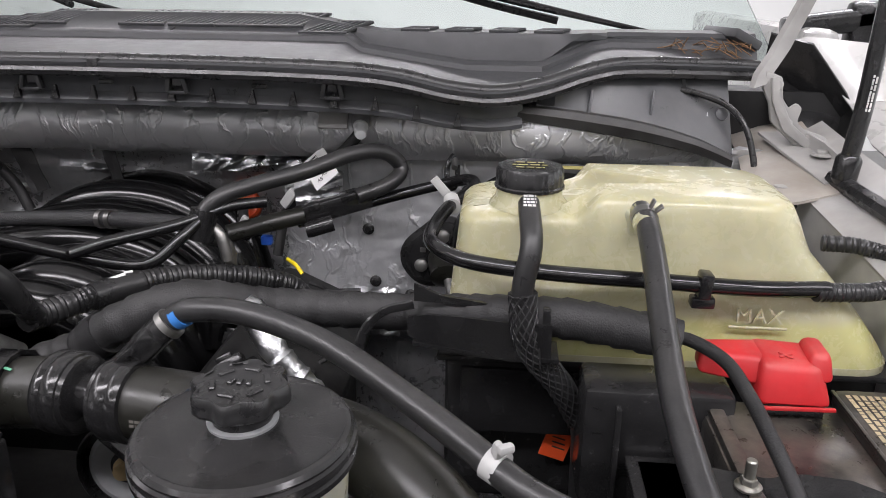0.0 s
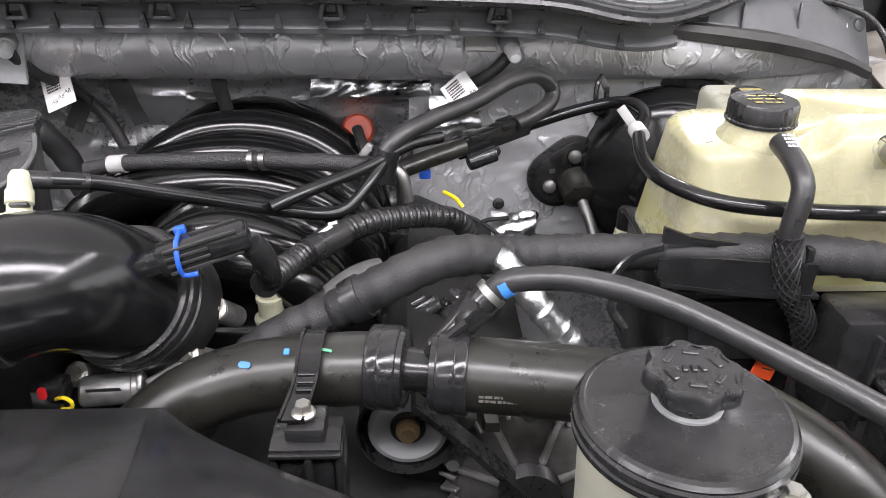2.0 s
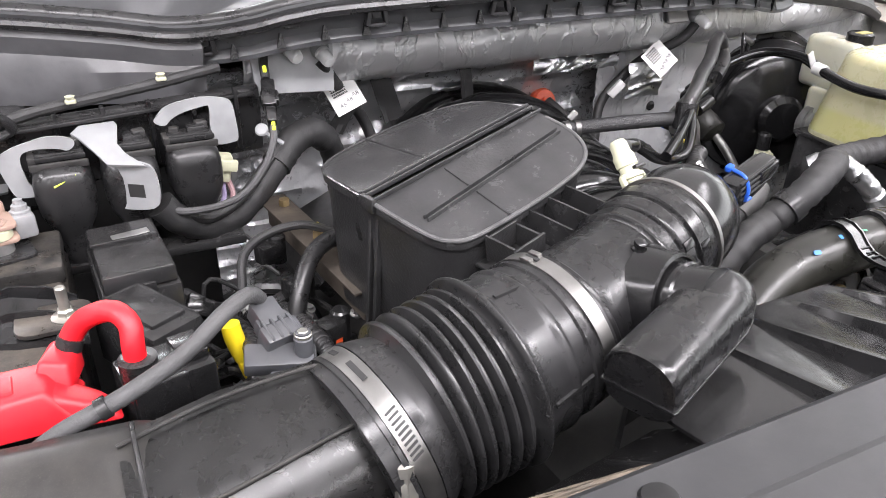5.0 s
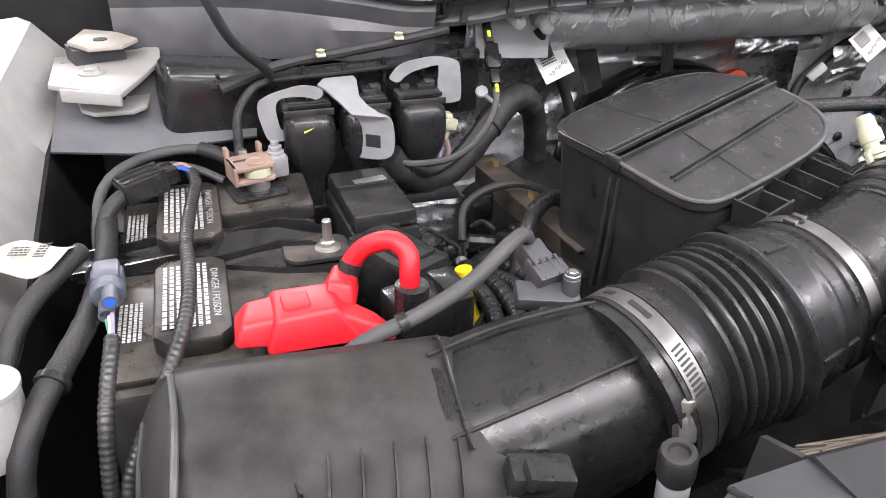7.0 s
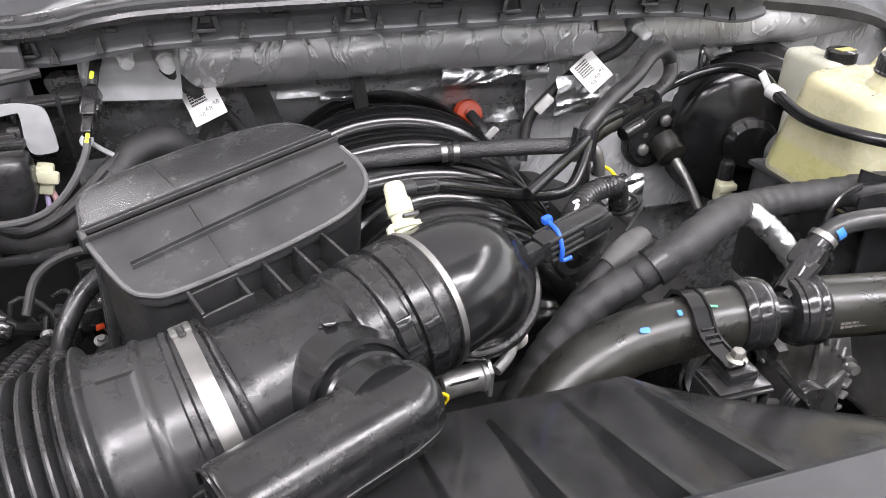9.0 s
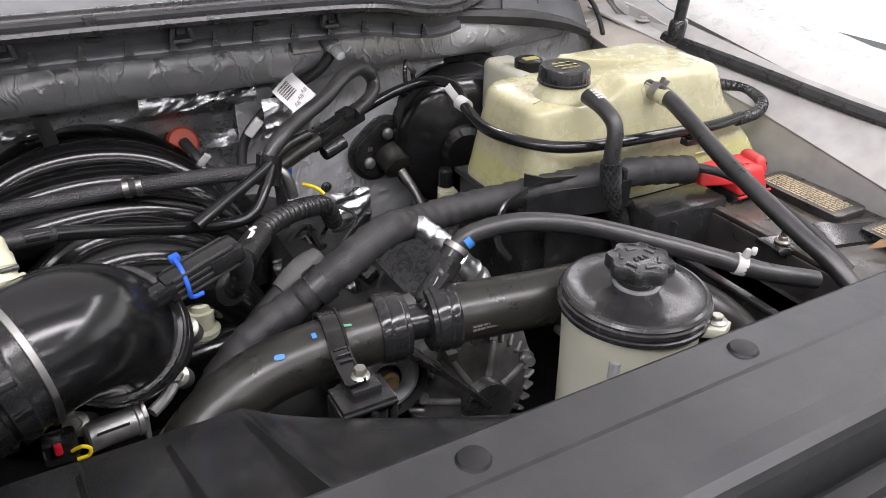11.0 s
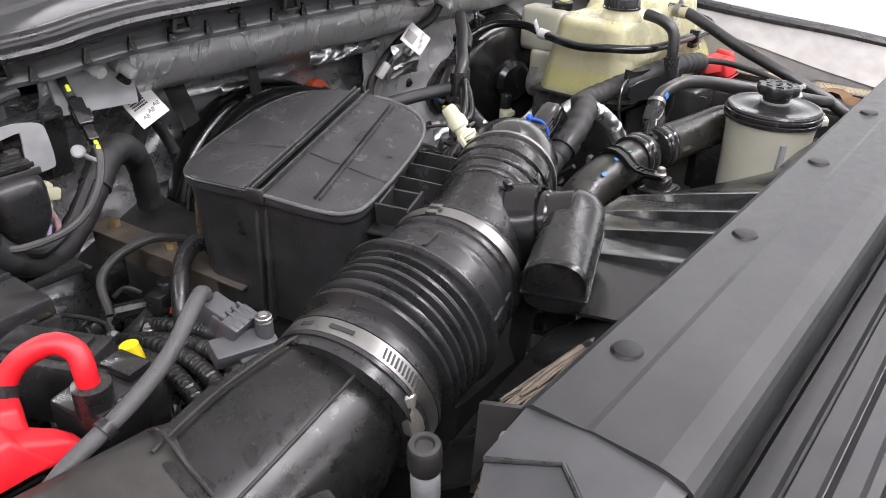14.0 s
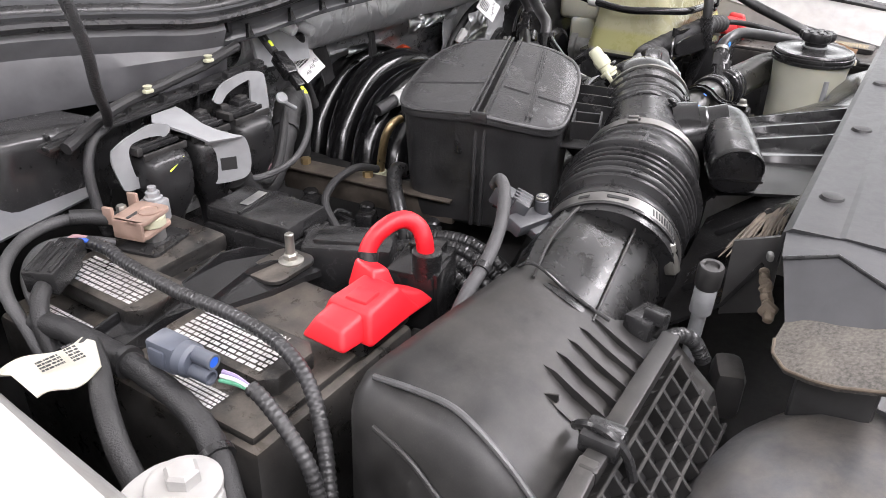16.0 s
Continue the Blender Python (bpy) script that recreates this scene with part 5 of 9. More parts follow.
part("front_shelf", rbox(0.110, 0.046, 0.003, BM @ pose(0.000, -0.098, -0.045, 0, -9.4, 0), 0.001), GRAIN, bx)
for cu, cv, su, sv in ((-0.036, -0.1125, 0.034, 0.0022), (-0.036, -0.085, 0.034, 0.0022), (-0.052, -0.0985, 0.0022, 0.029), (-0.020, -0.0985, 0.0022, 0.029)):
    part("pocket_rim", rbox(su, sv, 0.020, BM @ pose(cu, cv, -0.0345, 0, -9.4, 0), 0.0003, 1), GRAIN, bx)

duct = thing("intake_tube", "glossy black air intake tube with rubber bellows and steel clamps", "intake tube")
AX = [(-0.815, 0.385, 1.3145), (-0.799, 0.388, 1.3185), (-0.770, 0.394, 1.325), (-0.720, 0.4015, 1.332), (-0.660, 0.4125, 1.342), (-0.610, 0.4275, 1.3525), (-0.564, 0.4435, 1.362), (-0.527, 0.4555, 1.3685), (-0.500, 0.4690, 1.3690), (-0.483, 0.4860, 1.3575), (-0.4735, 0.5030, 1.3415), (-0.4670, 0.5180, 1.3270)]
ax = spline(AX, 0.0010)


def ax_at(x):
    i = min(range(len(ax)), key=lambda k: abs(ax[k].x - x))
    d = ax[min(i + 4, len(ax) - 1)] - ax[max(i - 4, 0)]
    return ax[i], d.normalized()


def turned(x0, x1, table, seg=64, skip=1):
    """Skin round the duct's axis between two stations; table gives the radius at stations along x."""
    run = [q for q in ax if x0 <= q.x <= x1][::skip]
    far = [0.0]
    for a, b in zip(run[:-1], run[1:]):
        far.append(far[-1] + (b - a).length)
    xs_, rs_ = [a for a, _ in table], [b for _, b in table]
    return pipe(run, 1.0, seg, 0.001, lambda s, l: float(np.interp(np.interp(s, far, [q.x for q in run]), xs_, rs_)), 1.0, False)


peaks = [-0.7715 + 0.0086 * k for k in range(6)] + [-0.7180]
prof_b = [(-0.815, 0.0595), (-0.7860, 0.0597), (-0.7805, 0.0575)]
for k, x in enumerate(peaks):
    top_r = 0.0632 + 0.0004 * k if k < 6 else 0.0688
    low_r = 0.0555 if k < 6 else 0.0600
    prof_b += [(x - 0.0042, low_r), (x - 0.0030, low_r + 0.0028), (x - 0.0018, top_r - 0.0012), (x - 0.0006, top_r), (x + 0.0008, top_r), (x + 0.0020, top_r - 0.0014), (x + 0.0031, low_r + 0.0028)]
prof_b += [(-0.7125, 0.0618), (-0.7110, 0.0612), (-0.6920, 0.0592), (-0.6900, 0.0606), (-0.6870, 0.0606), (-0.6850, 0.0586), (-0.6745, 0.0572), (-0.6735, 0.0590), (-0.6700, 0.0592), (-0.6690, 0.0572), (-0.6520, 0.0560)]
part("bellows", turned(-0.815, -0.652, prof_b), RUBBER, duct, "black ribbed rubber bellows")
for side, x0, x1 in ((V((0, -0.10, 1.0)), -0.7085, -0.6880), (V((0, -0.98, 0.12)), -0.7085, -0.6760)):
    rows_ = []
    for k in range(5):
        x = x0 + (x1 - x0) * k / 4
        p_, d_ = ax_at(x)
        n_ = (side - d_ * side.dot(d_)).normalized()
        t_ = d_.cross(n_)
        r_ = 0.0608 - (x + 0.711) * 0.105
        rows_.append([p_ + n_ * (r_ - 0.001) - t_ * 0.0022, p_ + n_ * (r_ - 0.001) + t_ * 0.0022, p_ + n_ * (r_ + 0.0022) + t_ * 0.0012, p_ + n_ * (r_ + 0.0022) - t_ * 0.0012])
    part("adapter_rib", loft(rows_), RUBBER, duct)
prof_t = [(-0.664, 0.0480), (-0.6560, 0.0480), (-0.6552, 0.0545), (-0.6525, 0.0552), (-0.6512, 0.0535), (-0.6500, 0.0550), (-0.6480, 0.0548), (-0.6472, 0.0500), (-0.640, 0.0482), (-0.610, 0.0458), (-0.583, 0.0446), (-0.5815, 0.0446), (-0.5805, 0.0474), (-0.5780, 0.0478), (-0.5765, 0.0468), (-0.5680, 0.0462), (-0.5672, 0.0444), (-0.5645, 0.0444), (-0.5638, 0.0476), (-0.5530, 0.0480), (-0.5522, 0.0456), (-0.5490, 0.0456), (-0.5482, 0.0484), (-0.5375, 0.0486), (-0.5365, 0.0468), (-0.5320, 0.0464), (-0.5200, 0.0462)]
part("tube", turned(-0.664, -0.523, prof_t), INTAKE, duct)
part("elbow", turned(-0.529, -0.4, [(-0.529, 0.0462), (-0.500, 0.0466), (-0.480, 0.0474), (-0.472, 0.0482), (-0.466, 0.0484)]), GLOSS, duct)
for k, (x, tilt_) in enumerate(((-0.558, 0.55), (-0.558, 0.15), (-0.5425, 0.35), (-0.5425, -0.05))):
    p_, d_ = ax_at(x)
    n_ = V((0.1, -0.85, tilt_))
    n_ = (n_ - d_ * n_.dot(d_)).normalized()
    m_ = Matrix((d_, n_.cross(d_), n_)).transposed().to_4x4()
    m_.translation = p_ + n_ * 0.0470
    part("moulded_block", rbox(0.011, 0.007, 0.004, m_, 0.0008), GLOSS, duct)
p, d = ax_at(-0.661)
cl2 = part("steel_clamp", ring_band(p, d, 0.0573, 0.0105, 0.0016, 72), STEEL, duct, "broad bright steel hose clamp")
n_ = V((0.0, 0.15, 1.0))
n_ = (n_ - d * n_.dot(d)).normalized()
m_ = Matrix((d, n_.cross(d), n_)).transposed().to_4x4()
m_.translation = p + n_ * 0.0588
part("clamp_lug", join(rbox(0.004, 0.010, 0.003, m_ @ pose(-0.004, 0.004, 0.001), 0.0006), rbox(0.004, 0.010, 0.003, m_ @ pose(0.004, 0.004, 0.001), 0.0006)), STEEL, cl2)
part("clamp_gap", rbox(0.003, 0.012, 0.002, m_ @ pose(0, 0.003, 0.0004), 0.0003, 1), INKSHADE, cl2)
p1, d1 = ax_at(-0.7985)
cl = part("steel_clamp", ring_band(p1, d1, 0.0598, 0.0125, 0.0014, 72), STEEL, duct, "bright steel worm-drive clamp")
for dx_ in (-0.0085, 0.0085):
    part("cuff_ridge", ring_band(p1 + d1 * dx_, d1, 0.0592, 0.003, 0.0022, 64), RUBBER, duct)
m = frame_to((-0.803, 0.334, 1.334), (0.05, 0.35, 1))
part("clamp_screw", join(lathe([(0.0052, -0.014), (0.0052, 0.004), (0.0064, 0.004), (0.0064, 0.010), (0.0045, 0.012), (0, 0.012)], m, 8), rbox(0.012, 0.010, 0.018, m @ pose(0, 0, -0.007), 0.002)), ZINC, duct)
u = (m.translation - p1) - d1 * (m.translation - p1).dot(d1)
u.normalize()
w = d1.cross(u)
if w.z < 0:
    w.negate()
for a, (ang, long_) in enumerate([(11 + a * 3.0, 0.0016) for a in range(10)] + [(68, 0.018), (95, 0.010)]):
    ang = radians(ang)
    rad = u * math.cos(ang) + w * math.sin(ang)
    sm = Matrix((d1, rad.cross(d1), rad)).transposed().to_4x4()
    sm.translation = p1 + rad * 0.0613
    part("clamp_slot", rbox(0.008 if a < 10 else 0.0035, long_, 0.0008, sm @ pose(0, 0, 0, 0, 0, 12 if a < 10 else 0), 0.0002, 1), INKSHADE, cl)
part("small_tab", join(rbox(0.0035, 0.004, 0.014, pose(-0.5965, 0.4090, 1.3900, 0, -20, 0), 0.001), lathe([(0.0045, 0), (0.0045, 0.003), (0.003, 0.004)], frame_to((-0.594, 0.409, 1.3975), (0, -0.4, 1)), 12)), GLOSS, duct)
p, d = ax_at(-0.5275)
part("wire_clamp", ring_band(p, d, 0.0466, 0.0042, 0.0022, 64), STEEL, duct, "thin bright band clamp")
# side resonator
part("resonator_collar", lathe([(0.038, -0.022), (0.0365, -0.010), (0.0345, 0.0), (0.0345, 0.003), (0.0315, 0.0035), (0.0305, 0.001), (0.0290, 0.001), (0.0290, 0.010), (0.0275, 0.012), (0.0275, 0.032), (0, 0.032)], frame_to((-0.5825, 0.3790, 1.3655), (0.31, -0.91, 0.27)), 44), GLOSS, duct)
RA, RB = V((-0.662, 0.3185, 1.3655)), V((-0.548, 0.3640, 1.3760))
rd = (RB - RA).normalized()
rs = V((rd.y, -rd.x, 0)).normalized()
ru = rs.cross(rd)
half_w, top_h, low_h = 0.0245, 0.0215, 0.0250
outline = [(-half_w, -low_h * 0.35)] + [(-half_w * math.cos(a) if abs(math.cos(a)) < 0.999 else -half_w * math.cos(a), top_h * math.sin(a) ** 0.8 if math.sin(a) > 1e-6 else 0.0) for a in (math.pi * k / 16 for k in range(17))] + [(half_w, -low_h * 0.35), (half_w * 0.86, -low_h * 0.8), (half_w * 0.45, -low_h), (-half_w * 0.45, -low_h), (-half_w * 0.86, -low_h * 0.8)]
hs = []
for k, f in ((0.0, 0.02), (0.0, 0.86), (0.006, 0.94), (0.022, 0.99), (0.05, 1.0), (0.40, 1.0), (0.74, 1.0), (0.84, 0.97), (0.92, 0.88), (0.97, 0.74), (0.992, 0.55), (1.0, 0.30), (1.0, 0.02)):
    c = RA.lerp(RB, k)
    hs.append([c + rs * px * f + ru * py * (f if k < 0.1 else 0.35 + 0.65 * f) for px, py in outline])
part("side_resonator", loft(hs), INTAKE, duct, "rounded black resonator stub")
part("resonator_seam", loft([[RA.lerp(RB, k) + rs * px * f + ru * (py - 0.0095) for px, py in rounded(0.0512, 0.0022, 0.001, 3)] for k, f in ((-0.006, 0.97), (0.02, 1.0), (0.78, 1.0), (0.90, 0.9), (0.97, 0.7))]), GLOSS, duct)
part("end_seam", pipe([RA - rd * 0.0003 + rs * px * 0.93 + ru * (py * 0.93 + 0.0005) for px, py in outline[1:18]], 0.0012, 6, 0.003), GLOSS, duct)
# throttle body
tb = thing("throttle_body", "cast aluminium throttle body with bolts below the intake elbow", "throttle body")
TD = V((0.20, 0.71, -0.67)).normalized()
TC = V((-0.4685, 0.5145, 1.3305))
part("flange_ring", lathe([(0.0480, -0.006), (0.0515, -0.005), (0.0520, -0.001), (0.0500, 0.000), (0.0530, 0.002), (0.0545, 0.006), (0.0535, 0.010), (0.0505, 0.011), (0.0540, 0.013), (0.0545, 0.018), (0.0520, 0.020)], frame_to(TC, TD), 64), RUBBER, tb)
part("housing", lathe([(0.052, 0.018), (0.053, 0.020), (0.053, 0.05), (0.048, 0.055)], frame_to(TC, TD), 40), DARK, tb)
for p in ((-0.4297, 0.5117, 1.2776), (-0.412, 0.540, 1.301), (-0.508, 0.497, 1.272)):
    part("boss", lathe([(0.0095, 0), (0.0095, 0.035)], frame_to(V(p) + TD * 0.002, TD), 18), CAST, tb)
    bolt(V(p), -TD, 0.006, 0.007, parent=tb, mat=ZINC)
part("boss_arm", pipe([(-0.4297, 0.5150, 1.2740), (-0.441, 0.500, 1.270), (-0.455, 0.490, 1.266)], 0.005, 10, 0.004), CAST, tb)
part("actuator", lathe([(0.010, 0), (0.0118, 0.002), (0.0118, 0.036), (0.0130, 0.037), (0.0130, 0.041), (0, 0.041)], frame_to((-0.504, 0.489, 1.262), (1, 0.16, -0.05)), 32), CAST, tb, "grey cast throttle motor housing")
part("actuator_label", rbox(0.024, 0.0008, 0.005, pose(-0.484, 0.4815, 1.2690, 28, 3, 8), 0.0003, 1), GREYPLASTIC, tb, "dark printed label")
part("actuator_plate", prism([(-0.012, -0.015), (0.008, -0.013), (0.014, 0.0), (0.007, 0.018), (-0.005, 0.015), (-0.012, 0.008)], 0, 0.004, frame_to((-0.464, 0.496, 1.260), (1, 0.16, -0.05)), 0.001), CAST, tb)
plug = thing("sensor_plug", "black and red electrical plug with yellow loom wire", "connector")
part("housing", rbox(0.024, 0.020, 0.020, pose(-0.521, 0.482, 1.268), 0.003), SATIN, plug)
part("lock", rbox(0.0055, 0.005, 0.009, pose(-0.522, 0.471, 1.275), 0.0015), RED, plug)
part("yellow_wire", pipe([(-0.514, 0.472, 1.269), (-0.507, 0.469, 1.273), (-0.502, 0.469, 1.269), (-0.504, 0.470, 1.262), (-0.512, 0.472, 1.260)], 0.0015, 8, 0.003), YELLOW, plug)

# white breather fitting on the elbow and its line
wf = thing("breather_fitting", "cream plastic quick-connect breather fitting on the intake elbow", "fitting")
wd = V((-0.10, 0.66, 0.74)).normalized()
FT = V((-0.5262, 0.5255, 1.4185))
part("fitting", lathe([(0.0085, -0.036), (0.0085, -0.031), (0.0105, -0.030), (0.0105, -0.027), (0.0080, -0.026), (0.0080, -0.020), (0.0092, -0.019), (0.0092, -0.010), (0.0078, -0.008), (0.0074, 0.001), (0.0058, 0.004), (0, 0.005)], frame_to(FT, wd), 28), CREAM, wf)
part("latch", join(rbox(0.024, 0.006, 0.004, frame_to(FT - wd * 0.027, wd), 0.0015), rbox(0.005, 0.005, 0.013, frame_to(FT - wd * 0.030 + V((-0.011, -0.004, -0.002)), wd), 0.0015), rbox(0.004, 0.004, 0.012, frame_to(FT - wd * 0.031 + V((0.011, -0.002, -0.001)), wd), 0.0012)), CREAM, wf)
part("tape", rbox(0.012, 0.003, 0.007, frame_to(FT - wd * 0.022 + V((0.004, -0.006, 0.005)), wd) @ pose(0, 0, 0, 90, 0, 0), 0.001), RUBBER, wf)
part("base_elbow", pipe([(-0.512, 0.478, 1.378), FT - wd * 0.046, FT - wd * 0.034], 0.0095, 16, 0.004), SATIN, wf)
part("base_ring", ring_band(FT - wd * 0.038, wd, 0.0095, 0.004, 0.0025, 28), SATIN, wf)
H7 = [(-0.524, 0.528, 1.416), (-0.49, 0.547, 1.406), (-0.448, 0.578, 1.383), (-0.39, 0.624, 1.349), (-0.345, 0.65, 1.330), (-0.318, 0.655, 1.332), (-0.298, 0.672, 1.349), (-0.285, 0.69, 1.362)]
bl = hose_thing("breather_line", H7, 0.0058, GLOSS, "glossy black plastic breather line with a curved end", 14)
part("end_sleeve", pipe(H7[:2], 0.0068, 14, 0.0012, lambda s, l: 1 - 0.08 * (0.5 + 0.5 * math.cos(2 * math.pi * s / 0.004)) if s < 0.016 else 0.9), RUBBER, bl)
hose("breather_branch", [(-0.378, 0.622, 1.349), (-0.35, 0.64, 1.356), (-0.30, 0.68, 1.362), (-0.262, 0.71, 1.372), (-0.23, 0.73, 1.373)], 0.0058, GLOSS, "glossy black branch line joining the breather", 12)
H6 = [(-0.60, 0.790, 1.315), (-0.55, 0.778, 1.327), (-0.48, 0.762, 1.336), (-0.411, 0.748, 1.342), (-0.35, 0.728, 1.348), (-0.292, 0.708, 1.352)]
h6 = hose_thing("heater_hose", H6, 0.0085, BRAID, "black braided rubber hose with a white and steel clamp")
part("white_band", ring_band((-0.563, 0.781, 1.3245), (0.96, -0.2, 0.15), 0.0088, 0.018, 0.0008), BAND, h6)
for dx in (-0.006, 0.006):
    part("clamp_band", ring_band((-0.411 + dx, 0.748 - dx * 0.25, 1.342 + dx * 0.09), (0.96, -0.22, 0.08), 0.009, 0.006, 0.0012), STEEL, h6)
part("end_fitting", pipe([(-0.30, 0.711, 1.352), (-0.282, 0.705, 1.354), (-0.268, 0.70, 1.345), (-0.262, 0.698, 1.32)], 0.006, 12, 0.004), STEEL, h6, "bright bent metal end")
H5 = [(-0.288, 0.695, 1.345), (-0.283, 0.70, 1.368), (-0.265, 0.71, 1.384), (-0.235, 0.735, 1.391), (-0.195, 0.765, 1.398), (-0.155, 0.80, 1.409), (-0.124, 0.824, 1.407), (-0.106, 0.832, 1.388), (-0.117, 0.815, 1.374), (-0.150, 0.792, 1.364)]
h5 = hose_thing("heater_hose", H5, 0.0086, HOSE, "thick black rubber hose bent in a loop at the firewall")
part("end_collar", join(ring_band((-0.284, 0.699, 1.362), (0.2, 0.2, 1), 0.0112, 0.02, 0.002), ring_band((-0.287, 0.696, 1.348), (0.2, 0.2, 1), 0.0105, 0.012, 0.0035)), SATIN, h5, "ribbed black end collar")
cn = thing("line_connector", "black plastic clip block joining thin lines at the firewall", "connector")
cm = frame_to((-0.175, 0.79, 1.352), (1, 0.35, 0.25))
part("block", join(rbox(0.016, 0.022, 0.085, cm, 0.003), rbox(0.02, 0.008, 0.02, cm @ pose(0, 0.008, 0.02), 0.002), rbox(0.02, 0.008, 0.014, cm @ pose(0, 0.008, -0.02), 0.002)), SATIN, cn)
part("tube_end", pipe([(-0.275, 0.735, 1.335), (-0.24, 0.755, 1.341), (-0.205, 0.775, 1.346)], 0.0095, 14, 0.005), BROWNHOSE, cn)
part("plug_end", lathe([(0.008, 0), (0.009, 0.004), (0.009, 0.03)], frame_to((-0.20, 0.765, 1.332), (1, 0.35, 0.25)), 16), SATIN, cn)

# corrugated loom and plug in front of the elbow
H8 = [(-0.373, 0.540, 1.322), (-0.369, 0.556, 1.320), (-0.352, 0.586, 1.320), (-0.325, 0.626, 1.320), (-0.290, 0.668, 1.314), (-0.245, 0.706, 1.300), (-0.212, 0.740, 1.278), (-0.195, 0.760, 1.245)]
h8 = hose_thing("corrugated_loom", H8, 0.0118, RUBBER, "black corrugated wiring conduit with white arrow print", 14, ribbed(0.005, 0.12), 0.0016, "conduit")
part("arrow_mark", join(rbox(0.016, 0.0036, 0.0012, pose(-0.3320, 0.6130, 1.3325, 22, -4, 56), 0.0003, 1), rbox(0.008, 0.0030, 0.0012, pose(-0.3270, 0.6245, 1.3330, 22, -4, 20), 0.0003, 1)), WHITE, h8)
part("smooth_cuff", pipe([(-0.346, 0.594, 1.320), (-0.335, 0.611, 1.3205), (-0.320, 0.632, 1.3195)], 0.0126, 14, 0.004), RUBBER, h8)
cp = thing("electrical_plug", "long black electrical plug with blue lock at the throttle body", "connector")
cm = frame_to((-0.4075, 0.4930, 1.3785), (0.93, 0.22, 0.22))
part("housing", join(rbox(0.017, 0.020, 0.062, cm @ pose(0, 0, 0.008), 0.003), rbox(0.013, 0.015, 0.030, cm @ pose(-0.001, 0, -0.026), 0.003), rbox(0.0215, 0.013, 0.028, cm @ pose(0, 0, 0.026), 0.002)), SATIN, cp)
for k in range(4):
    part("housing_rib", rbox(0.0190, 0.0022, 0.050, cm @ pose(0, -0.0085 + 0.0056 * k, 0.008), 0.0003, 1), TAPE, cp)
part("blue_lock", rbox(0.008, 0.006, 0.006, pose(-0.4165, 0.5030, 1.3890, 0, -12, 12), 0.0015), BLUE, cp)
part("blue_tie", pipe([(-0.4165, 0.5000, 1.3890), (-0.4150, 0.4860, 1.3870), (-0.4135, 0.4800, 1.3760), (-0.4120, 0.4825, 1.3655), (-0.4030, 0.4850, 1.3650)], 0.0018, 8, 0.003), BLUE, cp)
part("boot", pipe([(-0.372, 0.507, 1.376), (-0.366, 0.516, 1.362), (-0.366, 0.530, 1.340), (-0.369, 0.548, 1.321)], 0.0095, 14, 0.004), RUBBER, cp)
gp_ = thing("fitting_plug", "pale green white plastic fitting on the engine", "fitting")
part("plug", lathe([(0.016, 0), (0.016, 0.005), (0.0135, 0.007), (0.0115, 0.008), (0.0115, 0.022), (0.0130, 0.023), (0.0130, 0.027), (0.010, 0.028), (0.010, 0.034), (0.008, 0.036), (0, 0.036)], pose(-0.3865, 0.620, 1.236), 24), CREAM, gp_)
part("stem", lathe([(0.011, 0), (0.011, 0.012), (0.009, 0.014), (0.009, 0.04)], pose(-0.3865, 0.620, 1.197), 16), SATIN, gp_)

# ---- engine: manifold runners, block ----
im = thing("intake_manifold", "glossy black intake manifold with curved runners", "manifold")
for k in range(4):
    y = 0.93 - k * 0.055
    sh, dz = 0.012 * k, -0.010 * max(0, k - 1)
    part("runner", pipe([(-0.60 - sh, y - 0.02, 1.20), (-0.56 - sh, y - 0.01, 1.275), (-0.50 - sh, y, 1.318 + dz), (-0.44, y, 1.328 + dz), (-0.375 + sh * 0.4, y, 1.308 + dz), (-0.325 + sh * 0.4, y - 0.01, 1.262 + dz), (-0.305, y - 0.02, 1.20)], 0.023, 24, 0.006), RUNNER, im)
for k in range(3):
    y = 0.735 - k * 0.05
    part("lower_runner", pipe([(-0.56, y, 1.16), (-0.53, y, 1.235), (-0.475, y, 1.285), (-0.42, y, 1.292), (-0.36, y, 1.262), (-0.325, y, 1.20), (-0.31, y, 1.14)], 0.023, 24, 0.006), RUNNER, im)
part("plenum", rbox(0.22, 0.34, 0.10, pose(-0.44, 0.76, 1.19), 0.03, 3), RUNNER, im)
# dark boxes added to close the view below the runners
eng = thing("engine_block", "plain dark engine block closing the view deep in the bay", "engine")
part("block", rbox(0.44, 0.50, 0.36, pose(-0.40, 0.68, 0.98), 0.03, 2), DARK, eng)
part("rocker_cover", rbox(0.14, 0.42, 0.08, pose(-0.22, 0.70, 1.18, 0, 25, 0), 0.02, 2), DARK, eng)
part("rocker_cover", rbox(0.14, 0.42, 0.08, pose(-0.66, 0.74, 1.18, 0, -25, 0), 0.02, 2), DARK, eng)

# ---- fan shroud ----
shr = thing("fan_shroud", "satin black plastic fan shroud with raised radial ribs", "fan shroud")
STEPS = [(-0.556, -0.546), (-0.507, -0.495), (-0.456, -0.440), (-0.4085, -0.385)]  # x of each step at the rear rim and at the front


def shroud_rim(x):
    """Rear rim of the shroud, which curves forward on the tank side."""
    return 0.389 - 0.100 * min(1.0, max(0.0, (x + 0.405) / 0.18)) ** 0.75 - 0.05 * max(0.0, (-0.58 - x) / 0.06) ** 1.5


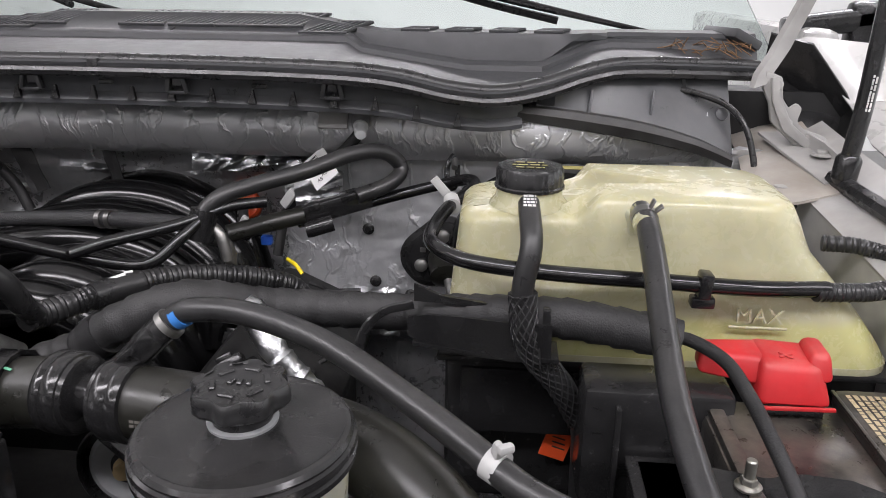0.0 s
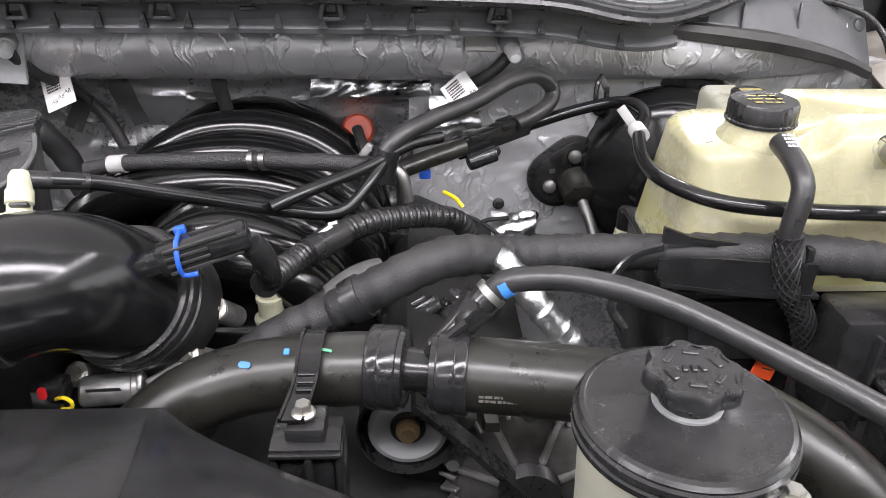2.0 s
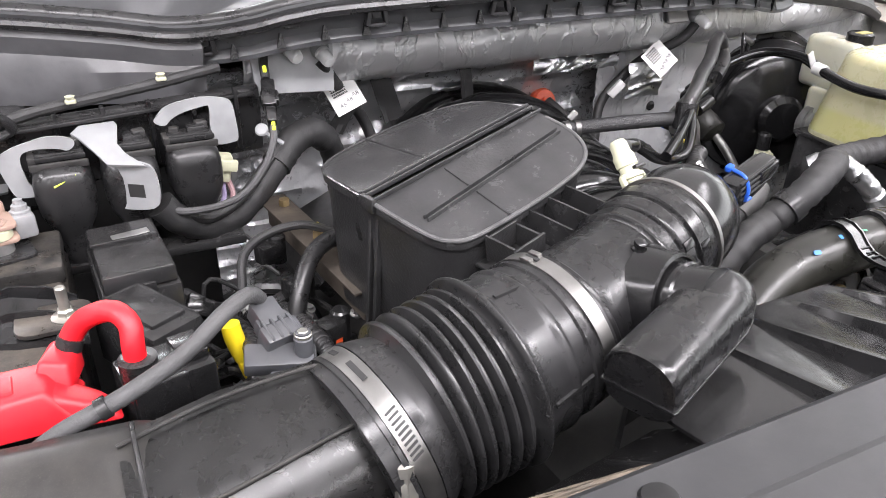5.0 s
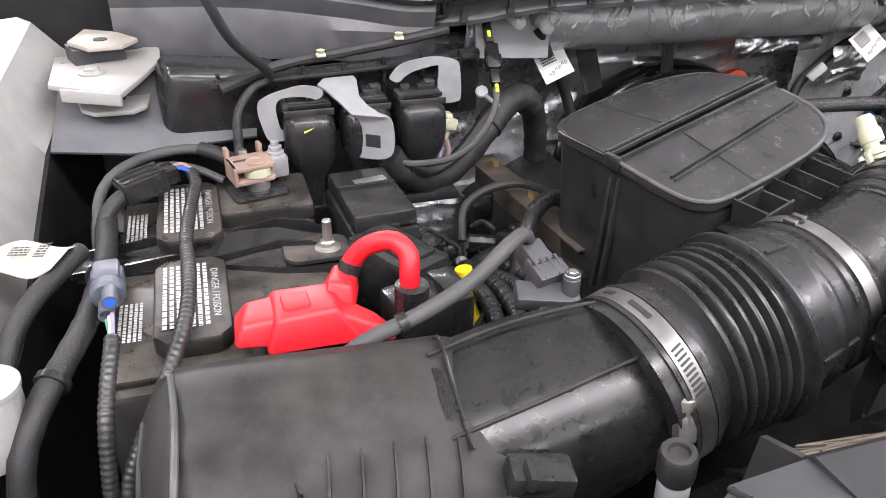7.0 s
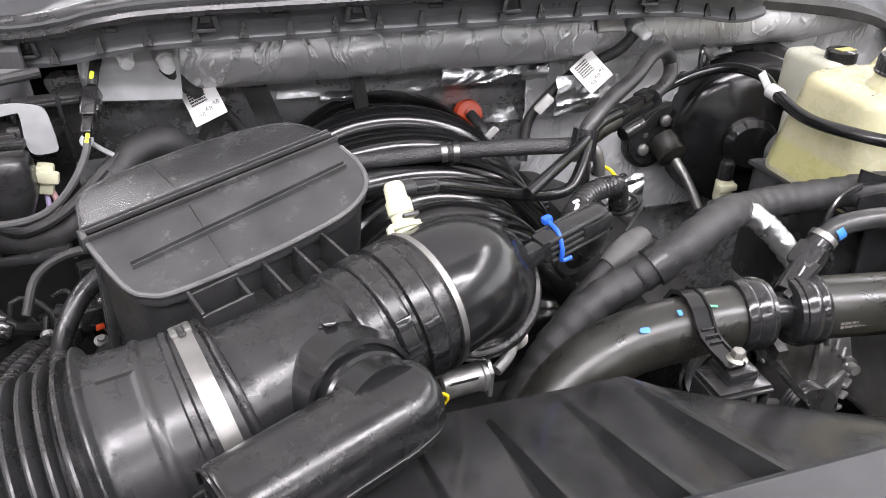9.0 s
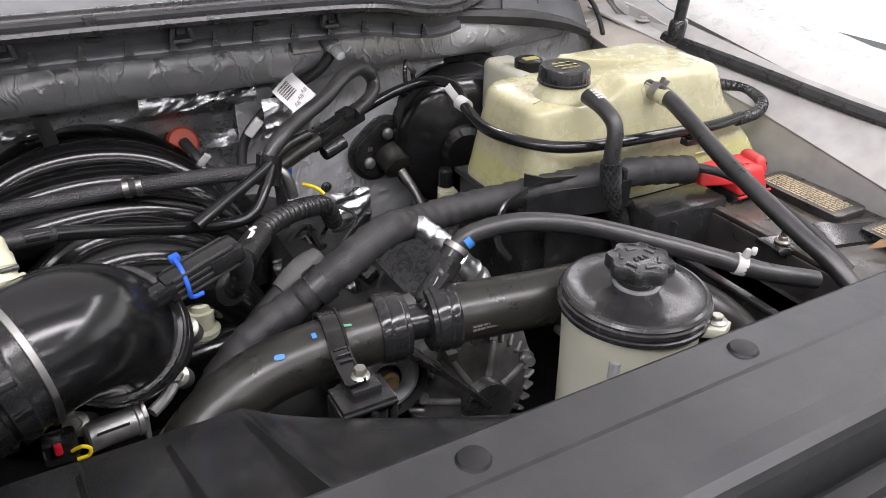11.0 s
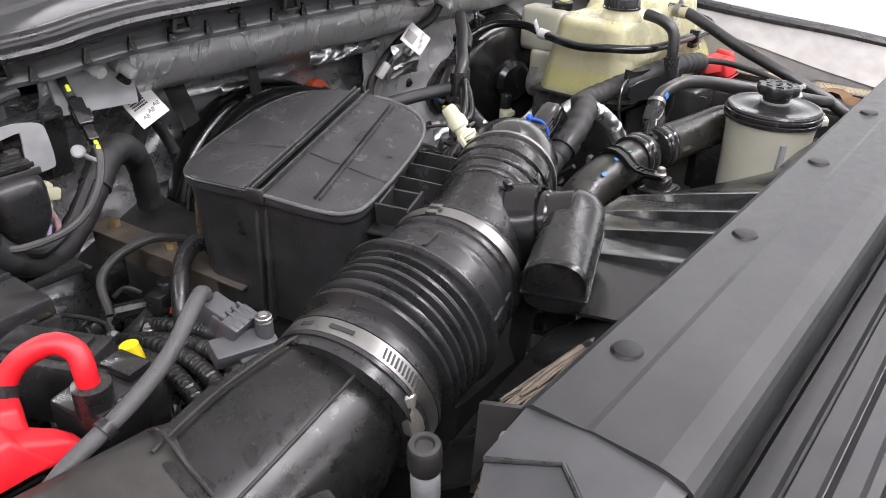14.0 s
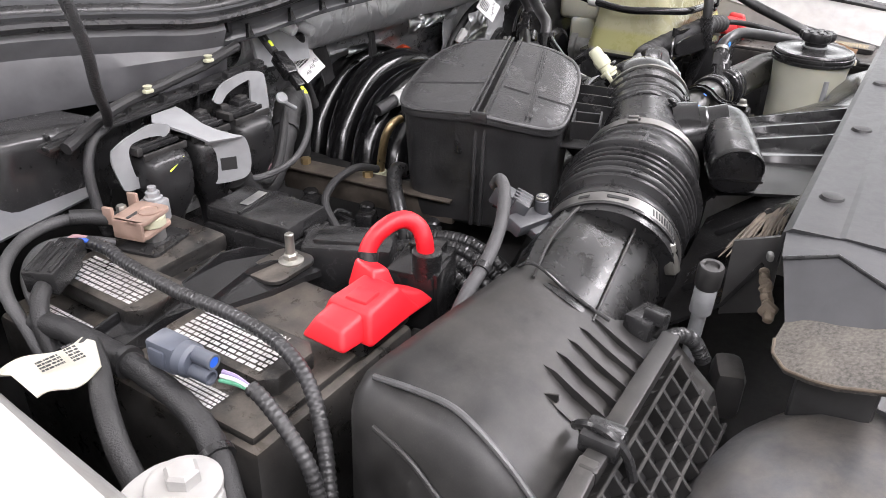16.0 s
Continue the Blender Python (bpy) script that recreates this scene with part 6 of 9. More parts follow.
def shroud_row(x_rear, x_front, lift):
    """One cut from the front edge to the rim and down behind it."""
    out = []
    back = shroud_rim(x_rear)
    for f in (0.0, 0.12, 0.3, 0.5, 0.7, 0.88, 0.97, 1.0):
        y = 0.253 + (back - 0.253) * f
        out.append((x_front + (x_rear - x_front) * f, y, 1.346 - 0.018 * f - 0.002 * f ** 6 + lift * (1 - f)))
    out.append((x_rear, back + 0.006, 1.318))
    out.append((x_rear, back + 0.009, 1.25))
    return out


rows = [shroud_row(-0.640, -0.640, 0.0), shroud_row(-0.600, -0.600, 0.0)]
for k, (xr, xf) in enumerate(STEPS):
    high = 0.010 if k == 0 else 0.018
    rows += [shroud_row(xr - 0.0035, xf - 0.0035, 0.0), shroud_row(xr, xf, high), shroud_row(xr + 0.002, xf + 0.002, high)]
    nxt = STEPS[k + 1] if k < 3 else (-0.345, -0.325)
    for f in (0.3, 0.65):
        rows.append(shroud_row(xr + (nxt[0] - xr) * f, xf + (nxt[1] - xf) * f, high * (1 - f)))
for i in range(11):
    x = -0.340 + i * 0.0245
    rows.append(shroud_row(x, x + 0.018 * (1 - i / 10), 0.0))
part("shell", slab(rows, -0.003), SATIN, shr, "", 22)
part("rim_lip", pipe([(r[7][0], r[7][1], r[7][2] - 0.001) for r in rows], 0.0022, 8, 0.006), SATIN, shr)

# ---- air filter box ----
ab = thing("air_filter_box", "dusty black plastic air filter box with ribbed lid", "air filter box")


def absec(x, back, zb, ridge_y, ridge_z, fy, fz, gy, gz):
    return [(x, back, zb), (x, back - 0.002, ridge_z - 0.02), (x, ridge_y + 0.012, ridge_z - 0.003), (x, ridge_y, ridge_z), (x, ridge_y - 0.015, ridge_z - 0.002), (x, fy, fz), (x, (fy + gy) / 2, (fz + gz) / 2 - 0.004), (x, gy, gz), (x, gy - 0.002, gz - 0.07)]


secs = [absec(-1.108, 0.418, 1.20, 0.395, 1.280, 0.350, 1.268, 0.306, 1.225),
        absec(-1.102, 0.438, 1.20, 0.420, 1.325, 0.366, 1.318, 0.305, 1.280),
        absec(-1.092, 0.446, 1.20, 0.428, 1.342, 0.372, 1.338, 0.304, 1.300),
        absec(-1.080, 0.447, 1.20, 0.428, 1.350, 0.372, 1.347, 0.303, 1.312),
        absec(-1.062, 0.444, 1.20, 0.426, 1.352, 0.366, 1.346, 0.303, 1.317),
        absec(-1.02, 0.438, 1.20, 0.420, 1.354, 0.358, 1.344, 0.303, 1.320),
        absec(-0.96, 0.431, 1.20, 0.410, 1.358, 0.352, 1.342, 0.303, 1.324),
        absec(-0.93, 0.427, 1.20, 0.404, 1.361, 0.350, 1.342, 0.303, 1.324),
        absec(-0.905, 0.425, 1.22, 0.405, 1.352, 0.345, 1.333, 0.305, 1.318)]
part("lid", loft(secs, closed=False, caps=False), BOXLID, ab, "", 70)
part("end_crest", pipe([(-1.0835, 0.432, 1.348), (-1.0815, 0.400, 1.3495), (-1.0815, 0.372, 1.3475), (-1.0850, 0.340, 1.331), (-1.0900, 0.312, 1.311)], 0.0022, 8, 0.004), LIDEDGE, ab)
part("end_rib", pipe([(-1.1010, 0.420, 1.327), (-1.1040, 0.392, 1.318), (-1.1060, 0.368, 1.300)], 0.0020, 8, 0.004), BOXLID, ab)
secs = [[(-0.94, 0.425, 1.25), (-0.94, 0.425, 1.335), (-0.94, 0.402, 1.363), (-0.94, 0.342, 1.338), (-0.94, 0.318, 1.30), (-0.94, 0.32, 1.25)],
        [(-0.885, 0.432, 1.26), (-0.885, 0.436, 1.340), (-0.885, 0.414, 1.367), (-0.885, 0.348, 1.347), (-0.885, 0.322, 1.31), (-0.885, 0.33, 1.26)],
        [(-0.825, 0.435, 1.27), (-0.825, 0.440, 1.340), (-0.825, 0.416, 1.369), (-0.825, 0.356, 1.358), (-0.825, 0.330, 1.32), (-0.825, 0.338, 1.27)],
        [(-0.805, 0.428, 1.275), (-0.805, 0.434, 1.335), (-0.805, 0.412, 1.363), (-0.805, 0.362, 1.356), (-0.805, 0.336, 1.32), (-0.805, 0.345, 1.275)]]
part("outlet_duct", loft([soft(s_, 1) for s_ in secs]), SCUFFED, ab, "scuffed glossy black outlet duct", 25)
for f_ in (0.10, 0.92):
    part("duct_ridge", pipe([V(s_[2]).lerp(V(s_[3]), f_) * 0.985 + V((s_[0][0], 0.385, 1.31)) * 0.015 + V((0, 0, 0.0004)) for s_ in secs], 0.0013, 8, 0.005), BOXLID, ab)
part("seam_rib", pipe([(-0.930, 0.43, 1.335), (-0.931, 0.404, 1.365), (-0.931, 0.372, 1.352), (-0.931, 0.338, 1.339)], 0.0014, 8, 0.004), BLACK, ab)
for k in range(9):
    x = -0.938 - k * 0.0176
    drop = 0.0 if k < 5 else 0.006 * (k - 4)
    y0 = 0.362 if k != 5 else 0.335
    part("lid_fin", loft([[(x + dx - 0.0011, y, zl - drop - 0.004), (x + dx + 0.0011, y, zl - drop - 0.004), (x + dx + 0.0007, y, zl + (zh - zl) * 0.40 - drop), (x + dx - 0.0007, y, zl + (zh - zl) * 0.40 - drop)]
                          for dx, y, zl, zh in ((0.003, y0, 1.3415, 1.3445), (0.001, 0.345, 1.338, 1.3465), (-0.001, 0.332, 1.331, 1.3430), (-0.004, 0.318, 1.325, 1.3400), (-0.010, 0.302, 1.320, 1.3420))]), BOXLID, ab)
part("rail", rbox(0.150, 0.013, 0.010, pose(-0.998, 0.296, 1.3345, 0, -1.5, 0), 0.002), BOXLID, ab)
part("rail_end", rbox(0.06, 0.013, 0.010, pose(-1.092, 0.297, 1.327, 0, -14, 0), 0.002), DUSTY, ab)
part("rail_clip", rbox(0.022, 0.024, 0.014, pose(-1.046, 0.297, 1.3385, 0, 0, 0), 0.003), BLACK, ab)
part("clip_spring", pipe([(-1.035, 0.318, 1.330), (-1.046, 0.310, 1.343), (-1.050, 0.295, 1.348), (-1.048, 0.282, 1.336), (-1.046, 0.276, 1.318)], 0.003, 8, 0.004), RUBBER, ab)
lower = part("lower_box", rbox(0.215, 0.12, 0.14, pose(-1.005, 0.372, 1.18), 0.012, 2), BLACK, ab)
for r in range(5):
    part("grid_bar", rbox(0.172, 0.0026, 0.010, pose(-1.012, 0.288 - r * 0.0095, 1.324 - r * 0.0105, 40, 0, 0), 0.0006, 1), DUSTY if r > 1 else BOXLID, ab)
for k in range(10):
    x = -0.934 - k * 0.0176
    part("grid_bar", rbox(0.0026, 0.060, 0.010, pose(x, 0.269, 1.303, 48, 0, 0), 0.0006, 1), DUSTY if k % 3 else BOXLID, ab)
part("backing", rbox(0.175, 0.065, 0.004, pose(-1.012, 0.273, 1.292, 48, 0, 0), 0.001, 1), DARK, ab)
part("end_plate", loft([[(x, 0.293, 1.327 + dz), (x, 0.262, 1.300 + dz), (x + 0.004, 0.250, 1.25), (x + 0.004, 0.30, 1.25)] for x, dz in ((-0.930, 0.0), (-0.926, 0.002), (-0.908, -0.004), (-0.902, -0.012))]), BOXLID, ab)
part("latch_body", rbox(0.036, 0.022, 0.020, pose(-0.900, 0.320, 1.326, 0, 8, -10), 0.003), BLACK, ab)
part("latch_hook", join(rbox(0.004, 0.016, 0.010, pose(-0.909, 0.313, 1.339, 0, 8, -10), 0.001), rbox(0.012, 0.004, 0.008, pose(-0.903, 0.307, 1.337, 0, 8, -10), 0.001)), RUBBER, ab)
part("corner_bellows", pipe([(-0.925, 0.298, 1.336), (-0.912, 0.292, 1.334), (-0.900, 0.284, 1.324), (-0.894, 0.276, 1.308)], 0.006, 12, 0.0012, ribbed(0.0035, 0.15)), RUBBER, ab)

# ---- left battery ----
bt = thing("battery", "dusty black battery with two labelled cell covers under a cross strap", "battery")
part("case", rbox(0.175, 0.285, 0.18, pose(-1.048, 0.628, 1.205, 0, 0, 0), 0.006, 2), BATTOP, bt)
part("top_ledge", rbox(0.165, 0.27, 0.008, pose(-1.048, 0.628, 1.298), 0.003, 2), BATTOP, bt)
for i, (y0, x0, lift_) in enumerate(((0.563, -1.073, 0.0), (0.698, -1.072, 0.004))):
    cov = part("cell_cover", prism([(-0.027, -0.046), (-0.018, -0.056), (0.018, -0.056), (0.027, -0.046), (0.027, 0.046), (0.018, 0.056), (-0.018, 0.056), (-0.027, 0.046)], 0, 0.016, pose(x0, y0, 1.302 + lift_), 0.003), BATTOP, bt, "black cell cover with white print")
    bars("print", (x0 - 0.004, y0, 1.3183 + lift_), (0, -1, 0), (1, 0, 0), 0.086, 0.034, 7, 17, GREYPRINT, cov, 10 + i)
    t = bpy.data.curves.new("warning_text", "FONT")
    t.body, t.size, t.align_x = "DANGER / POISON", 0.0078, "CENTER"
    t.materials.append(GREYPRINT)
    to = new("warning_text", t)
    to.matrix_world = pose(x0 + 0.0150, y0, 1.3188 + lift_, 0, 0, -90)
    to.parent = cov
bars("side_print", (-1.118, 0.705, 1.3026), (0, -1, 0), (1, 0, 0), 0.06, 0.018, 5, 18, GREYPRINT, bt, 21)
bars("side_print", (-1.118, 0.56, 1.3026), (0, -1, 0), (1, 0, 0), 0.05, 0.018, 5, 16, GREYPRINT, bt, 22)
part("round_plug", lathe([(0.013, 0), (0.013, 0.002), (0.010, 0.0025), (0.009, 0.001), (0, 0.001)], pose(-0.985, 0.676, 1.302), 28), BATTOP, bt)
part("terminal_ledge", rbox(0.085, 0.075, 0.018, pose(-1.004, 0.728, 1.308), 0.004), BATTOP, bt)
hd = thing("battery_hold_down", "black steel battery strap with a zinc bolt", "strap")
part("strap", rbox(0.215, 0.030, 0.004, pose(-1.062, 0.641, 1.3055, 0, 0, -4), 0.001), SATIN, hd)
for dy, hh in ((-0.017, 0.014), (0.015, 0.018)):
    part("raised_lip", loft([[(x, 0.641 + dy - (x + 1.062) * 0.07 + bow, 1.304), (x, 0.644 + dy - (x + 1.062) * 0.07 + bow, 1.304), (x, 0.6435 + dy - (x + 1.062) * 0.07 + bow * 1.3, 1.306 + hh * k_), (x, 0.6410 + dy - (x + 1.062) * 0.07 + bow * 1.3, 1.306 + hh * k_)]
                             for x, k_, bow in ((-1.165, 0.2, 0.0), (-1.12, 0.5, 0.0), (-1.085, 0.75, 0.002), (-1.05, 0.5, 0.0), (-1.025, 0.75, 0.002), (-1.0, 1.0, 0.004), (-0.975, 0.8, 0.002), (-0.955, 0.3, -0.002))]), SATIN, hd)
part("strap_end", loft([[(-1.16, 0.63, 1.300), (-1.16, 0.655, 1.300), (-1.16, 0.655, 1.304), (-1.16, 0.63, 1.304)], [(-1.06, 0.625, 1.302), (-1.06, 0.66, 1.302), (-1.06, 0.66, 1.316), (-1.06, 0.625, 1.306)],
                    [(-1.0, 0.600, 1.302), (-1.0, 0.652, 1.302), (-1.0, 0.652, 1.318), (-1.0, 0.600, 1.308)], [(-0.95, 0.590, 1.300), (-0.95, 0.64, 1.300), (-0.95, 0.64, 1.308), (-0.95, 0.590, 1.306)]]), SATIN, hd)
part("plate", prism(rounded(0.055, 0.04, 0.012, 4), 0, 0.004, pose(-0.972, 0.616, 1.310), 0.001), BATTOP, hd)
bolt((-0.963, 0.612, 1.314), (0, 0, 1), 0.0065, 0.008, 1.7, parent=hd, mat=ZINC)
part("stud", lathe([(0.004, 0), (0.004, 0.022), (0.003, 0.023), (0, 0.023)], pose(-0.963, 0.612, 1.318), 14), ZINC, hd)

rc = thing("terminal_cover", "bright red plastic battery terminal cover with red cable sleeve", "terminal cover", "terminal covers")
part("clamp", rbox(0.060, 0.040, 0.018, pose(-0.995, 0.506, 1.310), 0.003), RUBBER, rc, "dark clamp under the cover")
part("cover", hull([(-1.027, 0.4770, 1.3140), (-0.956, 0.4800, 1.3110), (-0.954, 0.529, 1.311), (-1.027, 0.531, 1.314)],
                   [(-1.018, 0.4850, 1.3385), (-0.977, 0.4880, 1.3390), (-0.975, 0.5210, 1.3400), (-1.018, 0.5230, 1.3390)]), RED, rc)
part("cover_nose", hull([(-1.048, 0.4860, 1.3175), (-1.012, 0.4840, 1.3150), (-1.012, 0.530, 1.315), (-1.046, 0.529, 1.3175)],
                        [(-1.041, 0.4930, 1.3330), (-1.012, 0.4905, 1.3360), (-1.012, 0.521, 1.3365), (-1.036, 0.520, 1.3335)]), RED, rc)
part("cover_tail", hull([(-0.975, 0.4800, 1.311), (-0.934, 0.4815, 1.306), (-0.936, 0.507, 1.306), (-0.975, 0.521, 1.311)],
                        [(-0.978, 0.4880, 1.3365), (-0.946, 0.4860, 1.3200), (-0.947, 0.502, 1.3200), (-0.978, 0.516, 1.3365)]), RED, rc)
part("cover_tower", hull([(-0.988, 0.502, 1.3250), (-0.962, 0.499, 1.3230), (-0.953, 0.532, 1.3220), (-0.981, 0.537, 1.3250)],
                         [(-0.979, 0.512, 1.3460), (-0.962, 0.509, 1.3410), (-0.953, 0.532, 1.3390), (-0.969, 0.537, 1.3450)], 0.003), RED, rc)
part("cover_ridge", rbox(0.020, 0.020, 0.004, pose(-1.003, 0.503, 1.3390, 0, 0, 3), 0.0014, 2, 0.9), RED, rc)
RH = [(-0.963, 0.530, 1.334), (-0.957, 0.533, 1.347), (-0.946, 0.529, 1.360), (-0.930, 0.5195, 1.3670), (-0.9215, 0.509, 1.3610), (-0.922, 0.502, 1.349), (-0.922, 0.500, 1.330)]
part("red_sleeve", pipe(RH, 0.0074, 18, 0.004), RED, rc)
part("dark_collar", ring_band((-0.9595, 0.5315, 1.342), (0.4, 0.2, 0.85), 0.0078, 0.008, 0.0008), RUBBER, rc)
fb2 = thing("junction_block", "black plastic junction block taking the red cable", "junction block")
part("block", join(rbox(0.046, 0.082, 0.055, pose(-0.908, 0.592, 1.292, 0, 0, 28), 0.005), rbox(0.030, 0.060, 0.006, pose(-0.908, 0.592, 1.320, 0, 0, 28), 0.002)), BLACK, fb2)
part("clip_housing", join(rbox(0.060, 0.044, 0.055, pose(-0.905, 0.515, 1.295, 0, 0, 12), 0.004), rbox(0.020, 0.030, 0.008, pose(-0.888, 0.520, 1.325, 0, 0, 12), 0.002)), SATIN, fb2)
part("clip_plate", rbox(0.036, 0.005, 0.040, pose(-0.910, 0.491, 1.304, 0, 0, 12), 0.001), SATIN, fb2)
part("cable_socket", lathe([(0.010, 0), (0.0125, 0.002), (0.0125, 0.024), (0.0105, 0.025)], pose(-0.921, 0.500, 1.316), 20), RUBBER, fb2)

fz = thing("fuse_box", "small black lidded fuse box", "fuse box")
part("base", rbox(0.064, 0.105, 0.09, pose(-0.909, 0.692, 1.262, 0, 0, 4), 0.004), BLACK, fz)
part("lid", rbox(0.060, 0.102, 0.016, pose(-0.909, 0.692, 1.316, 0, 0, 4), 0.003, 2, 0.96), BLACK, fz)
part("lid_step", rbox(0.056, 0.004, 0.004, pose(-0.911, 0.70, 1.3255, 0, 0, 4), 0.001), BLACK, fz)
part("latch", rbox(0.022, 0.006, 0.012, pose(-0.905, 0.638, 1.309, 0, 0, 4), 0.002), BLACK, fz)
part("label", rbox(0.032, 0.010, 0.0008, pose(-0.905, 0.712, 1.3248, 0, 0, 10), 0.0002, 1), CAST, fz)

nt = thing("battery_terminal", "tarnished copper battery terminal clamp with bolts", "terminal")
tm = pose(-1.013, 0.737, 1.336, 0, 0, 14)
part("post", lathe([(0.0115, -0.036), (0.0105, -0.005)], tm @ pose(0.004, -0.006, 0), 24), CAST, nt, "grey lead battery post")
part("lower_plate", prism(rounded(0.040, 0.034, 0.006, 3), -0.007, -0.003, tm, 0.001), COPPER, nt)
part("upper_plate", prism(rounded(0.040, 0.034, 0.006, 3), 0.006, 0.010, tm, 0.001), COPPER, nt)
part("post_ring", lathe([(0.010, -0.004), (0.0125, -0.002), (0.0125, 0.005), (0.010, 0.006)], tm @ pose(0.004, -0.006, 0), 28), CREAM, nt, "pale lead battery post")
part("post_top", lathe([(0.0098, 0.006), (0.0098, 0.0112), (0.0075, 0.0118), (0.007, 0.0108), (0, 0.0108)], tm @ pose(0.004, -0.006, 0), 28), COPPER, nt)
part("side_wall", rbox(0.004, 0.030, 0.018, tm @ pose(-0.018, 0, 0.001), 0.001), COPPER, nt)
for dx_ in (-0.016, 0.016):
    part("clamp_ear", rbox(0.004, 0.010, 0.016, tm @ pose(dx_, 0.020, 0.010), 0.001), COPPER, nt)
part("slot", rbox(0.014, 0.003, 0.003, tm @ pose(-0.008, 0.002, 0.0095), 0.0005, 1), INKSHADE, nt)
bolt(tm @ V((0.000, 0.020, 0.004)), (0, 0, 1), 0.0045, 0.009, parent=nt)
part("clamp_block", rbox(0.018, 0.022, 0.022, tm @ pose(0.028, 0.008, -0.002), 0.003), DULLZINC, nt)
part("bolt", lathe([(0.0085, 0.0), (0.0085, 0.003), (0.0065, 0.004), (0.0065, 0.008), (0.004, 0.009), (0.004, 0.013), (0, 0.013)], tm @ pose(0.028, 0.008, 0.008), 8), DULLZINC, nt)
part("pad", prism(rounded(0.052, 0.042, 0.006, 3), -0.019, -0.016, tm @ pose(0.002, -0.008, 0), 0.0008), RUBBER, nt)
# ---- relay modules with grey brackets ----
for i, (x, y) in enumerate(((-0.950, 0.785), (-0.892, 0.787), (-0.833, 0.790))):
    rl = thing("relay_module", "black domed relay module in a row at the firewall", "relay", "relay row")
    part("body", loft([[(x + px * f, y + py * f, z) for px, py in rounded(0.054, 0.050, 0.016, 7)] for f, z in ((0.42, 1.270), (0.46, 1.296), (0.52, 1.304), (0.66, 1.312), (0.82, 1.321), (0.92, 1.331), (0.955, 1.345), (0.945, 1.357), (0.88, 1.3655), (0.72, 1.371), (0.5, 1.3725))], True, True), RUBBER, rl, "", 60)
    part("top", join(rbox(0.046, 0.022, 0.010, pose(x, y + 0.013, 1.376), 0.003), rbox(0.046, 0.003, 0.005, pose(x, y - 0.002, 1.3775), 0.001), rbox(0.018, 0.016, 0.012, pose(x + 0.008, y + 0.014, 1.380), 0.002)), BLACK, rl)
    if i == 0:
        part("paint_mark", rbox(0.022, 0.0026, 0.0016, pose(x + 0.002, y - 0.0215, 1.3625, 48, -22, 8), 0.0005, 1), LIME, rl, "lime paint stroke")
    part("crown", join(rbox(0.049, 0.003, 0.007, pose(x, y - 0.011, 1.3735), 0.001), rbox(0.006, 0.02, 0.008, pose(x - 0.022, y + 0.006, 1.377), 0.001), rbox(0.012, 0.010, 0.012, pose(x + 0.014, y + 0.018, 1.382, 0, 0, 10), 0.002), rbox(0.010, 0.008, 0.010, pose(x - 0.012, y + 0.017, 1.380, 0, 0, -14), 0.002)), DUSTY, rl)


def flat_bracket(label, at, right, up, outline, hole=None):
    """A flat plate bracket with rounded corners, cut to an outline given in millimetres on its own plane."""
    t = thing("relay_bracket", label, "bracket", "relay brackets")
    right, up = V(right).normalized(), V(up).normalized()
    m = Matrix((right, up, right.cross(up))).transposed().to_4x4()
    m.translation = V(at)
    part("plate", prism([(p.x / 1000, p.y / 1000) for p in soft([(x, y, 0) for x, y in outline], 2)], -0.0012, 0.0012, m), GREYBRACKET, t)
    if hole:
        # black box on the plate, painted as the shade of an opening
        part("square_hole", rbox(hole, hole * 0.85, 0.0030, m @ pose(0.004, -0.006, 0), 0.0004, 1), INKSHADE, t)
    return t


flat_bracket("flat grey plastic bracket arched over a relay module", (-0.950, 0.785, 1.380), (1, -0.05, 0), (0, 0, 1),
             [(-51, 2), (-38, 10), (-25, 14), (-5, 19), (14, 15), (17, 8), (9, 2), (3, 6), (-17, 8), (-32, 4), (-29, -22), (-26, -28), (-8, -29), (-7, -37), (-38, -38), (-43, -33)])
b2 = flat_bracket("bent grey plastic bracket with a square hole over a relay", (-0.8935, 0.7605, 1.351), (0.84, -0.54, 0), (0, 0, 1),
                  [(-15, 25), (18, 23), (25, 16), (27, -8), (23, -22), (8, -26), (-18, -26), (-20, -10), (-18, 10)], 0.016)
part("upper_arm", slab([[(-0.911, 0.759, 1.374), (-0.880, 0.746, 1.373)], [(-0.920, 0.776, 1.382), (-0.894, 0.766, 1.380)], [(-0.926, 0.788, 1.386), (-0.899, 0.780, 1.385)],
                        [(-0.930, 0.796, 1.389), (-0.897, 0.796, 1.389)], [(-0.936, 0.806, 1.391), (-0.895, 0.812, 1.392)], [(-0.928, 0.816, 1.394), (-0.897, 0.818, 1.394)]], 0.0025), GREYBRACKET, b2)
flat_bracket("grey plastic bracket arched over the end relay module", (-0.82, 0.803, 1.390), (1, 0.02, 0), (0, 0, 1),
             [(-44, 3), (-40, 8), (-32, 17), (-16, 21), (3, 23), (14, 22), (30, 18), (34, 12), (37, -25), (32, -28), (12, -29), (9, -15), (11, 13), (8, 14), (-14, 10), (-26, 5), (-33, -3)])
rcn = thing("relay_connector", "cream connector with pink wires below the end relay", "connector")
part("housing", rbox(0.016, 0.014, 0.030, pose(-0.803, 0.805, 1.336, 0, 12, 0), 0.003), CREAM, rcn)
part("latch", rbox(0.022, 0.008, 0.012, pose(-0.800, 0.798, 1.340, 0, 12, 0), 0.002), CREAM, rcn)
part("pink_wire", pipe([(-0.800, 0.805, 1.322), (-0.797, 0.80, 1.308), (-0.803, 0.79, 1.298), (-0.815, 0.785, 1.292)], 0.003, 8, 0.003), PINK, rcn)
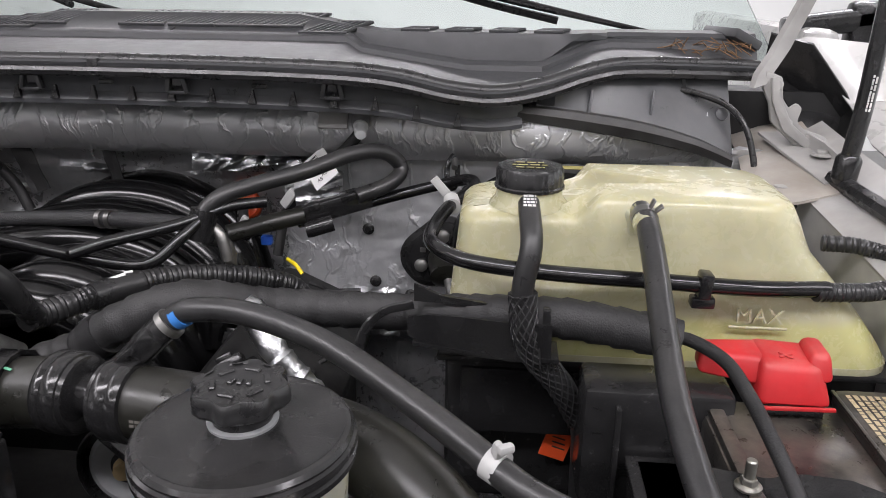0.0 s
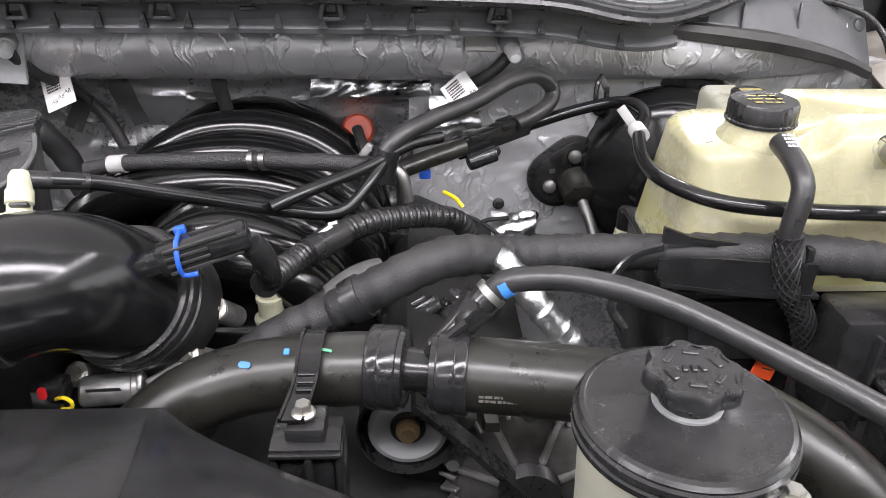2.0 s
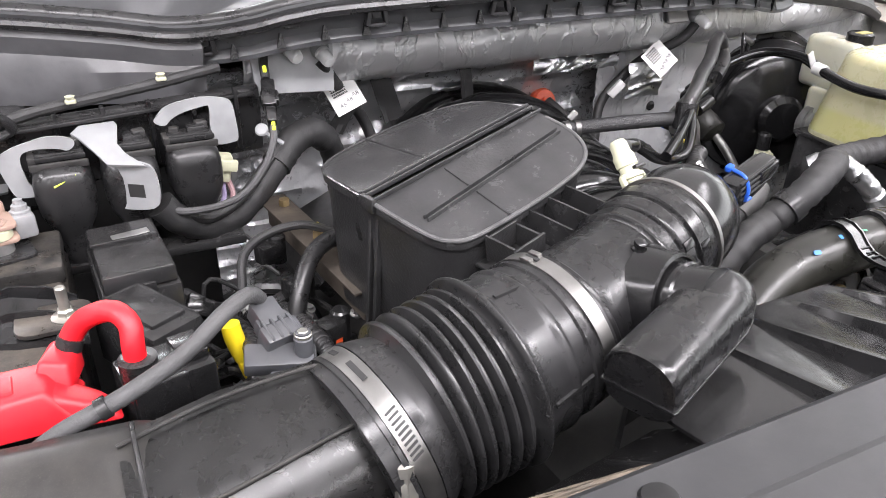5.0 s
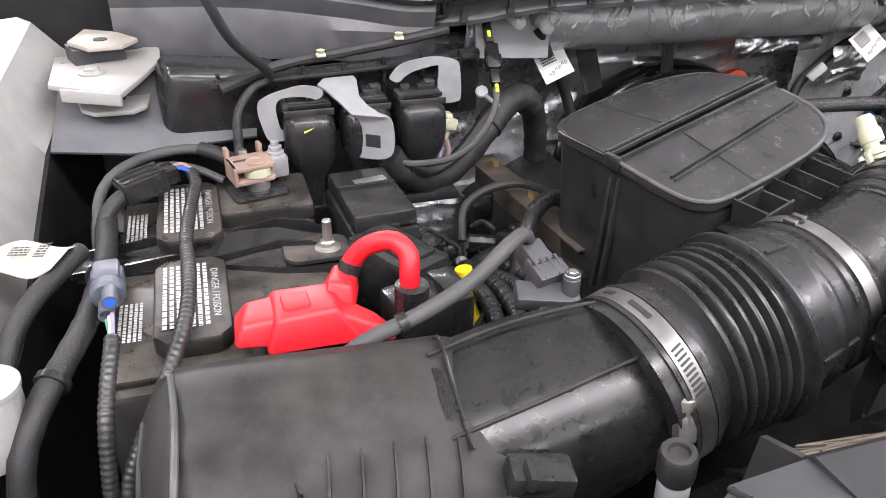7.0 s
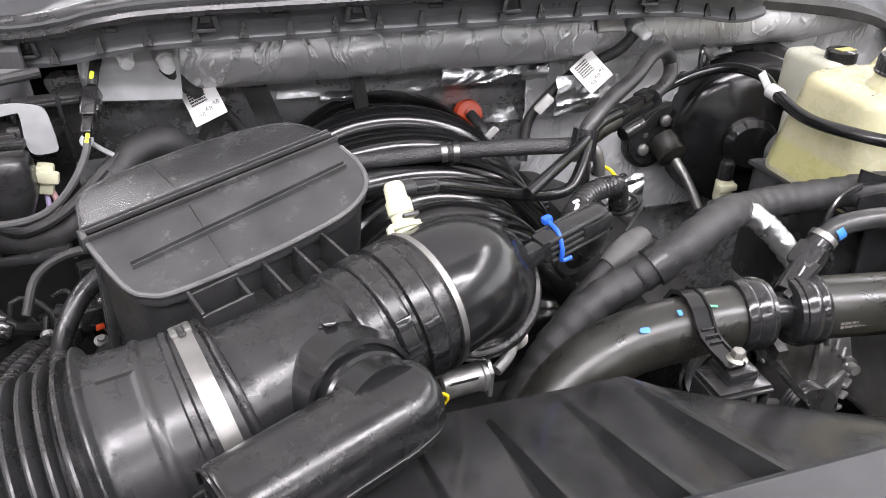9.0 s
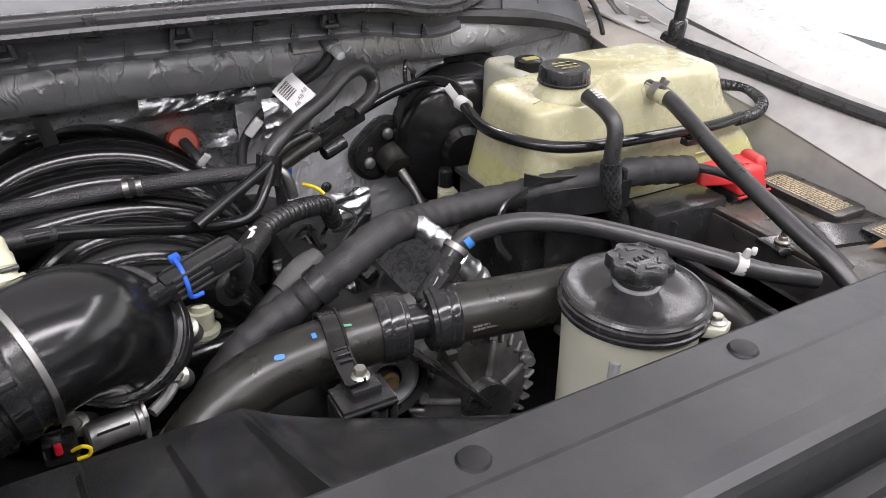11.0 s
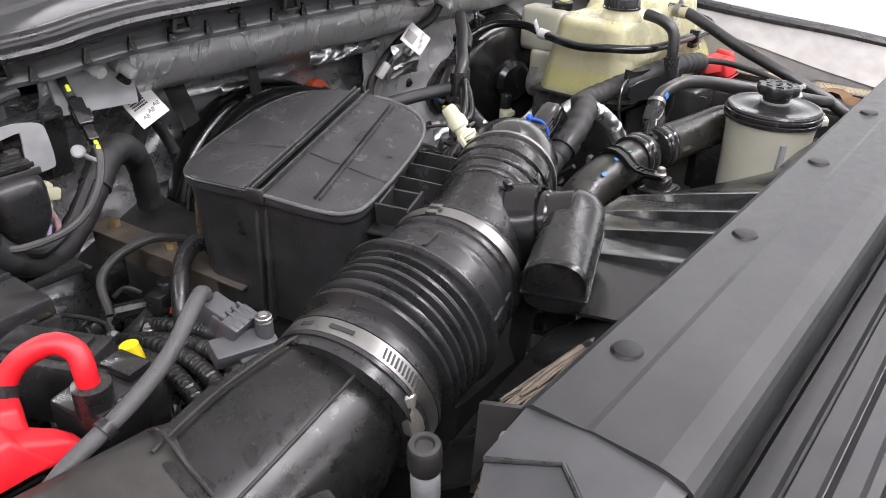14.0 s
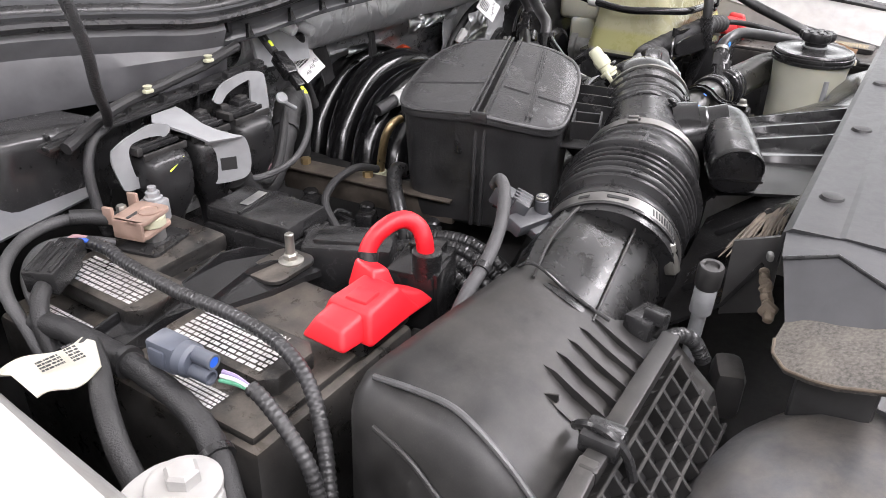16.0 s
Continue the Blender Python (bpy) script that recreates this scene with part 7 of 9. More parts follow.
part("lilac_wire", pipe([(-0.805, 0.805, 1.322), (-0.806, 0.80, 1.306), (-0.814, 0.79, 1.296)], 0.0025, 8, 0.003), LILAC, rcn)
for px_, py_, pz_ in ((-0.848, 0.828, 1.432), (-0.93, 0.822, 1.421)):
    solo("loom_clip", join(rbox(0.010, 0.007, 0.004, pose(px_, py_ - 0.010, pz_ - 0.002), 0.0015), lathe([(0.003, 0), (0.0045, 0.003), (0, 0.0045)], pose(px_, py_ - 0.010, pz_), 12)), CREAM, "small cream loom clip above the relays", "clip", "loom clips")
hk = thing("hanging_connector", "black in-line connector with lime tags beside the relays", "connector")
HD = V((-0.012, -0.058, -0.042)).normalized()
part("loom", pipe([(-0.738, 0.858, 1.440), (-0.743, 0.842, 1.428), (-0.746, 0.824, 1.416)], 0.0050, 10, 0.004), TAPE, hk)
part("housing", join(rbox(0.014, 0.016, 0.032, frame_to((-0.748, 0.809, 1.404), HD), 0.002), rbox(0.018, 0.012, 0.014, frame_to((-0.748, 0.806, 1.402), HD), 0.002), rbox(0.010, 0.011, 0.018, frame_to((-0.752, 0.788, 1.390), HD), 0.002)), SATIN, hk)
part("lime_tag", rbox(0.004, 0.003, 0.009, frame_to((-0.7450, 0.830, 1.4255), HD), 0.001, 1), LIME, hk)
part("lime_tag", rbox(0.004, 0.003, 0.011, frame_to((-0.7535, 0.7765, 1.3830), HD), 0.001, 1), LIME, hk)
part("wire", pipe([(-0.7535, 0.778, 1.382), (-0.757, 0.768, 1.370), (-0.770, 0.757, 1.350), (-0.790, 0.752, 1.330), (-0.815, 0.752, 1.319), (-0.850, 0.757, 1.316), (-0.868, 0.768, 1.318)], 0.0036, 8, 0.005), CABLEGREY, hk)
rk = thing("round_clip", "small pale grey round clip on a stalk above the harness", "clip")
part("head", lathe([(0.003, 0), (0.0066, 0.001), (0.0070, 0.003), (0.0055, 0.0045), (0, 0.005)], frame_to((-0.7584, 0.8081, 1.3683), (-0.3, -0.7, 0.6)), 20), GREYBRACKET, rk)
part("stalk", pipe([(-0.757, 0.810, 1.366), (-0.748, 0.808, 1.359), (-0.738, 0.806, 1.352)], 0.0026, 8, 0.004), GREYBRACKET, rk)
tr = thing("relay_tray", "black plastic tray behind the relay modules", "tray")
part("back", rbox(0.30, 0.012, 0.075, pose(-0.90, 0.838, 1.366, 8, -2, 3), 0.004), RUBBER, tr)
for k in range(7):
    part("rib", rbox(0.004, 0.008, 0.07, pose(-1.03 + 0.042 * k, 0.830, 1.368 + 0.0015 * k, 8, -2, 3), 0.001), RUBBER, tr)
part("ledge", rbox(0.28, 0.018, 0.004, pose(-0.90, 0.826, 1.398, 0, -2, 3), 0.001), BLACK, tr)
part("floor_plate", rbox(0.20, 0.06, 0.01, pose(-0.893, 0.800, 1.267), 0.003), BLACK, tr)
part("end_box", rbox(0.125, 0.07, 0.095, pose(-1.030, 0.858, 1.358, 0, 8, 10), 0.014, 3), BLACK, tr)
part("rail_loom", pipe([(-1.03, 0.80, 1.395), (-0.97, 0.815, 1.410), (-0.90, 0.822, 1.418), (-0.85, 0.825, 1.424), (-0.79, 0.838, 1.43)], 0.006, 10, 0.006, wrapped(0.02, 0.12)), TAPE, tr)

# looms on the left
hose("wiring_loom", [(-1.06, 0.72, 1.56), (-1.035, 0.735, 1.497), (-1.016, 0.76, 1.452), (-0.982, 0.805, 1.405), (-1.0, 0.806, 1.392), (-1.017, 0.795, 1.370), (-1.021, 0.785, 1.33), (-1.03, 0.765, 1.325)], 0.0047, BRAID, "black braided wiring loom hanging to the battery", 12, None, 0.005, "wiring loom")
ca = hose_thing("battery_cable", [(-1.026, 0.754, 1.338), (-1.045, 0.768, 1.345), (-1.070, 0.778, 1.346), (-1.102, 0.770, 1.346), (-1.130, 0.748, 1.342), (-1.144, 0.725, 1.332), (-1.148, 0.70, 1.315), (-1.150, 0.68, 1.29)], 0.0052, CABLEGREY, "taped battery cable curving away from the terminal", 12, wrapped(0.016), 0.005, "cable")
part("crimp_sleeve", pipe([(-1.024, 0.752, 1.338), (-1.040, 0.764, 1.344), (-1.056, 0.774, 1.347)], 0.0070, 12, 0.004), TAPE, ca)
part("thin_cable", pipe([(-1.038, 0.744, 1.325), (-1.063, 0.758, 1.334), (-1.090, 0.762, 1.338), (-1.115, 0.745, 1.336), (-1.128, 0.725, 1.325), (-1.132, 0.70, 1.305)], 0.0038, 10, 0.005), CABLEGREY, ca)
bs = hose_thing("wiring_loom", [(-1.066, 0.738, 1.340), (-1.063, 0.715, 1.338), (-1.067, 0.687, 1.336), (-1.073, 0.62, 1.336), (-1.072, 0.565, 1.336), (-1.075, 0.52, 1.332), (-1.084, 0.488, 1.322), (-1.100, 0.462, 1.300), (-1.12, 0.44, 1.265), (-1.125, 0.43, 1.22)], 0.0056, CORR, "ribbed wiring conduit lying across the battery", 14, ribbed(0.0045, 0.13), 0.0009, "wiring loom")
part("blue_wire", pipe([(-1.084, 0.733, 1.345), (-1.075, 0.737, 1.345), (-1.064, 0.732, 1.341)], 0.0020, 8, 0.003), BLUE, bs)
part("pink_wire", pipe([(-1.085, 0.737, 1.346), (-1.074, 0.742, 1.347), (-1.063, 0.735, 1.342)], 0.0018, 8, 0.003), PINK, bs)
bk = thing("loom_connector", "black multi-way electrical connector beside the battery", "connector")
km = frame_to((-1.102, 0.722, 1.342), (0.82, 0.42, 0.1))
part("housing", rbox(0.026, 0.020, 0.034, km @ pose(0, 0, -0.010), 0.002), BLACK, bk)
for k in (-1, 0, 1):
    part("rib", rbox(0.004, 0.023, 0.038, km @ pose(0.009 * k, 0, -0.006), 0.001), BLACK, bk)
part("plug", rbox(0.020, 0.015, 0.020, km @ pose(0, 0, 0.015), 0.002), SATIN, bk)
part("sleeve", pipe([(-1.118, 0.712, 1.338), (-1.132, 0.703, 1.332), (-1.142, 0.69, 1.318), (-1.145, 0.675, 1.295)], 0.0068, 12, 0.004), TAPE, bk)
lb = hose_thing("wiring_loom", [(-1.121, 0.500, 1.334), (-1.122, 0.488, 1.330), (-1.125, 0.468, 1.318), (-1.128, 0.448, 1.298), (-1.132, 0.432, 1.25)], 0.0054, CORR, "ribbed wiring conduit from a grey connector", 14, ribbed(0.0045, 0.13), 0.0009, "wiring loom")
part("lilac_wire", pipe([(-1.122, 0.523, 1.337), (-1.121, 0.512, 1.337), (-1.121, 0.500, 1.334)], 0.0015, 8, 0.003), LILAC, lb)
part("green_wire", pipe([(-1.126, 0.522, 1.333), (-1.124, 0.511, 1.334), (-1.122, 0.500, 1.333)], 0.0014, 8, 0.003), GREENPAINT, lb)
part("white_wire", pipe([(-1.124, 0.523, 1.335), (-1.1225, 0.511, 1.336), (-1.1215, 0.500, 1.334)], 0.0014, 8, 0.003), WHITE, lb)
gc = thing("electrical_connector", "slate grey electrical connector resting on the battery", "connector")
gm = frame_to((-1.1265, 0.558, 1.338), (0.06, -1.0, -0.02)) @ Matrix.Scale(0.82, 4)
part("housing", join(rbox(0.022, 0.026, 0.030, gm @ pose(0, 0, -0.010), 0.003), rbox(0.027, 0.016, 0.018, gm @ pose(0, 0, -0.012), 0.003)), CONNECTOR, gc)
part("collar", lathe([(0.012, 0), (0.0145, 0.001), (0.0145, 0.010), (0.012, 0.013)], gm @ pose(0, 0, 0.004), 20), CONNECTOR, gc)
for dy in (-0.006, 0.006):
    part("socket_tube", lathe([(0.0065, 0), (0.0065, 0.022), (0.0048, 0.022), (0.0045, 0.018), (0, 0.018)], gm @ pose(dy * 0.4, dy, 0.014), 18), CONNECTOR, gc)
part("blue_seal", lathe([(0.0046, 0), (0.0046, 0.001), (0, 0.001)], gm @ pose(0.0024, 0.006, 0.0345), 14), BLUE, gc)
tl = hose_thing("wiring_loom", [(-1.140, 0.70, 1.318), (-1.137, 0.665, 1.321), (-1.136, 0.632, 1.321), (-1.138, 0.589, 1.321), (-1.143, 0.545, 1.320), (-1.153, 0.507, 1.317), (-1.167, 0.478, 1.306), (-1.180, 0.455, 1.28), (-1.186, 0.44, 1.23)], 0.0088, TAPE, "thick taped wiring loom beside the battery", 14, wrapped(0.02, 0.08), 0.004, "wiring loom")
for p_, d_ in (((-1.137, 0.600, 1.321), (0, -1, 0)), ((-1.160, 0.492, 1.312), (-0.4, -1, -0.3))):
    part("cable_tie", ring_band(p_, d_, 0.0100, 0.005, 0.0014), RUBBER, tl)
GC = [(-0.99, 0.432, 1.335), (-0.968, 0.434, 1.348), (-0.93, 0.438, 1.360), (-0.895, 0.447, 1.372), (-0.868, 0.46, 1.385), (-0.850, 0.474, 1.385), (-0.842, 0.482, 1.375)]
gcab = hose_thing("sensor_cable", GC, 0.0054, CABLEGREY, "dark grey taped cable looping to the air flow sensor", 12, None, 0.005, "cable")
part("cable_tie", ring_band((-0.944, 0.436, 1.356), (0.9, 0.1, 0.3), 0.0056, 0.006, 0.0012), RUBBER, gcab)
ms = thing("air_flow_sensor", "grey and black air flow sensor plug on the intake duct", "sensor")
mm = frame_to((-0.838, 0.466, 1.362), (0.25, -0.88, -0.40))
part("plug", join(rbox(0.018, 0.016, 0.020, mm @ pose(0, 0, -0.009), 0.002), rbox(0.022, 0.012, 0.010, mm @ pose(0, 0, -0.002), 0.0015)), SENSORGREY, ms)
part("plug_body", rbox(0.026, 0.018, 0.014, mm @ pose(0, 0, 0.008), 0.002), SENSORGREY, ms)
for k in range(4):
    part("plug_rib", rbox(0.0022, 0.0195, 0.016, mm @ pose(-0.009 + 0.006 * k, 0, 0.006), 0.0006, 1), SENSORGREY, ms)
part("latch", rbox(0.009, 0.004, 0.020, mm @ pose(0, -0.0105, -0.004), 0.001), SATIN, ms)
part("base", join(rbox(0.044, 0.018, 0.012, pose(-0.840, 0.449, 1.349, 18, 4, -14), 0.002), rbox(0.030, 0.026, 0.008, pose(-0.832, 0.446, 1.344, 18, 0, -14), 0.002)), SENSORGREY, ms)
part("bolt_post", lathe([(0.0062, 0), (0.0062, 0.016), (0.0050, 0.017), (0.0050, 0.0205), (0, 0.021)], pose(-0.8249, 0.4447, 1.348), 16), SENSORGREY, ms)
bolt((-0.8249, 0.4447, 1.3655), (0, 0, 1), 0.0036, 0.004, parent=ms)
part("yellow_mark", rbox(0.0060, 0.0026, 0.0035, pose(-0.8450, 0.4795, 1.3725, 20, 0, 20), 0.0008, 1), YELLOW, ms)
part("blue_mark", rbox(0.0030, 0.0026, 0.0030, pose(-0.8400, 0.4815, 1.3735, 20, 0, 20), 0.0006, 1), BLUE, ms)
ds = thing("oil_dipstick", "yellow looped dipstick handle", "dipstick")
part("grip", pipe([(-0.8462, 0.600, 1.282), (-0.8450, 0.599, 1.272), (-0.8420, 0.598, 1.256), (-0.8400, 0.597, 1.246)], 0.0085, 18, 0.003, lambda s, l: 1.0 - 0.16 * abs(2 * s / l - 0.7) ** 2), YELLOW, ds)
part("stem", pipe([(-0.8400, 0.597, 1.247), (-0.838, 0.592, 1.238), (-0.834, 0.585, 1.228)], 0.0056, 12, 0.003), YELLOW, ds)
HARN = [(-0.872, 0.770, 1.322), (-0.857, 0.772, 1.302), (-0.834, 0.785, 1.284), (-0.803, 0.798, 1.279), (-0.772, 0.808, 1.298), (-0.744, 0.820, 1.323), (-0.720, 0.836, 1.341), (-0.694, 0.850, 1.344), (-0.674, 0.862, 1.328), (-0.660, 0.875, 1.295), (-0.652, 0.885, 1.25)]
eh = hose_thing("engine_harness", HARN, 0.0150, TAPE, "thick taped engine harness curving past the relays", 16, wrapped(0.02, 0.08), 0.004, "harness")
part("harness_end", pipe(HARN[5:9], 0.0170, 16, 0.004, wrapped(0.012, 0.10)), TAPE, eh, "bunched tape at the harness end")
part("branch", pipe([(-0.735, 0.826, 1.345), (-0.757, 0.81, 1.330), (-0.790, 0.79, 1.306), (-0.825, 0.775, 1.296), (-0.848, 0.768, 1.306)], 0.0055, 10, 0.005), TAPE, eh)

# fuel rail and injectors between battery and resonator box
fr_ = thing("fuel_rail", "dull brassy fuel rail with injectors and plugs", "fuel rail")
rdir = V((0.028, -0.215, 0)).normalized()
rail_m = Matrix((V((-rdir.y, rdir.x, 0)), rdir, V((0, 0, 1)))).transposed().to_4x4()
rail_m.translation = V((-0.736, 0.703, 1.272))
part("rail", rbox(0.020, 0.225, 0.030, rail_m, 0.003), RAILMETAL, fr_)
part("rail_flange", rbox(0.030, 0.225, 0.003, rail_m @ pose(-0.004, 0, 0.0165), 0.001), RAILMETAL, fr_)
for k, y in enumerate((0.768, 0.69, 0.606)):
    x = -0.775 + 0.007 * k
    part("injector", join(lathe([(0.009, 0), (0.009, 0.03), (0.007, 0.032)], pose(x + 0.012, y, 1.235), 14), rbox(0.024, 0.020, 0.022, pose(x, y - 0.008, 1.252, 0, 0, 20), 0.003)), SATIN, fr_)
    if k:
        part("red_lock", rbox(0.008, 0.007, 0.007, pose(x + 0.004, y - 0.014, 1.244, 0, 0, 20), 0.001), ORANGE, fr_)
    part("wire_end", pipe([(x - 0.012, y + 0.004, 1.262), (x - 0.022, y + 0.014, 1.268), (x - 0.034, y + 0.016, 1.262)], 0.0022, 8, 0.003), RUBBER, fr_)
    part("rail_bolt", lathe([(0.006, 0), (0.006, 0.008), (0, 0.009)], rail_m @ pose(0, 0.085 - 0.085 * k, 0.017), 6), BRASS, fr_)
hose("fuel_hose", [(-0.716, 0.665, 1.300), (-0.735, 0.664, 1.307), (-0.758, 0.650, 1.302), (-0.775, 0.632, 1.285), (-0.785, 0.618, 1.262), (-0.79, 0.61, 1.22)], 0.0085, RUBBER, "thick black fuel hose bent over the fuel rail", 14)
hose("thin_loom", [(-0.722, 0.70, 1.295), (-0.752, 0.705, 1.306), (-0.785, 0.71, 1.300), (-0.81, 0.705, 1.285), (-0.82, 0.68, 1.262)], 0.0045, TAPE, "thin taped loom crossing the fuel rail", 10, None, 0.006, "wiring loom")
part("brass_elbow", pipe([(-0.688, 0.722, 1.268), (-0.692, 0.715, 1.30), (-0.694, 0.708, 1.325), (-0.688, 0.702, 1.340), (-0.674, 0.700, 1.343)], 0.0052, 12, 0.004), BRASS, fr_)
part("fitting", lathe([(0.009, 0), (0.009, 0.014), (0.007, 0.016)], pose(-0.688, 0.722, 1.262), 8), CREAM, fr_)

# radiator side details
st = thing("refrigerant_valve", "grey metal service port with a black cap", "service port")
part("stem", lathe([(0.006, -0.10), (0.006, -0.045), (0.0088, -0.043), (0.0088, -0.015), (0.007, -0.012)], frame_to((-0.836, 0.294, 1.352), (-0.10, -0.05, 1)), 20), DULLZINC, st)
part("cap", lathe([(0.0092, -0.018), (0.0100, -0.016), (0.0100, 0.0), (0.009, 0.002), (0.006, 0.002), (0.005, 0.0), (0, 0.0)], frame_to((-0.836, 0.294, 1.352), (-0.10, -0.05, 1)), 24, 0.03, 12, 0.0094), DUSTY, st)
sc = thing("air_scoop", "dusty black plastic scoop beside the radiator support", "air scoop")
part("side_flange", loft([[(-0.788, y_, z_), (-0.792, y_, z_), (-0.800, y_ - 0.002, z_ - 0.065), (-0.796, y_ - 0.002, z_ - 0.065)] for y_, z_ in ((0.289, 1.357), (0.270, 1.365), (0.253, 1.372))]), DUSTY, sc)
part("lower_box", rbox(0.036, 0.024, 0.045, pose(-0.852, 0.262, 1.262, 0, 0, 20), 0.008), DUSTY, sc)
part("clip", rbox(0.008, 0.005, 0.007, pose(-0.812, 0.258, 1.362, 0, 0, 20), 0.002), CAST, sc)
shr2 = thing("shroud_side_panel", "black plastic panel behind the radiator support", "panel")
part("panel", slab([[(-0.80, 0.262, 1.345), (-0.80, 0.285, 1.30), (-0.80, 0.335, 1.255)], [(-0.70, 0.260, 1.345), (-0.70, 0.285, 1.31), (-0.70, 0.345, 1.265)], [(-0.61, 0.256, 1.347), (-0.61, 0.30, 1.325), (-0.61, 0.345, 1.285)]], -0.003), BLACK, shr2)
for x_ in (-0.77, -0.72, -0.67):
    part("rib", rbox(0.003, 0.060, 0.006, pose(x_, 0.302, 1.307 + (x_ + 0.77) * 0.12, -40, 0, 0), 0.001), BLACK, shr2)
mud_ = thing("mud_deposit", "streaks of dried brown mud behind the radiator support", "mud")
rnd = random.Random(77)
for k in range(16):
    f_ = k / 15
    x0, ln = -0.775 + rnd.uniform(0.0, 0.05), rnd.uniform(0.06, 0.15)
    y0 = 0.262 + 0.034 * f_
    part("streak", pipe([(x0 + ln * u_, y0 + 0.006 * math.sin(u_ * 2.2 + f_ * 2) - 0.008 * u_, 1.3455 - 0.55 * max(0.0, y0 - 0.262) + 0.001 * math.sin(u_ * 7 + k)) for u_ in (0.0, 0.25, 0.5, 0.75, 1.0)], rnd.uniform(0.0012, 0.0030), 6, 0.008, lambda s, l: 0.25 + 0.75 * math.sin(math.pi * min(1.0, 0.05 + 0.9 * s / l))), DRYMUD, mud_)
hl = thing("washer_duct", "dusty rounded black plastic duct behind the headlamp", "duct")
dm = pose(-0.995, 0.115, 0.006) @ Matrix.Diagonal((1.05, 1.0, 1, 1))
part("dome", lathe([(0.145, 1.12), (0.146, 1.22), (0.143, 1.262), (0.132, 1.288), (0.112, 1.303), (0.08, 1.312), (0.03, 1.316), (0, 1.316)], dm, 56), DUCTGREY, hl)
part("rim", lathe([(0.146, 1.222), (0.152, 1.224), (0.152, 1.230), (0.146, 1.232)], dm, 56), MUDDY, hl)
part("moulding", pipe([(-0.905, 0.03, 1.300), (-0.895, 0.10, 1.304), (-0.892, 0.17, 1.298), (-0.90, 0.215, 1.280), (-0.905, 0.225, 1.25)], 0.008, 10, 0.008), MUDDY, hl)
for x_, w_ in ((-0.938, 0.0045), (-0.915, 0.0045)):
    arc = []
    for k in range(15):
        y_ = 0.015 + k * 0.0145
        r_ = math.hypot((x_ + 0.995) / 1.05, y_ - 0.115)
        prof_ = ((0.0, 1.316), (0.03, 1.316), (0.08, 1.312), (0.112, 1.303), (0.132, 1.288), (0.143, 1.262), (0.146, 1.22))
        for a_, b_ in zip(prof_[:-1], prof_[1:]):
            if a_[0] <= r_ <= b_[0]:
                arc.append((x_, y_, a_[1] + (b_[1] - a_[1]) * (r_ - a_[0]) / (b_[0] - a_[0]) + 0.001))
    part("seam_ridge", pipe(arc, w_ * 0.7, 10, 0.006), DUCTGREY, hl)

# ---- firewall details ----
for p, g in (((-0.153, 0.842, 1.4330), "firewall studs"), ((-0.7145, 0.842, 1.4420), "firewall studs"), ((-0.6785, 0.847, 1.4335), "firewall studs")):
    s_ = thing("firewall_stud", "firewall stud with a milky plastic cap and zinc collar", "stud", g)
    d_ = (0.15, -0.8, -0.35)
    part("cap", lathe([(0.0085, -0.010), (0.0085, 0.005), (0.0074, 0.006), (0.0072, 0.017), (0.0057, 0.0205), (0, 0.0215)], frame_to(p, d_), 18), STUDCAP, s_)
    part("washer", lathe([(0.0105, -0.012), (0.0105, -0.001), (0.0088, 0.002)], frame_to(p, d_), 20), DULLZINC, s_)


def tag(p, right, up, w, h, seed, label):
    t_ = thing("paper_tag", label, "tag", "paper tags")
    right, up = V(right).normalized(), V(up).normalized()
    up = (up - right * up.dot(right)).normalized()
    n_ = right.cross(up)
    m_ = Matrix((right, up, n_)).transposed().to_4x4()
    m_.translation = V(p)
    part("paper", rbox(w, h, 0.0012, m_, 0.0003, 1), WHITE, t_)
    bars("print", V(p) + up * h * 0.2 - right * w * 0.1 + n_ * 0.0006, right, up, w * 0.5, h * 0.45, 6, 9, INKSHADE, t_, seed)
    for k in range(3):
        c_ = bpy.data.curves.new("tag_text", "FONT")
        c_.body, c_.size, c_.align_x = "AB", h * 0.16, "CENTER"
        c_.materials.append(INKSHADE)
        o_ = new("tag_text", c_)
        o_.matrix_world = m_ @ pose(w * (0.31 - 0.25 * k), h * (-0.20 - 0.07 * k), 0.0012, 0, 0, -8)
        o_.parent = t_
    return t_


tag((-0.648, 0.868, 1.377), (0.91, -0.05, 0.40), (-0.36, 0.62, 0.78), 0.037, 0.042, 3, "white paper tag with black print on a taped cable")
tag((-0.203, 0.848, 1.380), (0.76, 0.0, 0.65), (-0.60, 0.55, 0.70), 0.034, 0.040, 5, "white paper tag with black print on a firewall cable")
hose("firewall_cable", [(-0.680, 0.848, 1.424), (-0.666, 0.858, 1.402), (-0.640, 0.89, 1.37), (-0.615, 0.90, 1.335), (-0.60, 0.90, 1.30)], 0.007, TAPE, "taped black cable hanging on the firewall", 12, None, 0.005, "cable")
hose("firewall_cable", [(-0.151, 0.842, 1.428), (-0.172, 0.846, 1.404), (-0.205, 0.875, 1.375), (-0.235, 0.885, 1.345), (-0.26, 0.89, 1.31), (-0.27, 0.88, 1.26)], 0.0065, TAPE, "taped black cable running down the firewall", 12, None, 0.005, "cable")
solo("cable_marker", rbox(0.008, 0.012, 0.026, frame_to((-0.249, 0.873, 1.336), (-0.55, 0.2, -0.7)), 0.002), BAND, "white tape marker on a firewall cable", "marker")
oc = thing("orange_cap", "round orange plastic cap on a dark sensor", "cap")
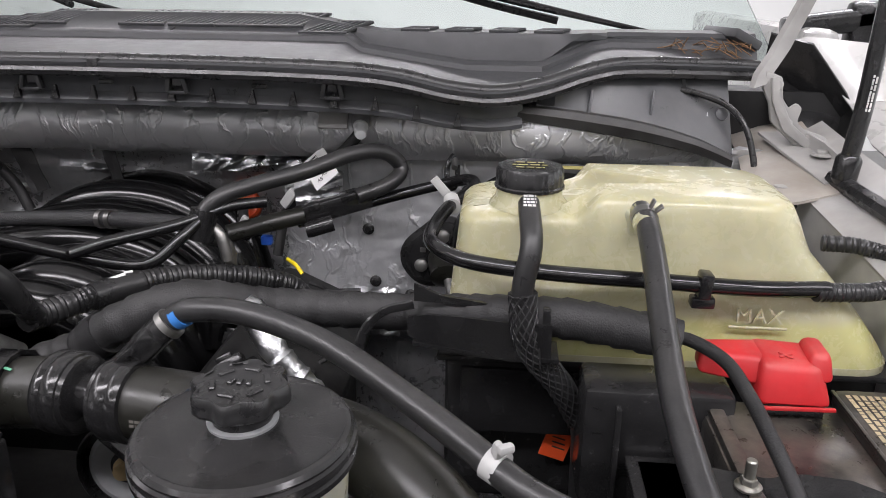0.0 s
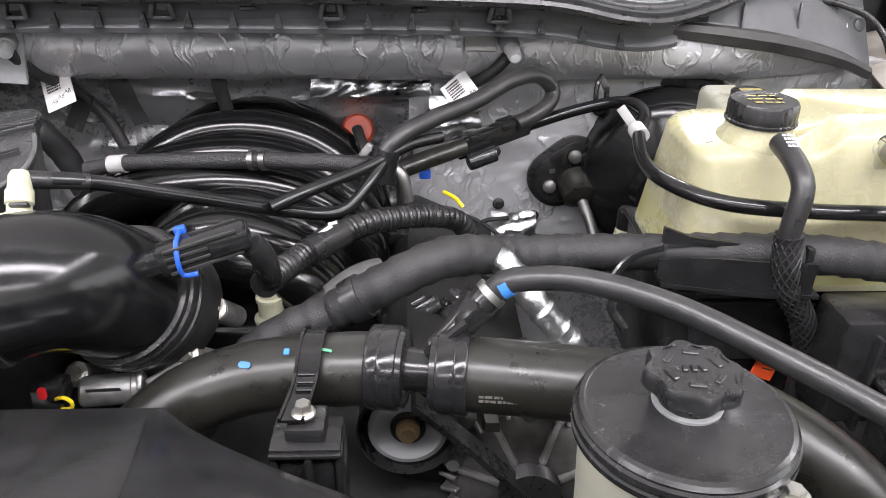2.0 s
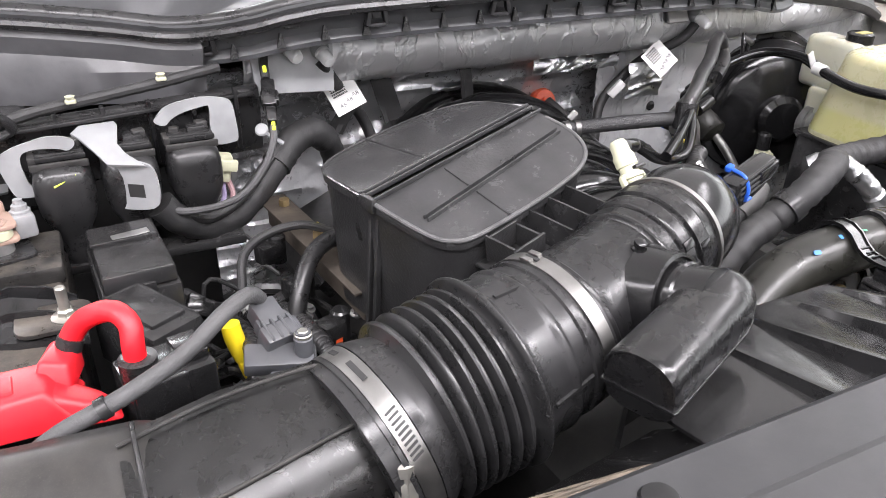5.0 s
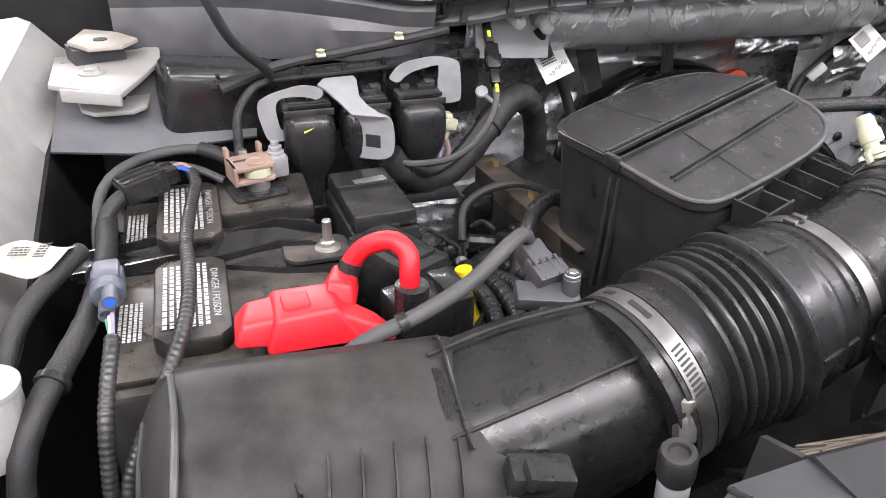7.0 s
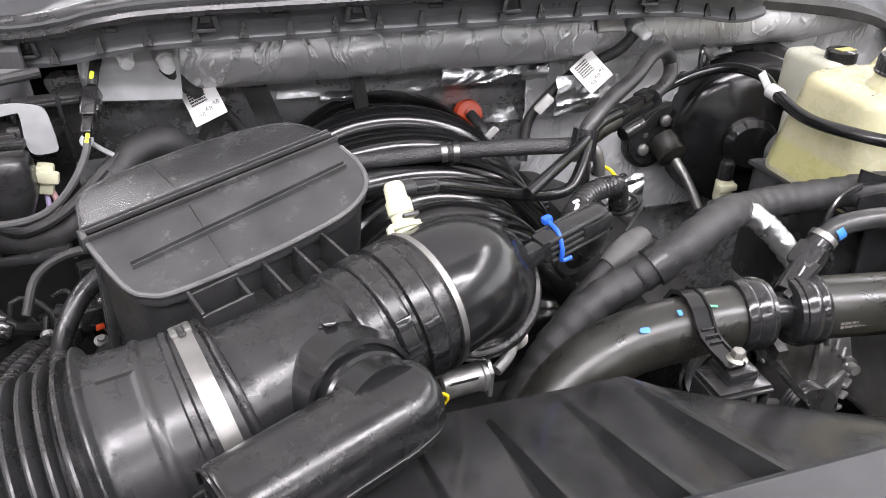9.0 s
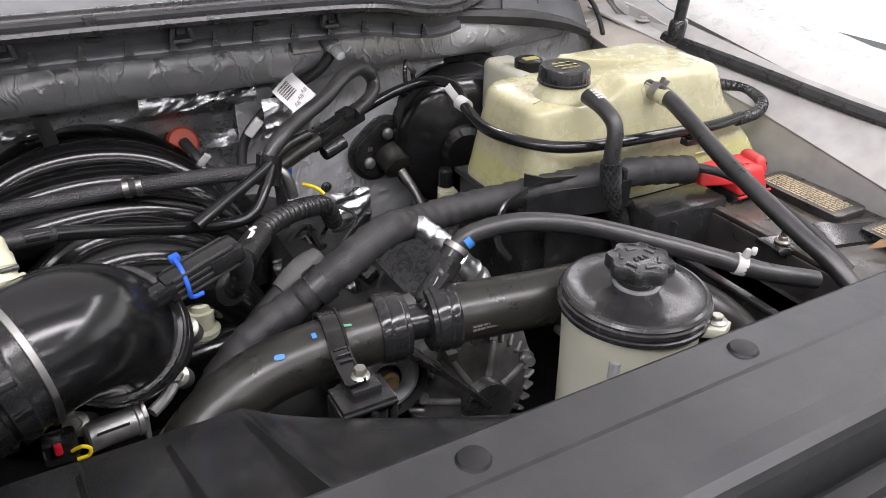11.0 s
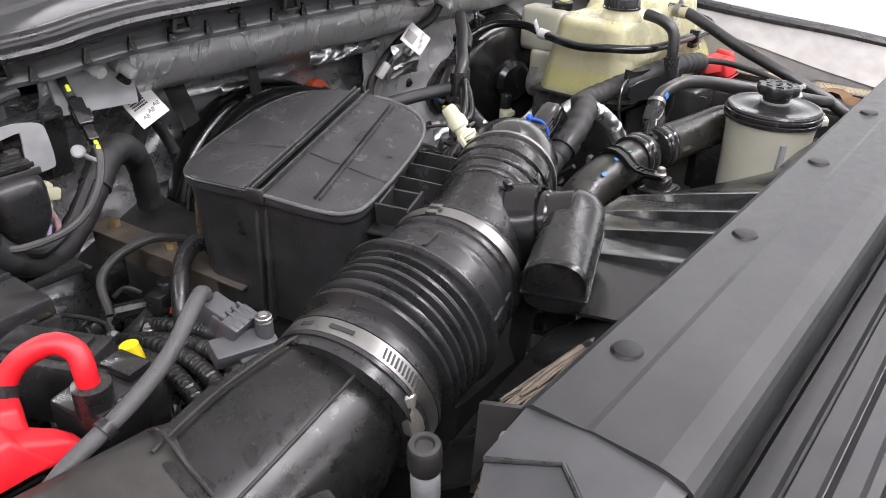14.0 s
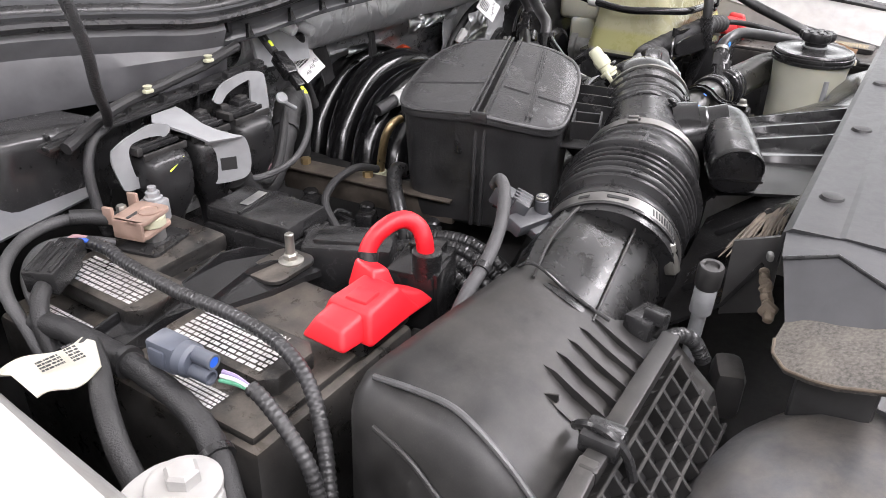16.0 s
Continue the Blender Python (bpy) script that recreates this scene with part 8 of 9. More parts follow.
part("cap", lathe([(0.019, 0), (0.020, 0.004), (0.020, 0.012), (0.017, 0.016), (0.007, 0.016), (0.007, 0.02), (0, 0.02)], frame_to((-0.326, 0.945, 1.303), (0.05, -0.9, 0.4)), 28), ORANGE, oc)
part("stem", pipe([(-0.326, 0.925, 1.312), (-0.318, 0.90, 1.30), (-0.31, 0.88, 1.28)], 0.007, 12, 0.004), RUBBER, oc)
solo("cable_marker", rbox(0.009, 0.006, 0.026, pose(-0.314, 0.885, 1.298, 20, 35, 0), 0.002), BAND, "cream tape marker by the orange cap", "marker")
gro = thing("cable_clip", "small black clip with a pale stud on the firewall beam", "clip")
part("loop", pipe([(-0.049, 0.852, 1.40), (-0.055, 0.845, 1.39), (-0.055, 0.842, 1.372), (-0.049, 0.843, 1.362), (-0.044, 0.843, 1.372), (-0.044, 0.846, 1.39)], 0.003, 8, 0.003), SATIN, gro)
part("stud", lathe([(0.0035, 0), (0.0035, 0.016), (0, 0.017)], frame_to((-0.048, 0.85, 1.395), (0.1, -1, -0.4)), 12), STEEL, gro)
solo("heat_pad", rbox(0.034, 0.006, 0.022, pose(-0.185, 0.848, 1.437, -30, 0, 0), 0.002), INNERPAINT, "small grey metal pad on the firewall beam", "pad")
solo("stud_plate", prism([(-0.05, -0.04), (0.035, -0.045), (0.04, 0.03), (-0.02, 0.045), (-0.055, 0.03)], -0.003, 0.003, pose(-0.702, 0.853, 1.434, 80, 0, 0), 0.001), GREYBRACKET, "grey painted plate under the firewall studs", "plate")


def crumpled(x0, x1, z0, z1, y, nx, nz, amp, seed):
    """A creased sheet standing on the firewall."""
    nx, nz = nx * 3, nz * 3
    rows_ = []
    for i in range(nx + 1):
        row_ = []
        for k in range(nz + 1):
            a_, b_ = x0 + (x1 - x0) * i / nx, z0 + (z1 - z0) * k / nz
            fold = max(0.0, 1 - 3.0 * abs(noise.noise(V((a_ * 30, b_ * 75 - a_ * 20, seed * 3.1))))) + 0.5 * noise.noise(V((a_ * 60, b_ * 60, seed * 1.7)))
            ragged = 0.003 * noise.noise(V((a_ * 70, seed, 0.0)))
            row_.append((a_ + 0.003 * noise.noise(V((b_ * 70, seed, 4.0))), y - amp * 0.5 * fold - 0.005 * math.sin(math.pi * k / nz), b_ + ragged))
        rows_.append(row_)
    return slab(rows_, 0.0008)


solo("foil_patch", crumpled(-0.238, -0.180, 1.322, 1.372, 0.868, 9, 8, 0.006, 3), FOIL, "bright crinkled foil patch on the firewall", "foil patch", "foil pieces")
hsd = thing("heat_shield", "large crinkled silver foil heat shield sheet on the firewall", "heat shield")
part("sheet", crumpled(-0.262, 0.300, 1.150, 1.402, 0.908, 34, 16, 0.0045, 9), INSUL, hsd)
for x_, z_ in ((-0.158, 1.292), (-0.150, 1.222), (-0.105, 1.205), (-0.035, 1.345), (0.03, 1.36)):
    part("rivet", lathe([(0.0075, 0), (0.0075, 0.002), (0.005, 0.0035), (0.004, 0.006), (0, 0.0065)], frame_to((x_, 0.902, z_), (0, -1, 0)), 14), RUBBER, hsd, "black push rivet")
solo("foil_patch", crumpled(-0.375, -0.238, 1.362, 1.382, 0.898, 18, 4, 0.008, 4), FOIL, "bright crinkled foil fold below the firewall beam", "foil patch", "foil pieces")
solo("foil_patch", crumpled(-0.520, -0.480, 1.352, 1.364, 0.905, 7, 3, 0.008, 6), FOIL, "small bright foil crease on the firewall mat", "foil patch", "foil pieces")
solo("foil_patch", crumpled(-0.165, -0.112, 1.175, 1.238, 0.845, 8, 8, 0.010, 7), FOIL, "bright crinkled foil shield below the steering plate", "foil patch", "foil pieces")

for x_, z_, w_, h_, a_ in ((-0.585, 1.358, 0.026, 0.062, -18), (-0.476, 1.368, 0.016, 0.045, -10), (-0.640, 1.345, 0.020, 0.050, 30)):
    solo("tape_strip", slab([[(x_ + (u_ - 0.5) * w_ * math.cos(radians(a_)) + (v_ - 0.5) * h_ * math.sin(radians(a_)), 0.893 + 0.004 * noise.noise(V((u_ * 3 + x_ * 9, v_ * 4, 2.2))) - 0.001, z_ + (v_ - 0.5) * h_ * math.cos(radians(a_)) - (u_ - 0.5) * w_ * math.sin(radians(a_))) for v_ in (0.0, 0.15, 0.3, 0.45, 0.6, 0.75, 0.9, 1.0)] for u_ in (0.0, 0.25, 0.5, 0.75, 1.0)], 0.001), TAPE, "strip of black cloth tape on the firewall mat", "tape", "tape strips")
# steering joint plate on the firewall
sj = thing("steering_plate", "black oval firewall plate with three bolts and a dark boot", "plate")
part("grommet", prism(rounded(0.098, 0.074, 0.034, 6), -0.004, 0.002, pose(-0.070, 0.896, 1.268, 86, 0, 0) @ pose(0, 0, 0, 0, 0, 40), 0.001), RUBBER, sj)
part("plate", prism(rounded(0.086, 0.060, 0.028, 6), -0.001, 0.005, pose(-0.070, 0.893, 1.268, 86, 0, 0) @ pose(0, 0, 0, 0, 0, 40), 0.001), SATIN, sj)
for p in ((-0.062, 0.886, 1.291), (-0.090, 0.886, 1.252)):
    part("bolt", lathe([(0.0085, 0), (0.0080, 0.003), (0.0055, 0.005), (0, 0.0055)], frame_to(p, (0, -1, 0.1)), 18), DARKCAST, sj)
part("plate_mark", rbox(0.007, 0.001, 0.006, pose(-0.088, 0.8865, 1.272), 0.0003, 1), DARKCAST, sj)
part("boot", lathe([(0.022, 0), (0.022, 0.014), (0.020, 0.020), (0.021, 0.030), (0.015, 0.034), (0.009, 0.036)], frame_to((-0.060, 0.890, 1.262), (0.15, -0.85, -0.5)), 24), BROWNHOSE, sj)
part("shaft", pipe([(-0.055, 0.866, 1.247), (-0.045, 0.84, 1.222), (-0.036, 0.815, 1.19)], 0.0065, 12, 0.006), DARKCAST, sj)
bc = thing("pressure_sensor", "cream connector with black cap below the brake booster", "sensor")
part("body", join(rbox(0.02, 0.016, 0.03, pose(-0.016, 0.800, 1.222), 0.003), rbox(0.026, 0.012, 0.01, pose(-0.016, 0.795, 1.228), 0.002)), CREAM, bc)
part("cap", lathe([(0.010, 0), (0.010, 0.022), (0.007, 0.025), (0, 0.025)], pose(-0.016, 0.802, 1.238), 16), SATIN, bc)

# alternator and pulley
al = thing("alternator", "cast aluminium alternator with cooling fins", "alternator")
aM = frame_to((-0.168, 0.49, 1.185), (-0.05, -1, 0.15))
part("case", lathe([(0.050, -0.07), (0.062, -0.06), (0.064, -0.030), (0.060, -0.026), (0.060, -0.006), (0.064, -0.002), (0.064, 0.012), (0.056, 0.022), (0.034, 0.030), (0.020, 0.032), (0, 0.032)], aM, 40), DARKCAST, al)
for k in range(30):   # vent fins round the rim
    a = 2 * math.pi * k / 30
    part("vent_fin", rbox(0.016, 0.0042, 0.020, aM @ pose(0, 0, 0, 0, 0, math.degrees(a)) @ pose(0.058, 0, 0.014, 0, 32, 0), 0.0012, 1), CAST, al)
for k in range(7):
    a = 2 * math.pi * k / 7 + 0.3
    part("cast_web", rbox(0.034, 0.0055, 0.012, aM @ pose(0, 0, 0, 0, 0, math.degrees(a)) @ pose(0.038, 0, 0.026, 0, 18, 0), 0.002), CAST, al)
for k in range(5):
    a = radians(72 * k + 20)
    part("case_bolt", lathe([(0.0085, -0.02), (0.0085, 0.024), (0.0052, 0.024), (0.0052, 0.032), (0, 0.032)], aM @ pose(0.061 * math.cos(a), 0.061 * math.sin(a), 0), 12), CAST, al)
part("front_web", prism([(-0.058, 0.040), (-0.040, 0.064), (0.010, 0.078), (0.058, 0.050), (0.066, 0.020), (0.040, 0.030), (0.0, 0.048), (-0.030, 0.040)], -0.010, 0.020, aM, 0.004), CAST, al)
part("bolt_ear", lathe([(0.012, -0.03), (0.012, 0.034), (0.007, 0.036)], aM @ pose(0.022, 0.074, 0), 16), CAST, al)
part("bolt_ear", lathe([(0.010, -0.03), (0.010, 0.030), (0.006, 0.032)], aM @ pose(-0.052, 0.058, 0), 16), CAST, al)
part("stay", loft([[(x_ - 0.006, y_, z_ - 0.004), (x_ + 0.006, y_, z_ - 0.004), (x_ + 0.005, y_, z_ + 0.005), (x_ - 0.005, y_, z_ + 0.005)] for x_, y_, z_ in ((-0.215, 0.53, 1.275), (-0.205, 0.49, 1.262), (-0.20, 0.462, 1.245))]), DARKCAST, al)
part("pulley", lathe([(0.012, 0.034), (0.024, 0.036), (0.0225, 0.038), (0.024, 0.040), (0.0225, 0.042), (0.024, 0.044), (0.0225, 0.046), (0.024, 0.048), (0.0225, 0.050), (0.024, 0.052), (0.010, 0.054), (0, 0.054)], aM, 32), RUBBER, al, "black ribbed pulley")
pu = thing("idler_pulley", "grey idler pulley with a brass bolt", "pulley")
pM = frame_to((-0.262, 0.476, 1.239), (-0.02, -1, 0.12))
part("rim", lathe([(0.0, -0.012), (0.036, -0.012), (0.038, -0.010), (0.038, 0.012), (0.036, 0.014), (0.0355, 0.004), (0.014, 0.004), (0.013, 0.008), (0, 0.008)], pM, 40), RUBBER, pu)
part("face", lathe([(0.018, 0.0045), (0.028, 0.0045), (0.030, 0.008), (0.026, 0.0095), (0.018, 0.0055)], pM, 40), GREYBRACKET, pu, "pale grey pulley face")
part("bolt", lathe([(0.009, 0.006), (0.009, 0.012), (0.006, 0.013), (0.006, 0.018), (0, 0.019)], pM, 16), BRASS, pu)
solo("drive_belt", loft([[(x - 0.0016, y - 0.006, z - 0.0016), (x + 0.0016, y - 0.006, z + 0.0016), (x + 0.0016, y + 0.012, z + 0.0016), (x - 0.0016, y + 0.012, z - 0.0016)] for x, y, z in ((-0.258, 0.440, 1.288), (-0.218, 0.440, 1.248), (-0.17, 0.440, 1.194), (-0.10, 0.440, 1.11))]), RUBBER, "flat black drive belt running down past the alternator", "belt")

# ---- right battery ----
br = thing("battery", "dusty black battery with dark labelled cell covers beside the tank", "battery")
part("case", rbox(0.17, 0.285, 0.18, pose(0.246, 0.388, 1.201), 0.006, 2), BATTOP, br)
part("top_edge", rbox(0.012, 0.27, 0.010, pose(0.170, 0.388, 1.291), 0.003), BATTOP, br, "mud-caked top edge")
for i, y0 in enumerate((0.478, 0.335)):
    cov = part("cell_cover", prism(rounded(0.058, 0.118, 0.010, 3), 0, 0.010, pose(0.288, y0, 1.290), 0.0025), BATTOP, br, "black cell cover with tan print")
    bars("print", (0.284, y0, 1.3003), (0, -1, 0), (1, 0, 0), 0.098, 0.036, 7, 17, TANPRINT, cov, 30 + i)
    part("cover_lip", rbox(0.003, 0.112, 0.003, pose(0.2605, y0, 1.2995), 0.001), BATTOP, cov)
rr = thing("terminal_cover", "dusty red plastic battery terminal cover beside the coolant tank", "terminal cover", "terminal covers")
part("clamp", rbox(0.050, 0.036, 0.018, pose(0.222, 0.526, 1.298), 0.003), RUBBER, rr, "dark clamp under the cover")
part("cover", hull([(0.196, 0.5010, 1.3020), (0.250, 0.5030, 1.3000), (0.252, 0.5480, 1.302), (0.196, 0.5480, 1.304)],
                   [(0.199, 0.5090, 1.3330), (0.240, 0.5090, 1.3310), (0.244, 0.5440, 1.3350), (0.197, 0.5460, 1.3370)], 0.006), DUSTYRED, rr)
part("cover_arm", hull([(0.158, 0.5240, 1.314), (0.205, 0.5100, 1.312), (0.205, 0.5440, 1.312), (0.160, 0.5460, 1.314)],
                       [(0.160, 0.5290, 1.3300), (0.205, 0.5160, 1.3330), (0.205, 0.5440, 1.3360), (0.160, 0.5460, 1.3330)], 0.004), DUSTYRED, rr)
part("cover_bump", hull([(0.230, 0.5080, 1.318), (0.250, 0.5080, 1.318), (0.250, 0.5440, 1.318), (0.230, 0.5440, 1.318)],
                        [(0.233, 0.5140, 1.3390), (0.247, 0.5140, 1.3390), (0.247, 0.5420, 1.3410), (0.233, 0.5420, 1.3410)], 0.005), DUSTYRED, rr)
part("cover_flange", rbox(0.056, 0.003, 0.003, pose(0.223, 0.5015, 1.3015, 0, 0, 2), 0.001), DUSTYRED, rr)
part("moulded_cross", join(rbox(0.012, 0.0024, 0.0012, pose(0.217, 0.520, 1.3345, 8, 0, 30), 0.0005, 1), rbox(0.012, 0.0024, 0.0012, pose(0.217, 0.520, 1.3345, 8, 0, -50), 0.0005, 1)), DUSTYRED, rr)
hr = thing("battery_hold_down", "black battery strap with a zinc stud and nut", "strap")
part("strap", loft([[(x_, 0.398 - (x_ - 0.16) * 0.25, 1.291), (x_, 0.430 - (x_ - 0.16) * 0.25, 1.291), (x_, 0.429 - (x_ - 0.16) * 0.25, 1.2965 + h_), (x_, 0.399 - (x_ - 0.16) * 0.25, 1.2945)] for x_, h_ in ((0.148, 0.0), (0.180, 0.0), (0.200, 0.008), (0.225, 0.010), (0.250, 0.004), (0.315, 0.0))]), SATIN, hr)
bolt((0.166, 0.414, 1.2965), (0, 0, 1), 0.0055, 0.007, 1.5, parent=hr, mat=ZINC)
part("stud", lathe([(0.0034, 0), (0.0034, 0.012), (0.0026, 0.013), (0, 0.013)], pose(0.166, 0.414, 1.303), 14), ZINC, hr)
bty = thing("battery_tray", "black plastic battery tray side", "tray")
part("side_wall", rbox(0.04, 0.28, 0.18, pose(0.130, 0.36, 1.165), 0.006, 2), BLACK, bty)
part("rim", rbox(0.046, 0.284, 0.006, pose(0.130, 0.36, 1.252), 0.002), BLACK, bty)
for y_ in (0.29, 0.36, 0.43):
    part("rib", rbox(0.004, 0.005, 0.15, pose(0.109, y_, 1.17), 0.001), BLACK, bty)
solo("dry_leaf", loft([[(0.225 + 0.02 * math.sin(k), 0.36 - k * 0.012, 1.300 + 0.004 * math.sin(k * 1.3)), (0.245 + 0.02 * math.sin(k), 0.36 - k * 0.012, 1.306)] for k in range(6)], closed=False, caps=False), LEAF, "curled dry brown leaf on the battery", "leaf")

# ---- hood hinge, strut, mirror on the right ----
hg = thing("hood_hinge", "pale painted steel hood hinge with bolts", "hinge", "hood hinges")
part("base", slab([[(0.333, 0.79, 1.396), (0.372, 0.79, 1.400)], [(0.325, 0.84, 1.404), (0.374, 0.84, 1.408)], [(0.315, 0.88, 1.412), (0.372, 0.88, 1.416)], [(0.305, 0.93, 1.422), (0.36, 0.93, 1.424)]], 0.003), INNERPAINT, hg)
hm = Matrix.Translation((0, 0.892, 0)) @ pose(0, 0, 0, 90, 0, 0)
part("casting", prism([(0.292, 1.497), (0.310, 1.490), (0.314, 1.466), (0.322, 1.456), (0.330, 1.462), (0.336, 1.456), (0.333, 1.441), (0.342, 1.433), (0.364, 1.426), (0.386, 1.409), (0.394, 1.396), (0.386, 1.385), (0.355, 1.400), (0.336, 1.412), (0.318, 1.428), (0.304, 1.441), (0.299, 1.462), (0.290, 1.478)], -0.004, 0.004, hm, 0.002), INNERPAINT, hg)
part("link", prism([(0.296, 1.490), (0.304, 1.492), (0.308, 1.470), (0.325, 1.440), (0.350, 1.420), (0.345, 1.412), (0.316, 1.432), (0.300, 1.464)], 0.006, 0.011, hm, 0.0015), INNERPAINT, hg)
for x_, z_ in ((0.304, 1.482), (0.320, 1.440), (0.346, 1.421), (0.380, 1.398)):
    part("pivot", lathe([(0.0065, 0), (0.0065, 0.004), (0.0045, 0.006), (0, 0.006)], frame_to((x_, 0.888, z_), (0, -1, 0)), 18), INNERPAINT, hg)
part("foot_web", loft([[(x_ - 0.0015, y_, z0), (x_ + 0.0015, y_, z0), (x_ + 0.0015, y_, z1), (x_ - 0.0015, y_, z1)] for x_, y_, z0, z1 in ((0.375, 0.79, 1.388, 1.402), (0.366, 0.825, 1.394, 1.412), (0.356, 0.860, 1.400, 1.424), (0.346, 0.888, 1.404, 1.430))]), INNERPAINT, hg)
part("arm", loft([[(x - w, y, z), (x - w * 0.6, y - 0.006, z), (x + w, y - 0.004, z + 0.004), (x + w, y + 0.004, z + 0.004), (x - w * 0.6, y + 0.006, z)] for x, y, z, w in ((0.284, 0.89, 1.478, 0.008), (0.290, 0.895, 1.492, 0.011), (0.304, 0.90, 1.515, 0.011), (0.326, 0.90, 1.571, 0.010), (0.345, 0.86, 1.64, 0.012))]), INNERPAINT, hg)
for p in ((0.352, 0.855, 1.411), (0.348, 0.90, 1.420)):
    bolt(p, (0, 0, 1), 0.007, 0.006, parent=hg, mat=INNERPAINT)
solo("hinge_ledge", slab([[(0.262, 0.76, 1.375), (0.30, 0.757, 1.382), (0.345, 0.77, 1.39)], [(0.268, 0.84, 1.385), (0.31, 0.84, 1.396), (0.36, 0.85, 1.404)], [(0.285, 0.93, 1.395), (0.32, 0.94, 1.41), (0.37, 0.95, 1.42)], [(0.29, 1.0, 1.40), (0.33, 1.02, 1.415), (0.38, 1.02, 1.425)]], -0.003), RUST, "pale body ledge with rust stains under the hinge", "ledge")
part("ledge_bolt", lathe([(0.010, 0), (0.009, 0.003), (0, 0.004)], pose(0.297, 0.80, 1.387), 16), INNERPAINT, hg)
su = thing("gas_strut", "black gas strut holding up the hood", "strut")
part("cylinder", pipe([(0.347, 0.78, 1.412), (0.351, 0.78, 1.45), (0.354, 0.78, 1.493), (0.3555, 0.78, 1.553), (0.358, 0.78, 1.64)], 0.0085, 16, 0.01), SATIN, su)
part("ball_end", lathe([(0.008, -0.012), (0.0125, -0.006), (0.0125, 0.014), (0.010, 0.018)], frame_to((0.347, 0.78, 1.41), (0.1, 0, 1)), 18), SATIN, su)
bars("print", (0.3525, 0.7690, 1.49), (0.05, 0, 1), (-1, 0, 0.05), 0.035, 0.006, 2, 7, GREYPRINT, su, 71)
mi = thing("side_mirror", "black side mirror arms bolted beside the windscreen", "mirror")
part("upper_arm", rbox(0.36, 0.05, 0.040, pose(0.68, 1.50, 1.535, 0, -8, 0), 0.010), SATIN, mi)
part("lower_arm", rbox(0.26, 0.05, 0.045, pose(0.73, 1.50, 1.425, 0, -4, 0), 0.014), SATIN, mi)
part("upright", rbox(0.06, 0.05, 0.16, pose(0.645, 1.50, 1.48), 0.012), SATIN, mi)
part("housing", rbox(0.20, 0.10, 0.34, pose(0.93, 1.52, 1.52), 0.03, 3), SATIN, mi)
struct("door_1", rbox(0.06, 0.9, 0.75, pose(0.545, 1.85, 1.14), 0.02), PAINT, "white painted vehicle door behind the fender", "door")
solo("cowl_corner", rbox(0.04, 0.07, 0.012, pose(0.275, 0.985, 1.525, 0, 25, 20), 0.003), COWLGREY, "grey plastic cowl corner piece", "trim")
rnd = random.Random(5)
for k in range(44):
    x, y = 0.19 + rnd.random() * 0.10, 0.938 + rnd.random() * 0.018
    part("stalk", rbox(0.022 * rnd.uniform(0.4, 1.3), 0.0012, 0.0010, pose(x, y, 1.509 + rnd.random() * 0.012, rnd.uniform(-40, 40), rnd.uniform(-40, 40), rnd.uniform(0, 180)), 0.0003, 1), LEAF, cowl)
hose("washer_tube", [(0.205, 0.905, 1.472), (0.229, 0.90, 1.467), (0.257, 0.893, 1.456), (0.275, 0.88, 1.435), (0.284, 0.868, 1.405), (0.286, 0.86, 1.382)], 0.0036, RUBBER, "thin black washer tube below the cowl", 10)
hose("washer_tube", [(0.275, 0.82, 1.378), (0.31, 0.80, 1.372), (0.34, 0.74, 1.36), (0.37, 0.66, 1.35), (0.40, 0.55, 1.33)], 0.0046, RUBBER, "black tube running along the inner fender", 10)
dc = [(-0.02, 0.852, 1.452), (0.04, 0.855, 1.447), (0.10, 0.856, 1.440), (0.16, 0.862, 1.430), (0.22, 0.868, 1.415), (0.262, 0.874, 1.398)]
leaf_ = spline(dc, 0.012)
solo("cowl_duct", slab([[(q_.x, q_.y + 0.004, q_.z + 0.010 * w_), (q_.x, q_.y - 0.006, q_.z + 0.009 * w_), (q_.x, q_.y - 0.009, q_.z + 0.002), (q_.x, q_.y - 0.006, q_.z - 0.008 * w_), (q_.x, q_.y + 0.002, q_.z - 0.010 * w_)] for q_, w_ in [(p_, 0.75 + 0.35 * math.sin(math.pi * min(1.0, k_ / len(leaf_) * 1.05))) for k_, p_ in enumerate(leaf_)]], 0.003), DUSTY, "flat black plastic duct edge below the cowl", "duct")
csp = thing("cowl_side_panel", "dark stained plastic panel under the cowl", "panel")
part("panel", slab([[(x, y + 0.004, z + 0.002), (x, y + 0.010, z + 0.012), (x, seal_at(x).y + 0.004, seal_at(x).z - 0.014)] for x, y, z in [tuple(p) for p in spline(dc[1:], 0.02)]], -0.004), STRIPGREY, csp)
part("boss", lathe([(0.008, 0), (0.007, 0.003), (0.003, 0.004), (0, 0.004)], frame_to((0.252, 0.900, 1.446), (0.1, -0.9, 0.3)), 16), STRIPGREY, csp)
for x_, y_, z_ in ((0.10, 0.862, 1.462), (0.17, 0.878, 1.460)):
    part("rib", rbox(0.003, 0.004, 0.028, pose(x_, y_, z_, -18, 6, 0), 0.001), STRIPGREY, csp)
solo("fender_liner", slab([[(0.322, 0.985, 1.530), (0.372, 0.985, 1.518), (0.432, 0.985, 1.447)], [(0.325, 1.0, 1.49), (0.36, 1.02, 1.47), (0.425, 1.0, 1.43)], [(0.335, 0.99, 1.455), (0.365, 1.0, 1.435), (0.415, 0.98, 1.405)], [(0.345, 0.97, 1.415), (0.375, 0.97, 1.41), (0.41, 0.96, 1.395)]], -0.004), SATIN, "black plastic fender liner behind the hood hinge", "liner")
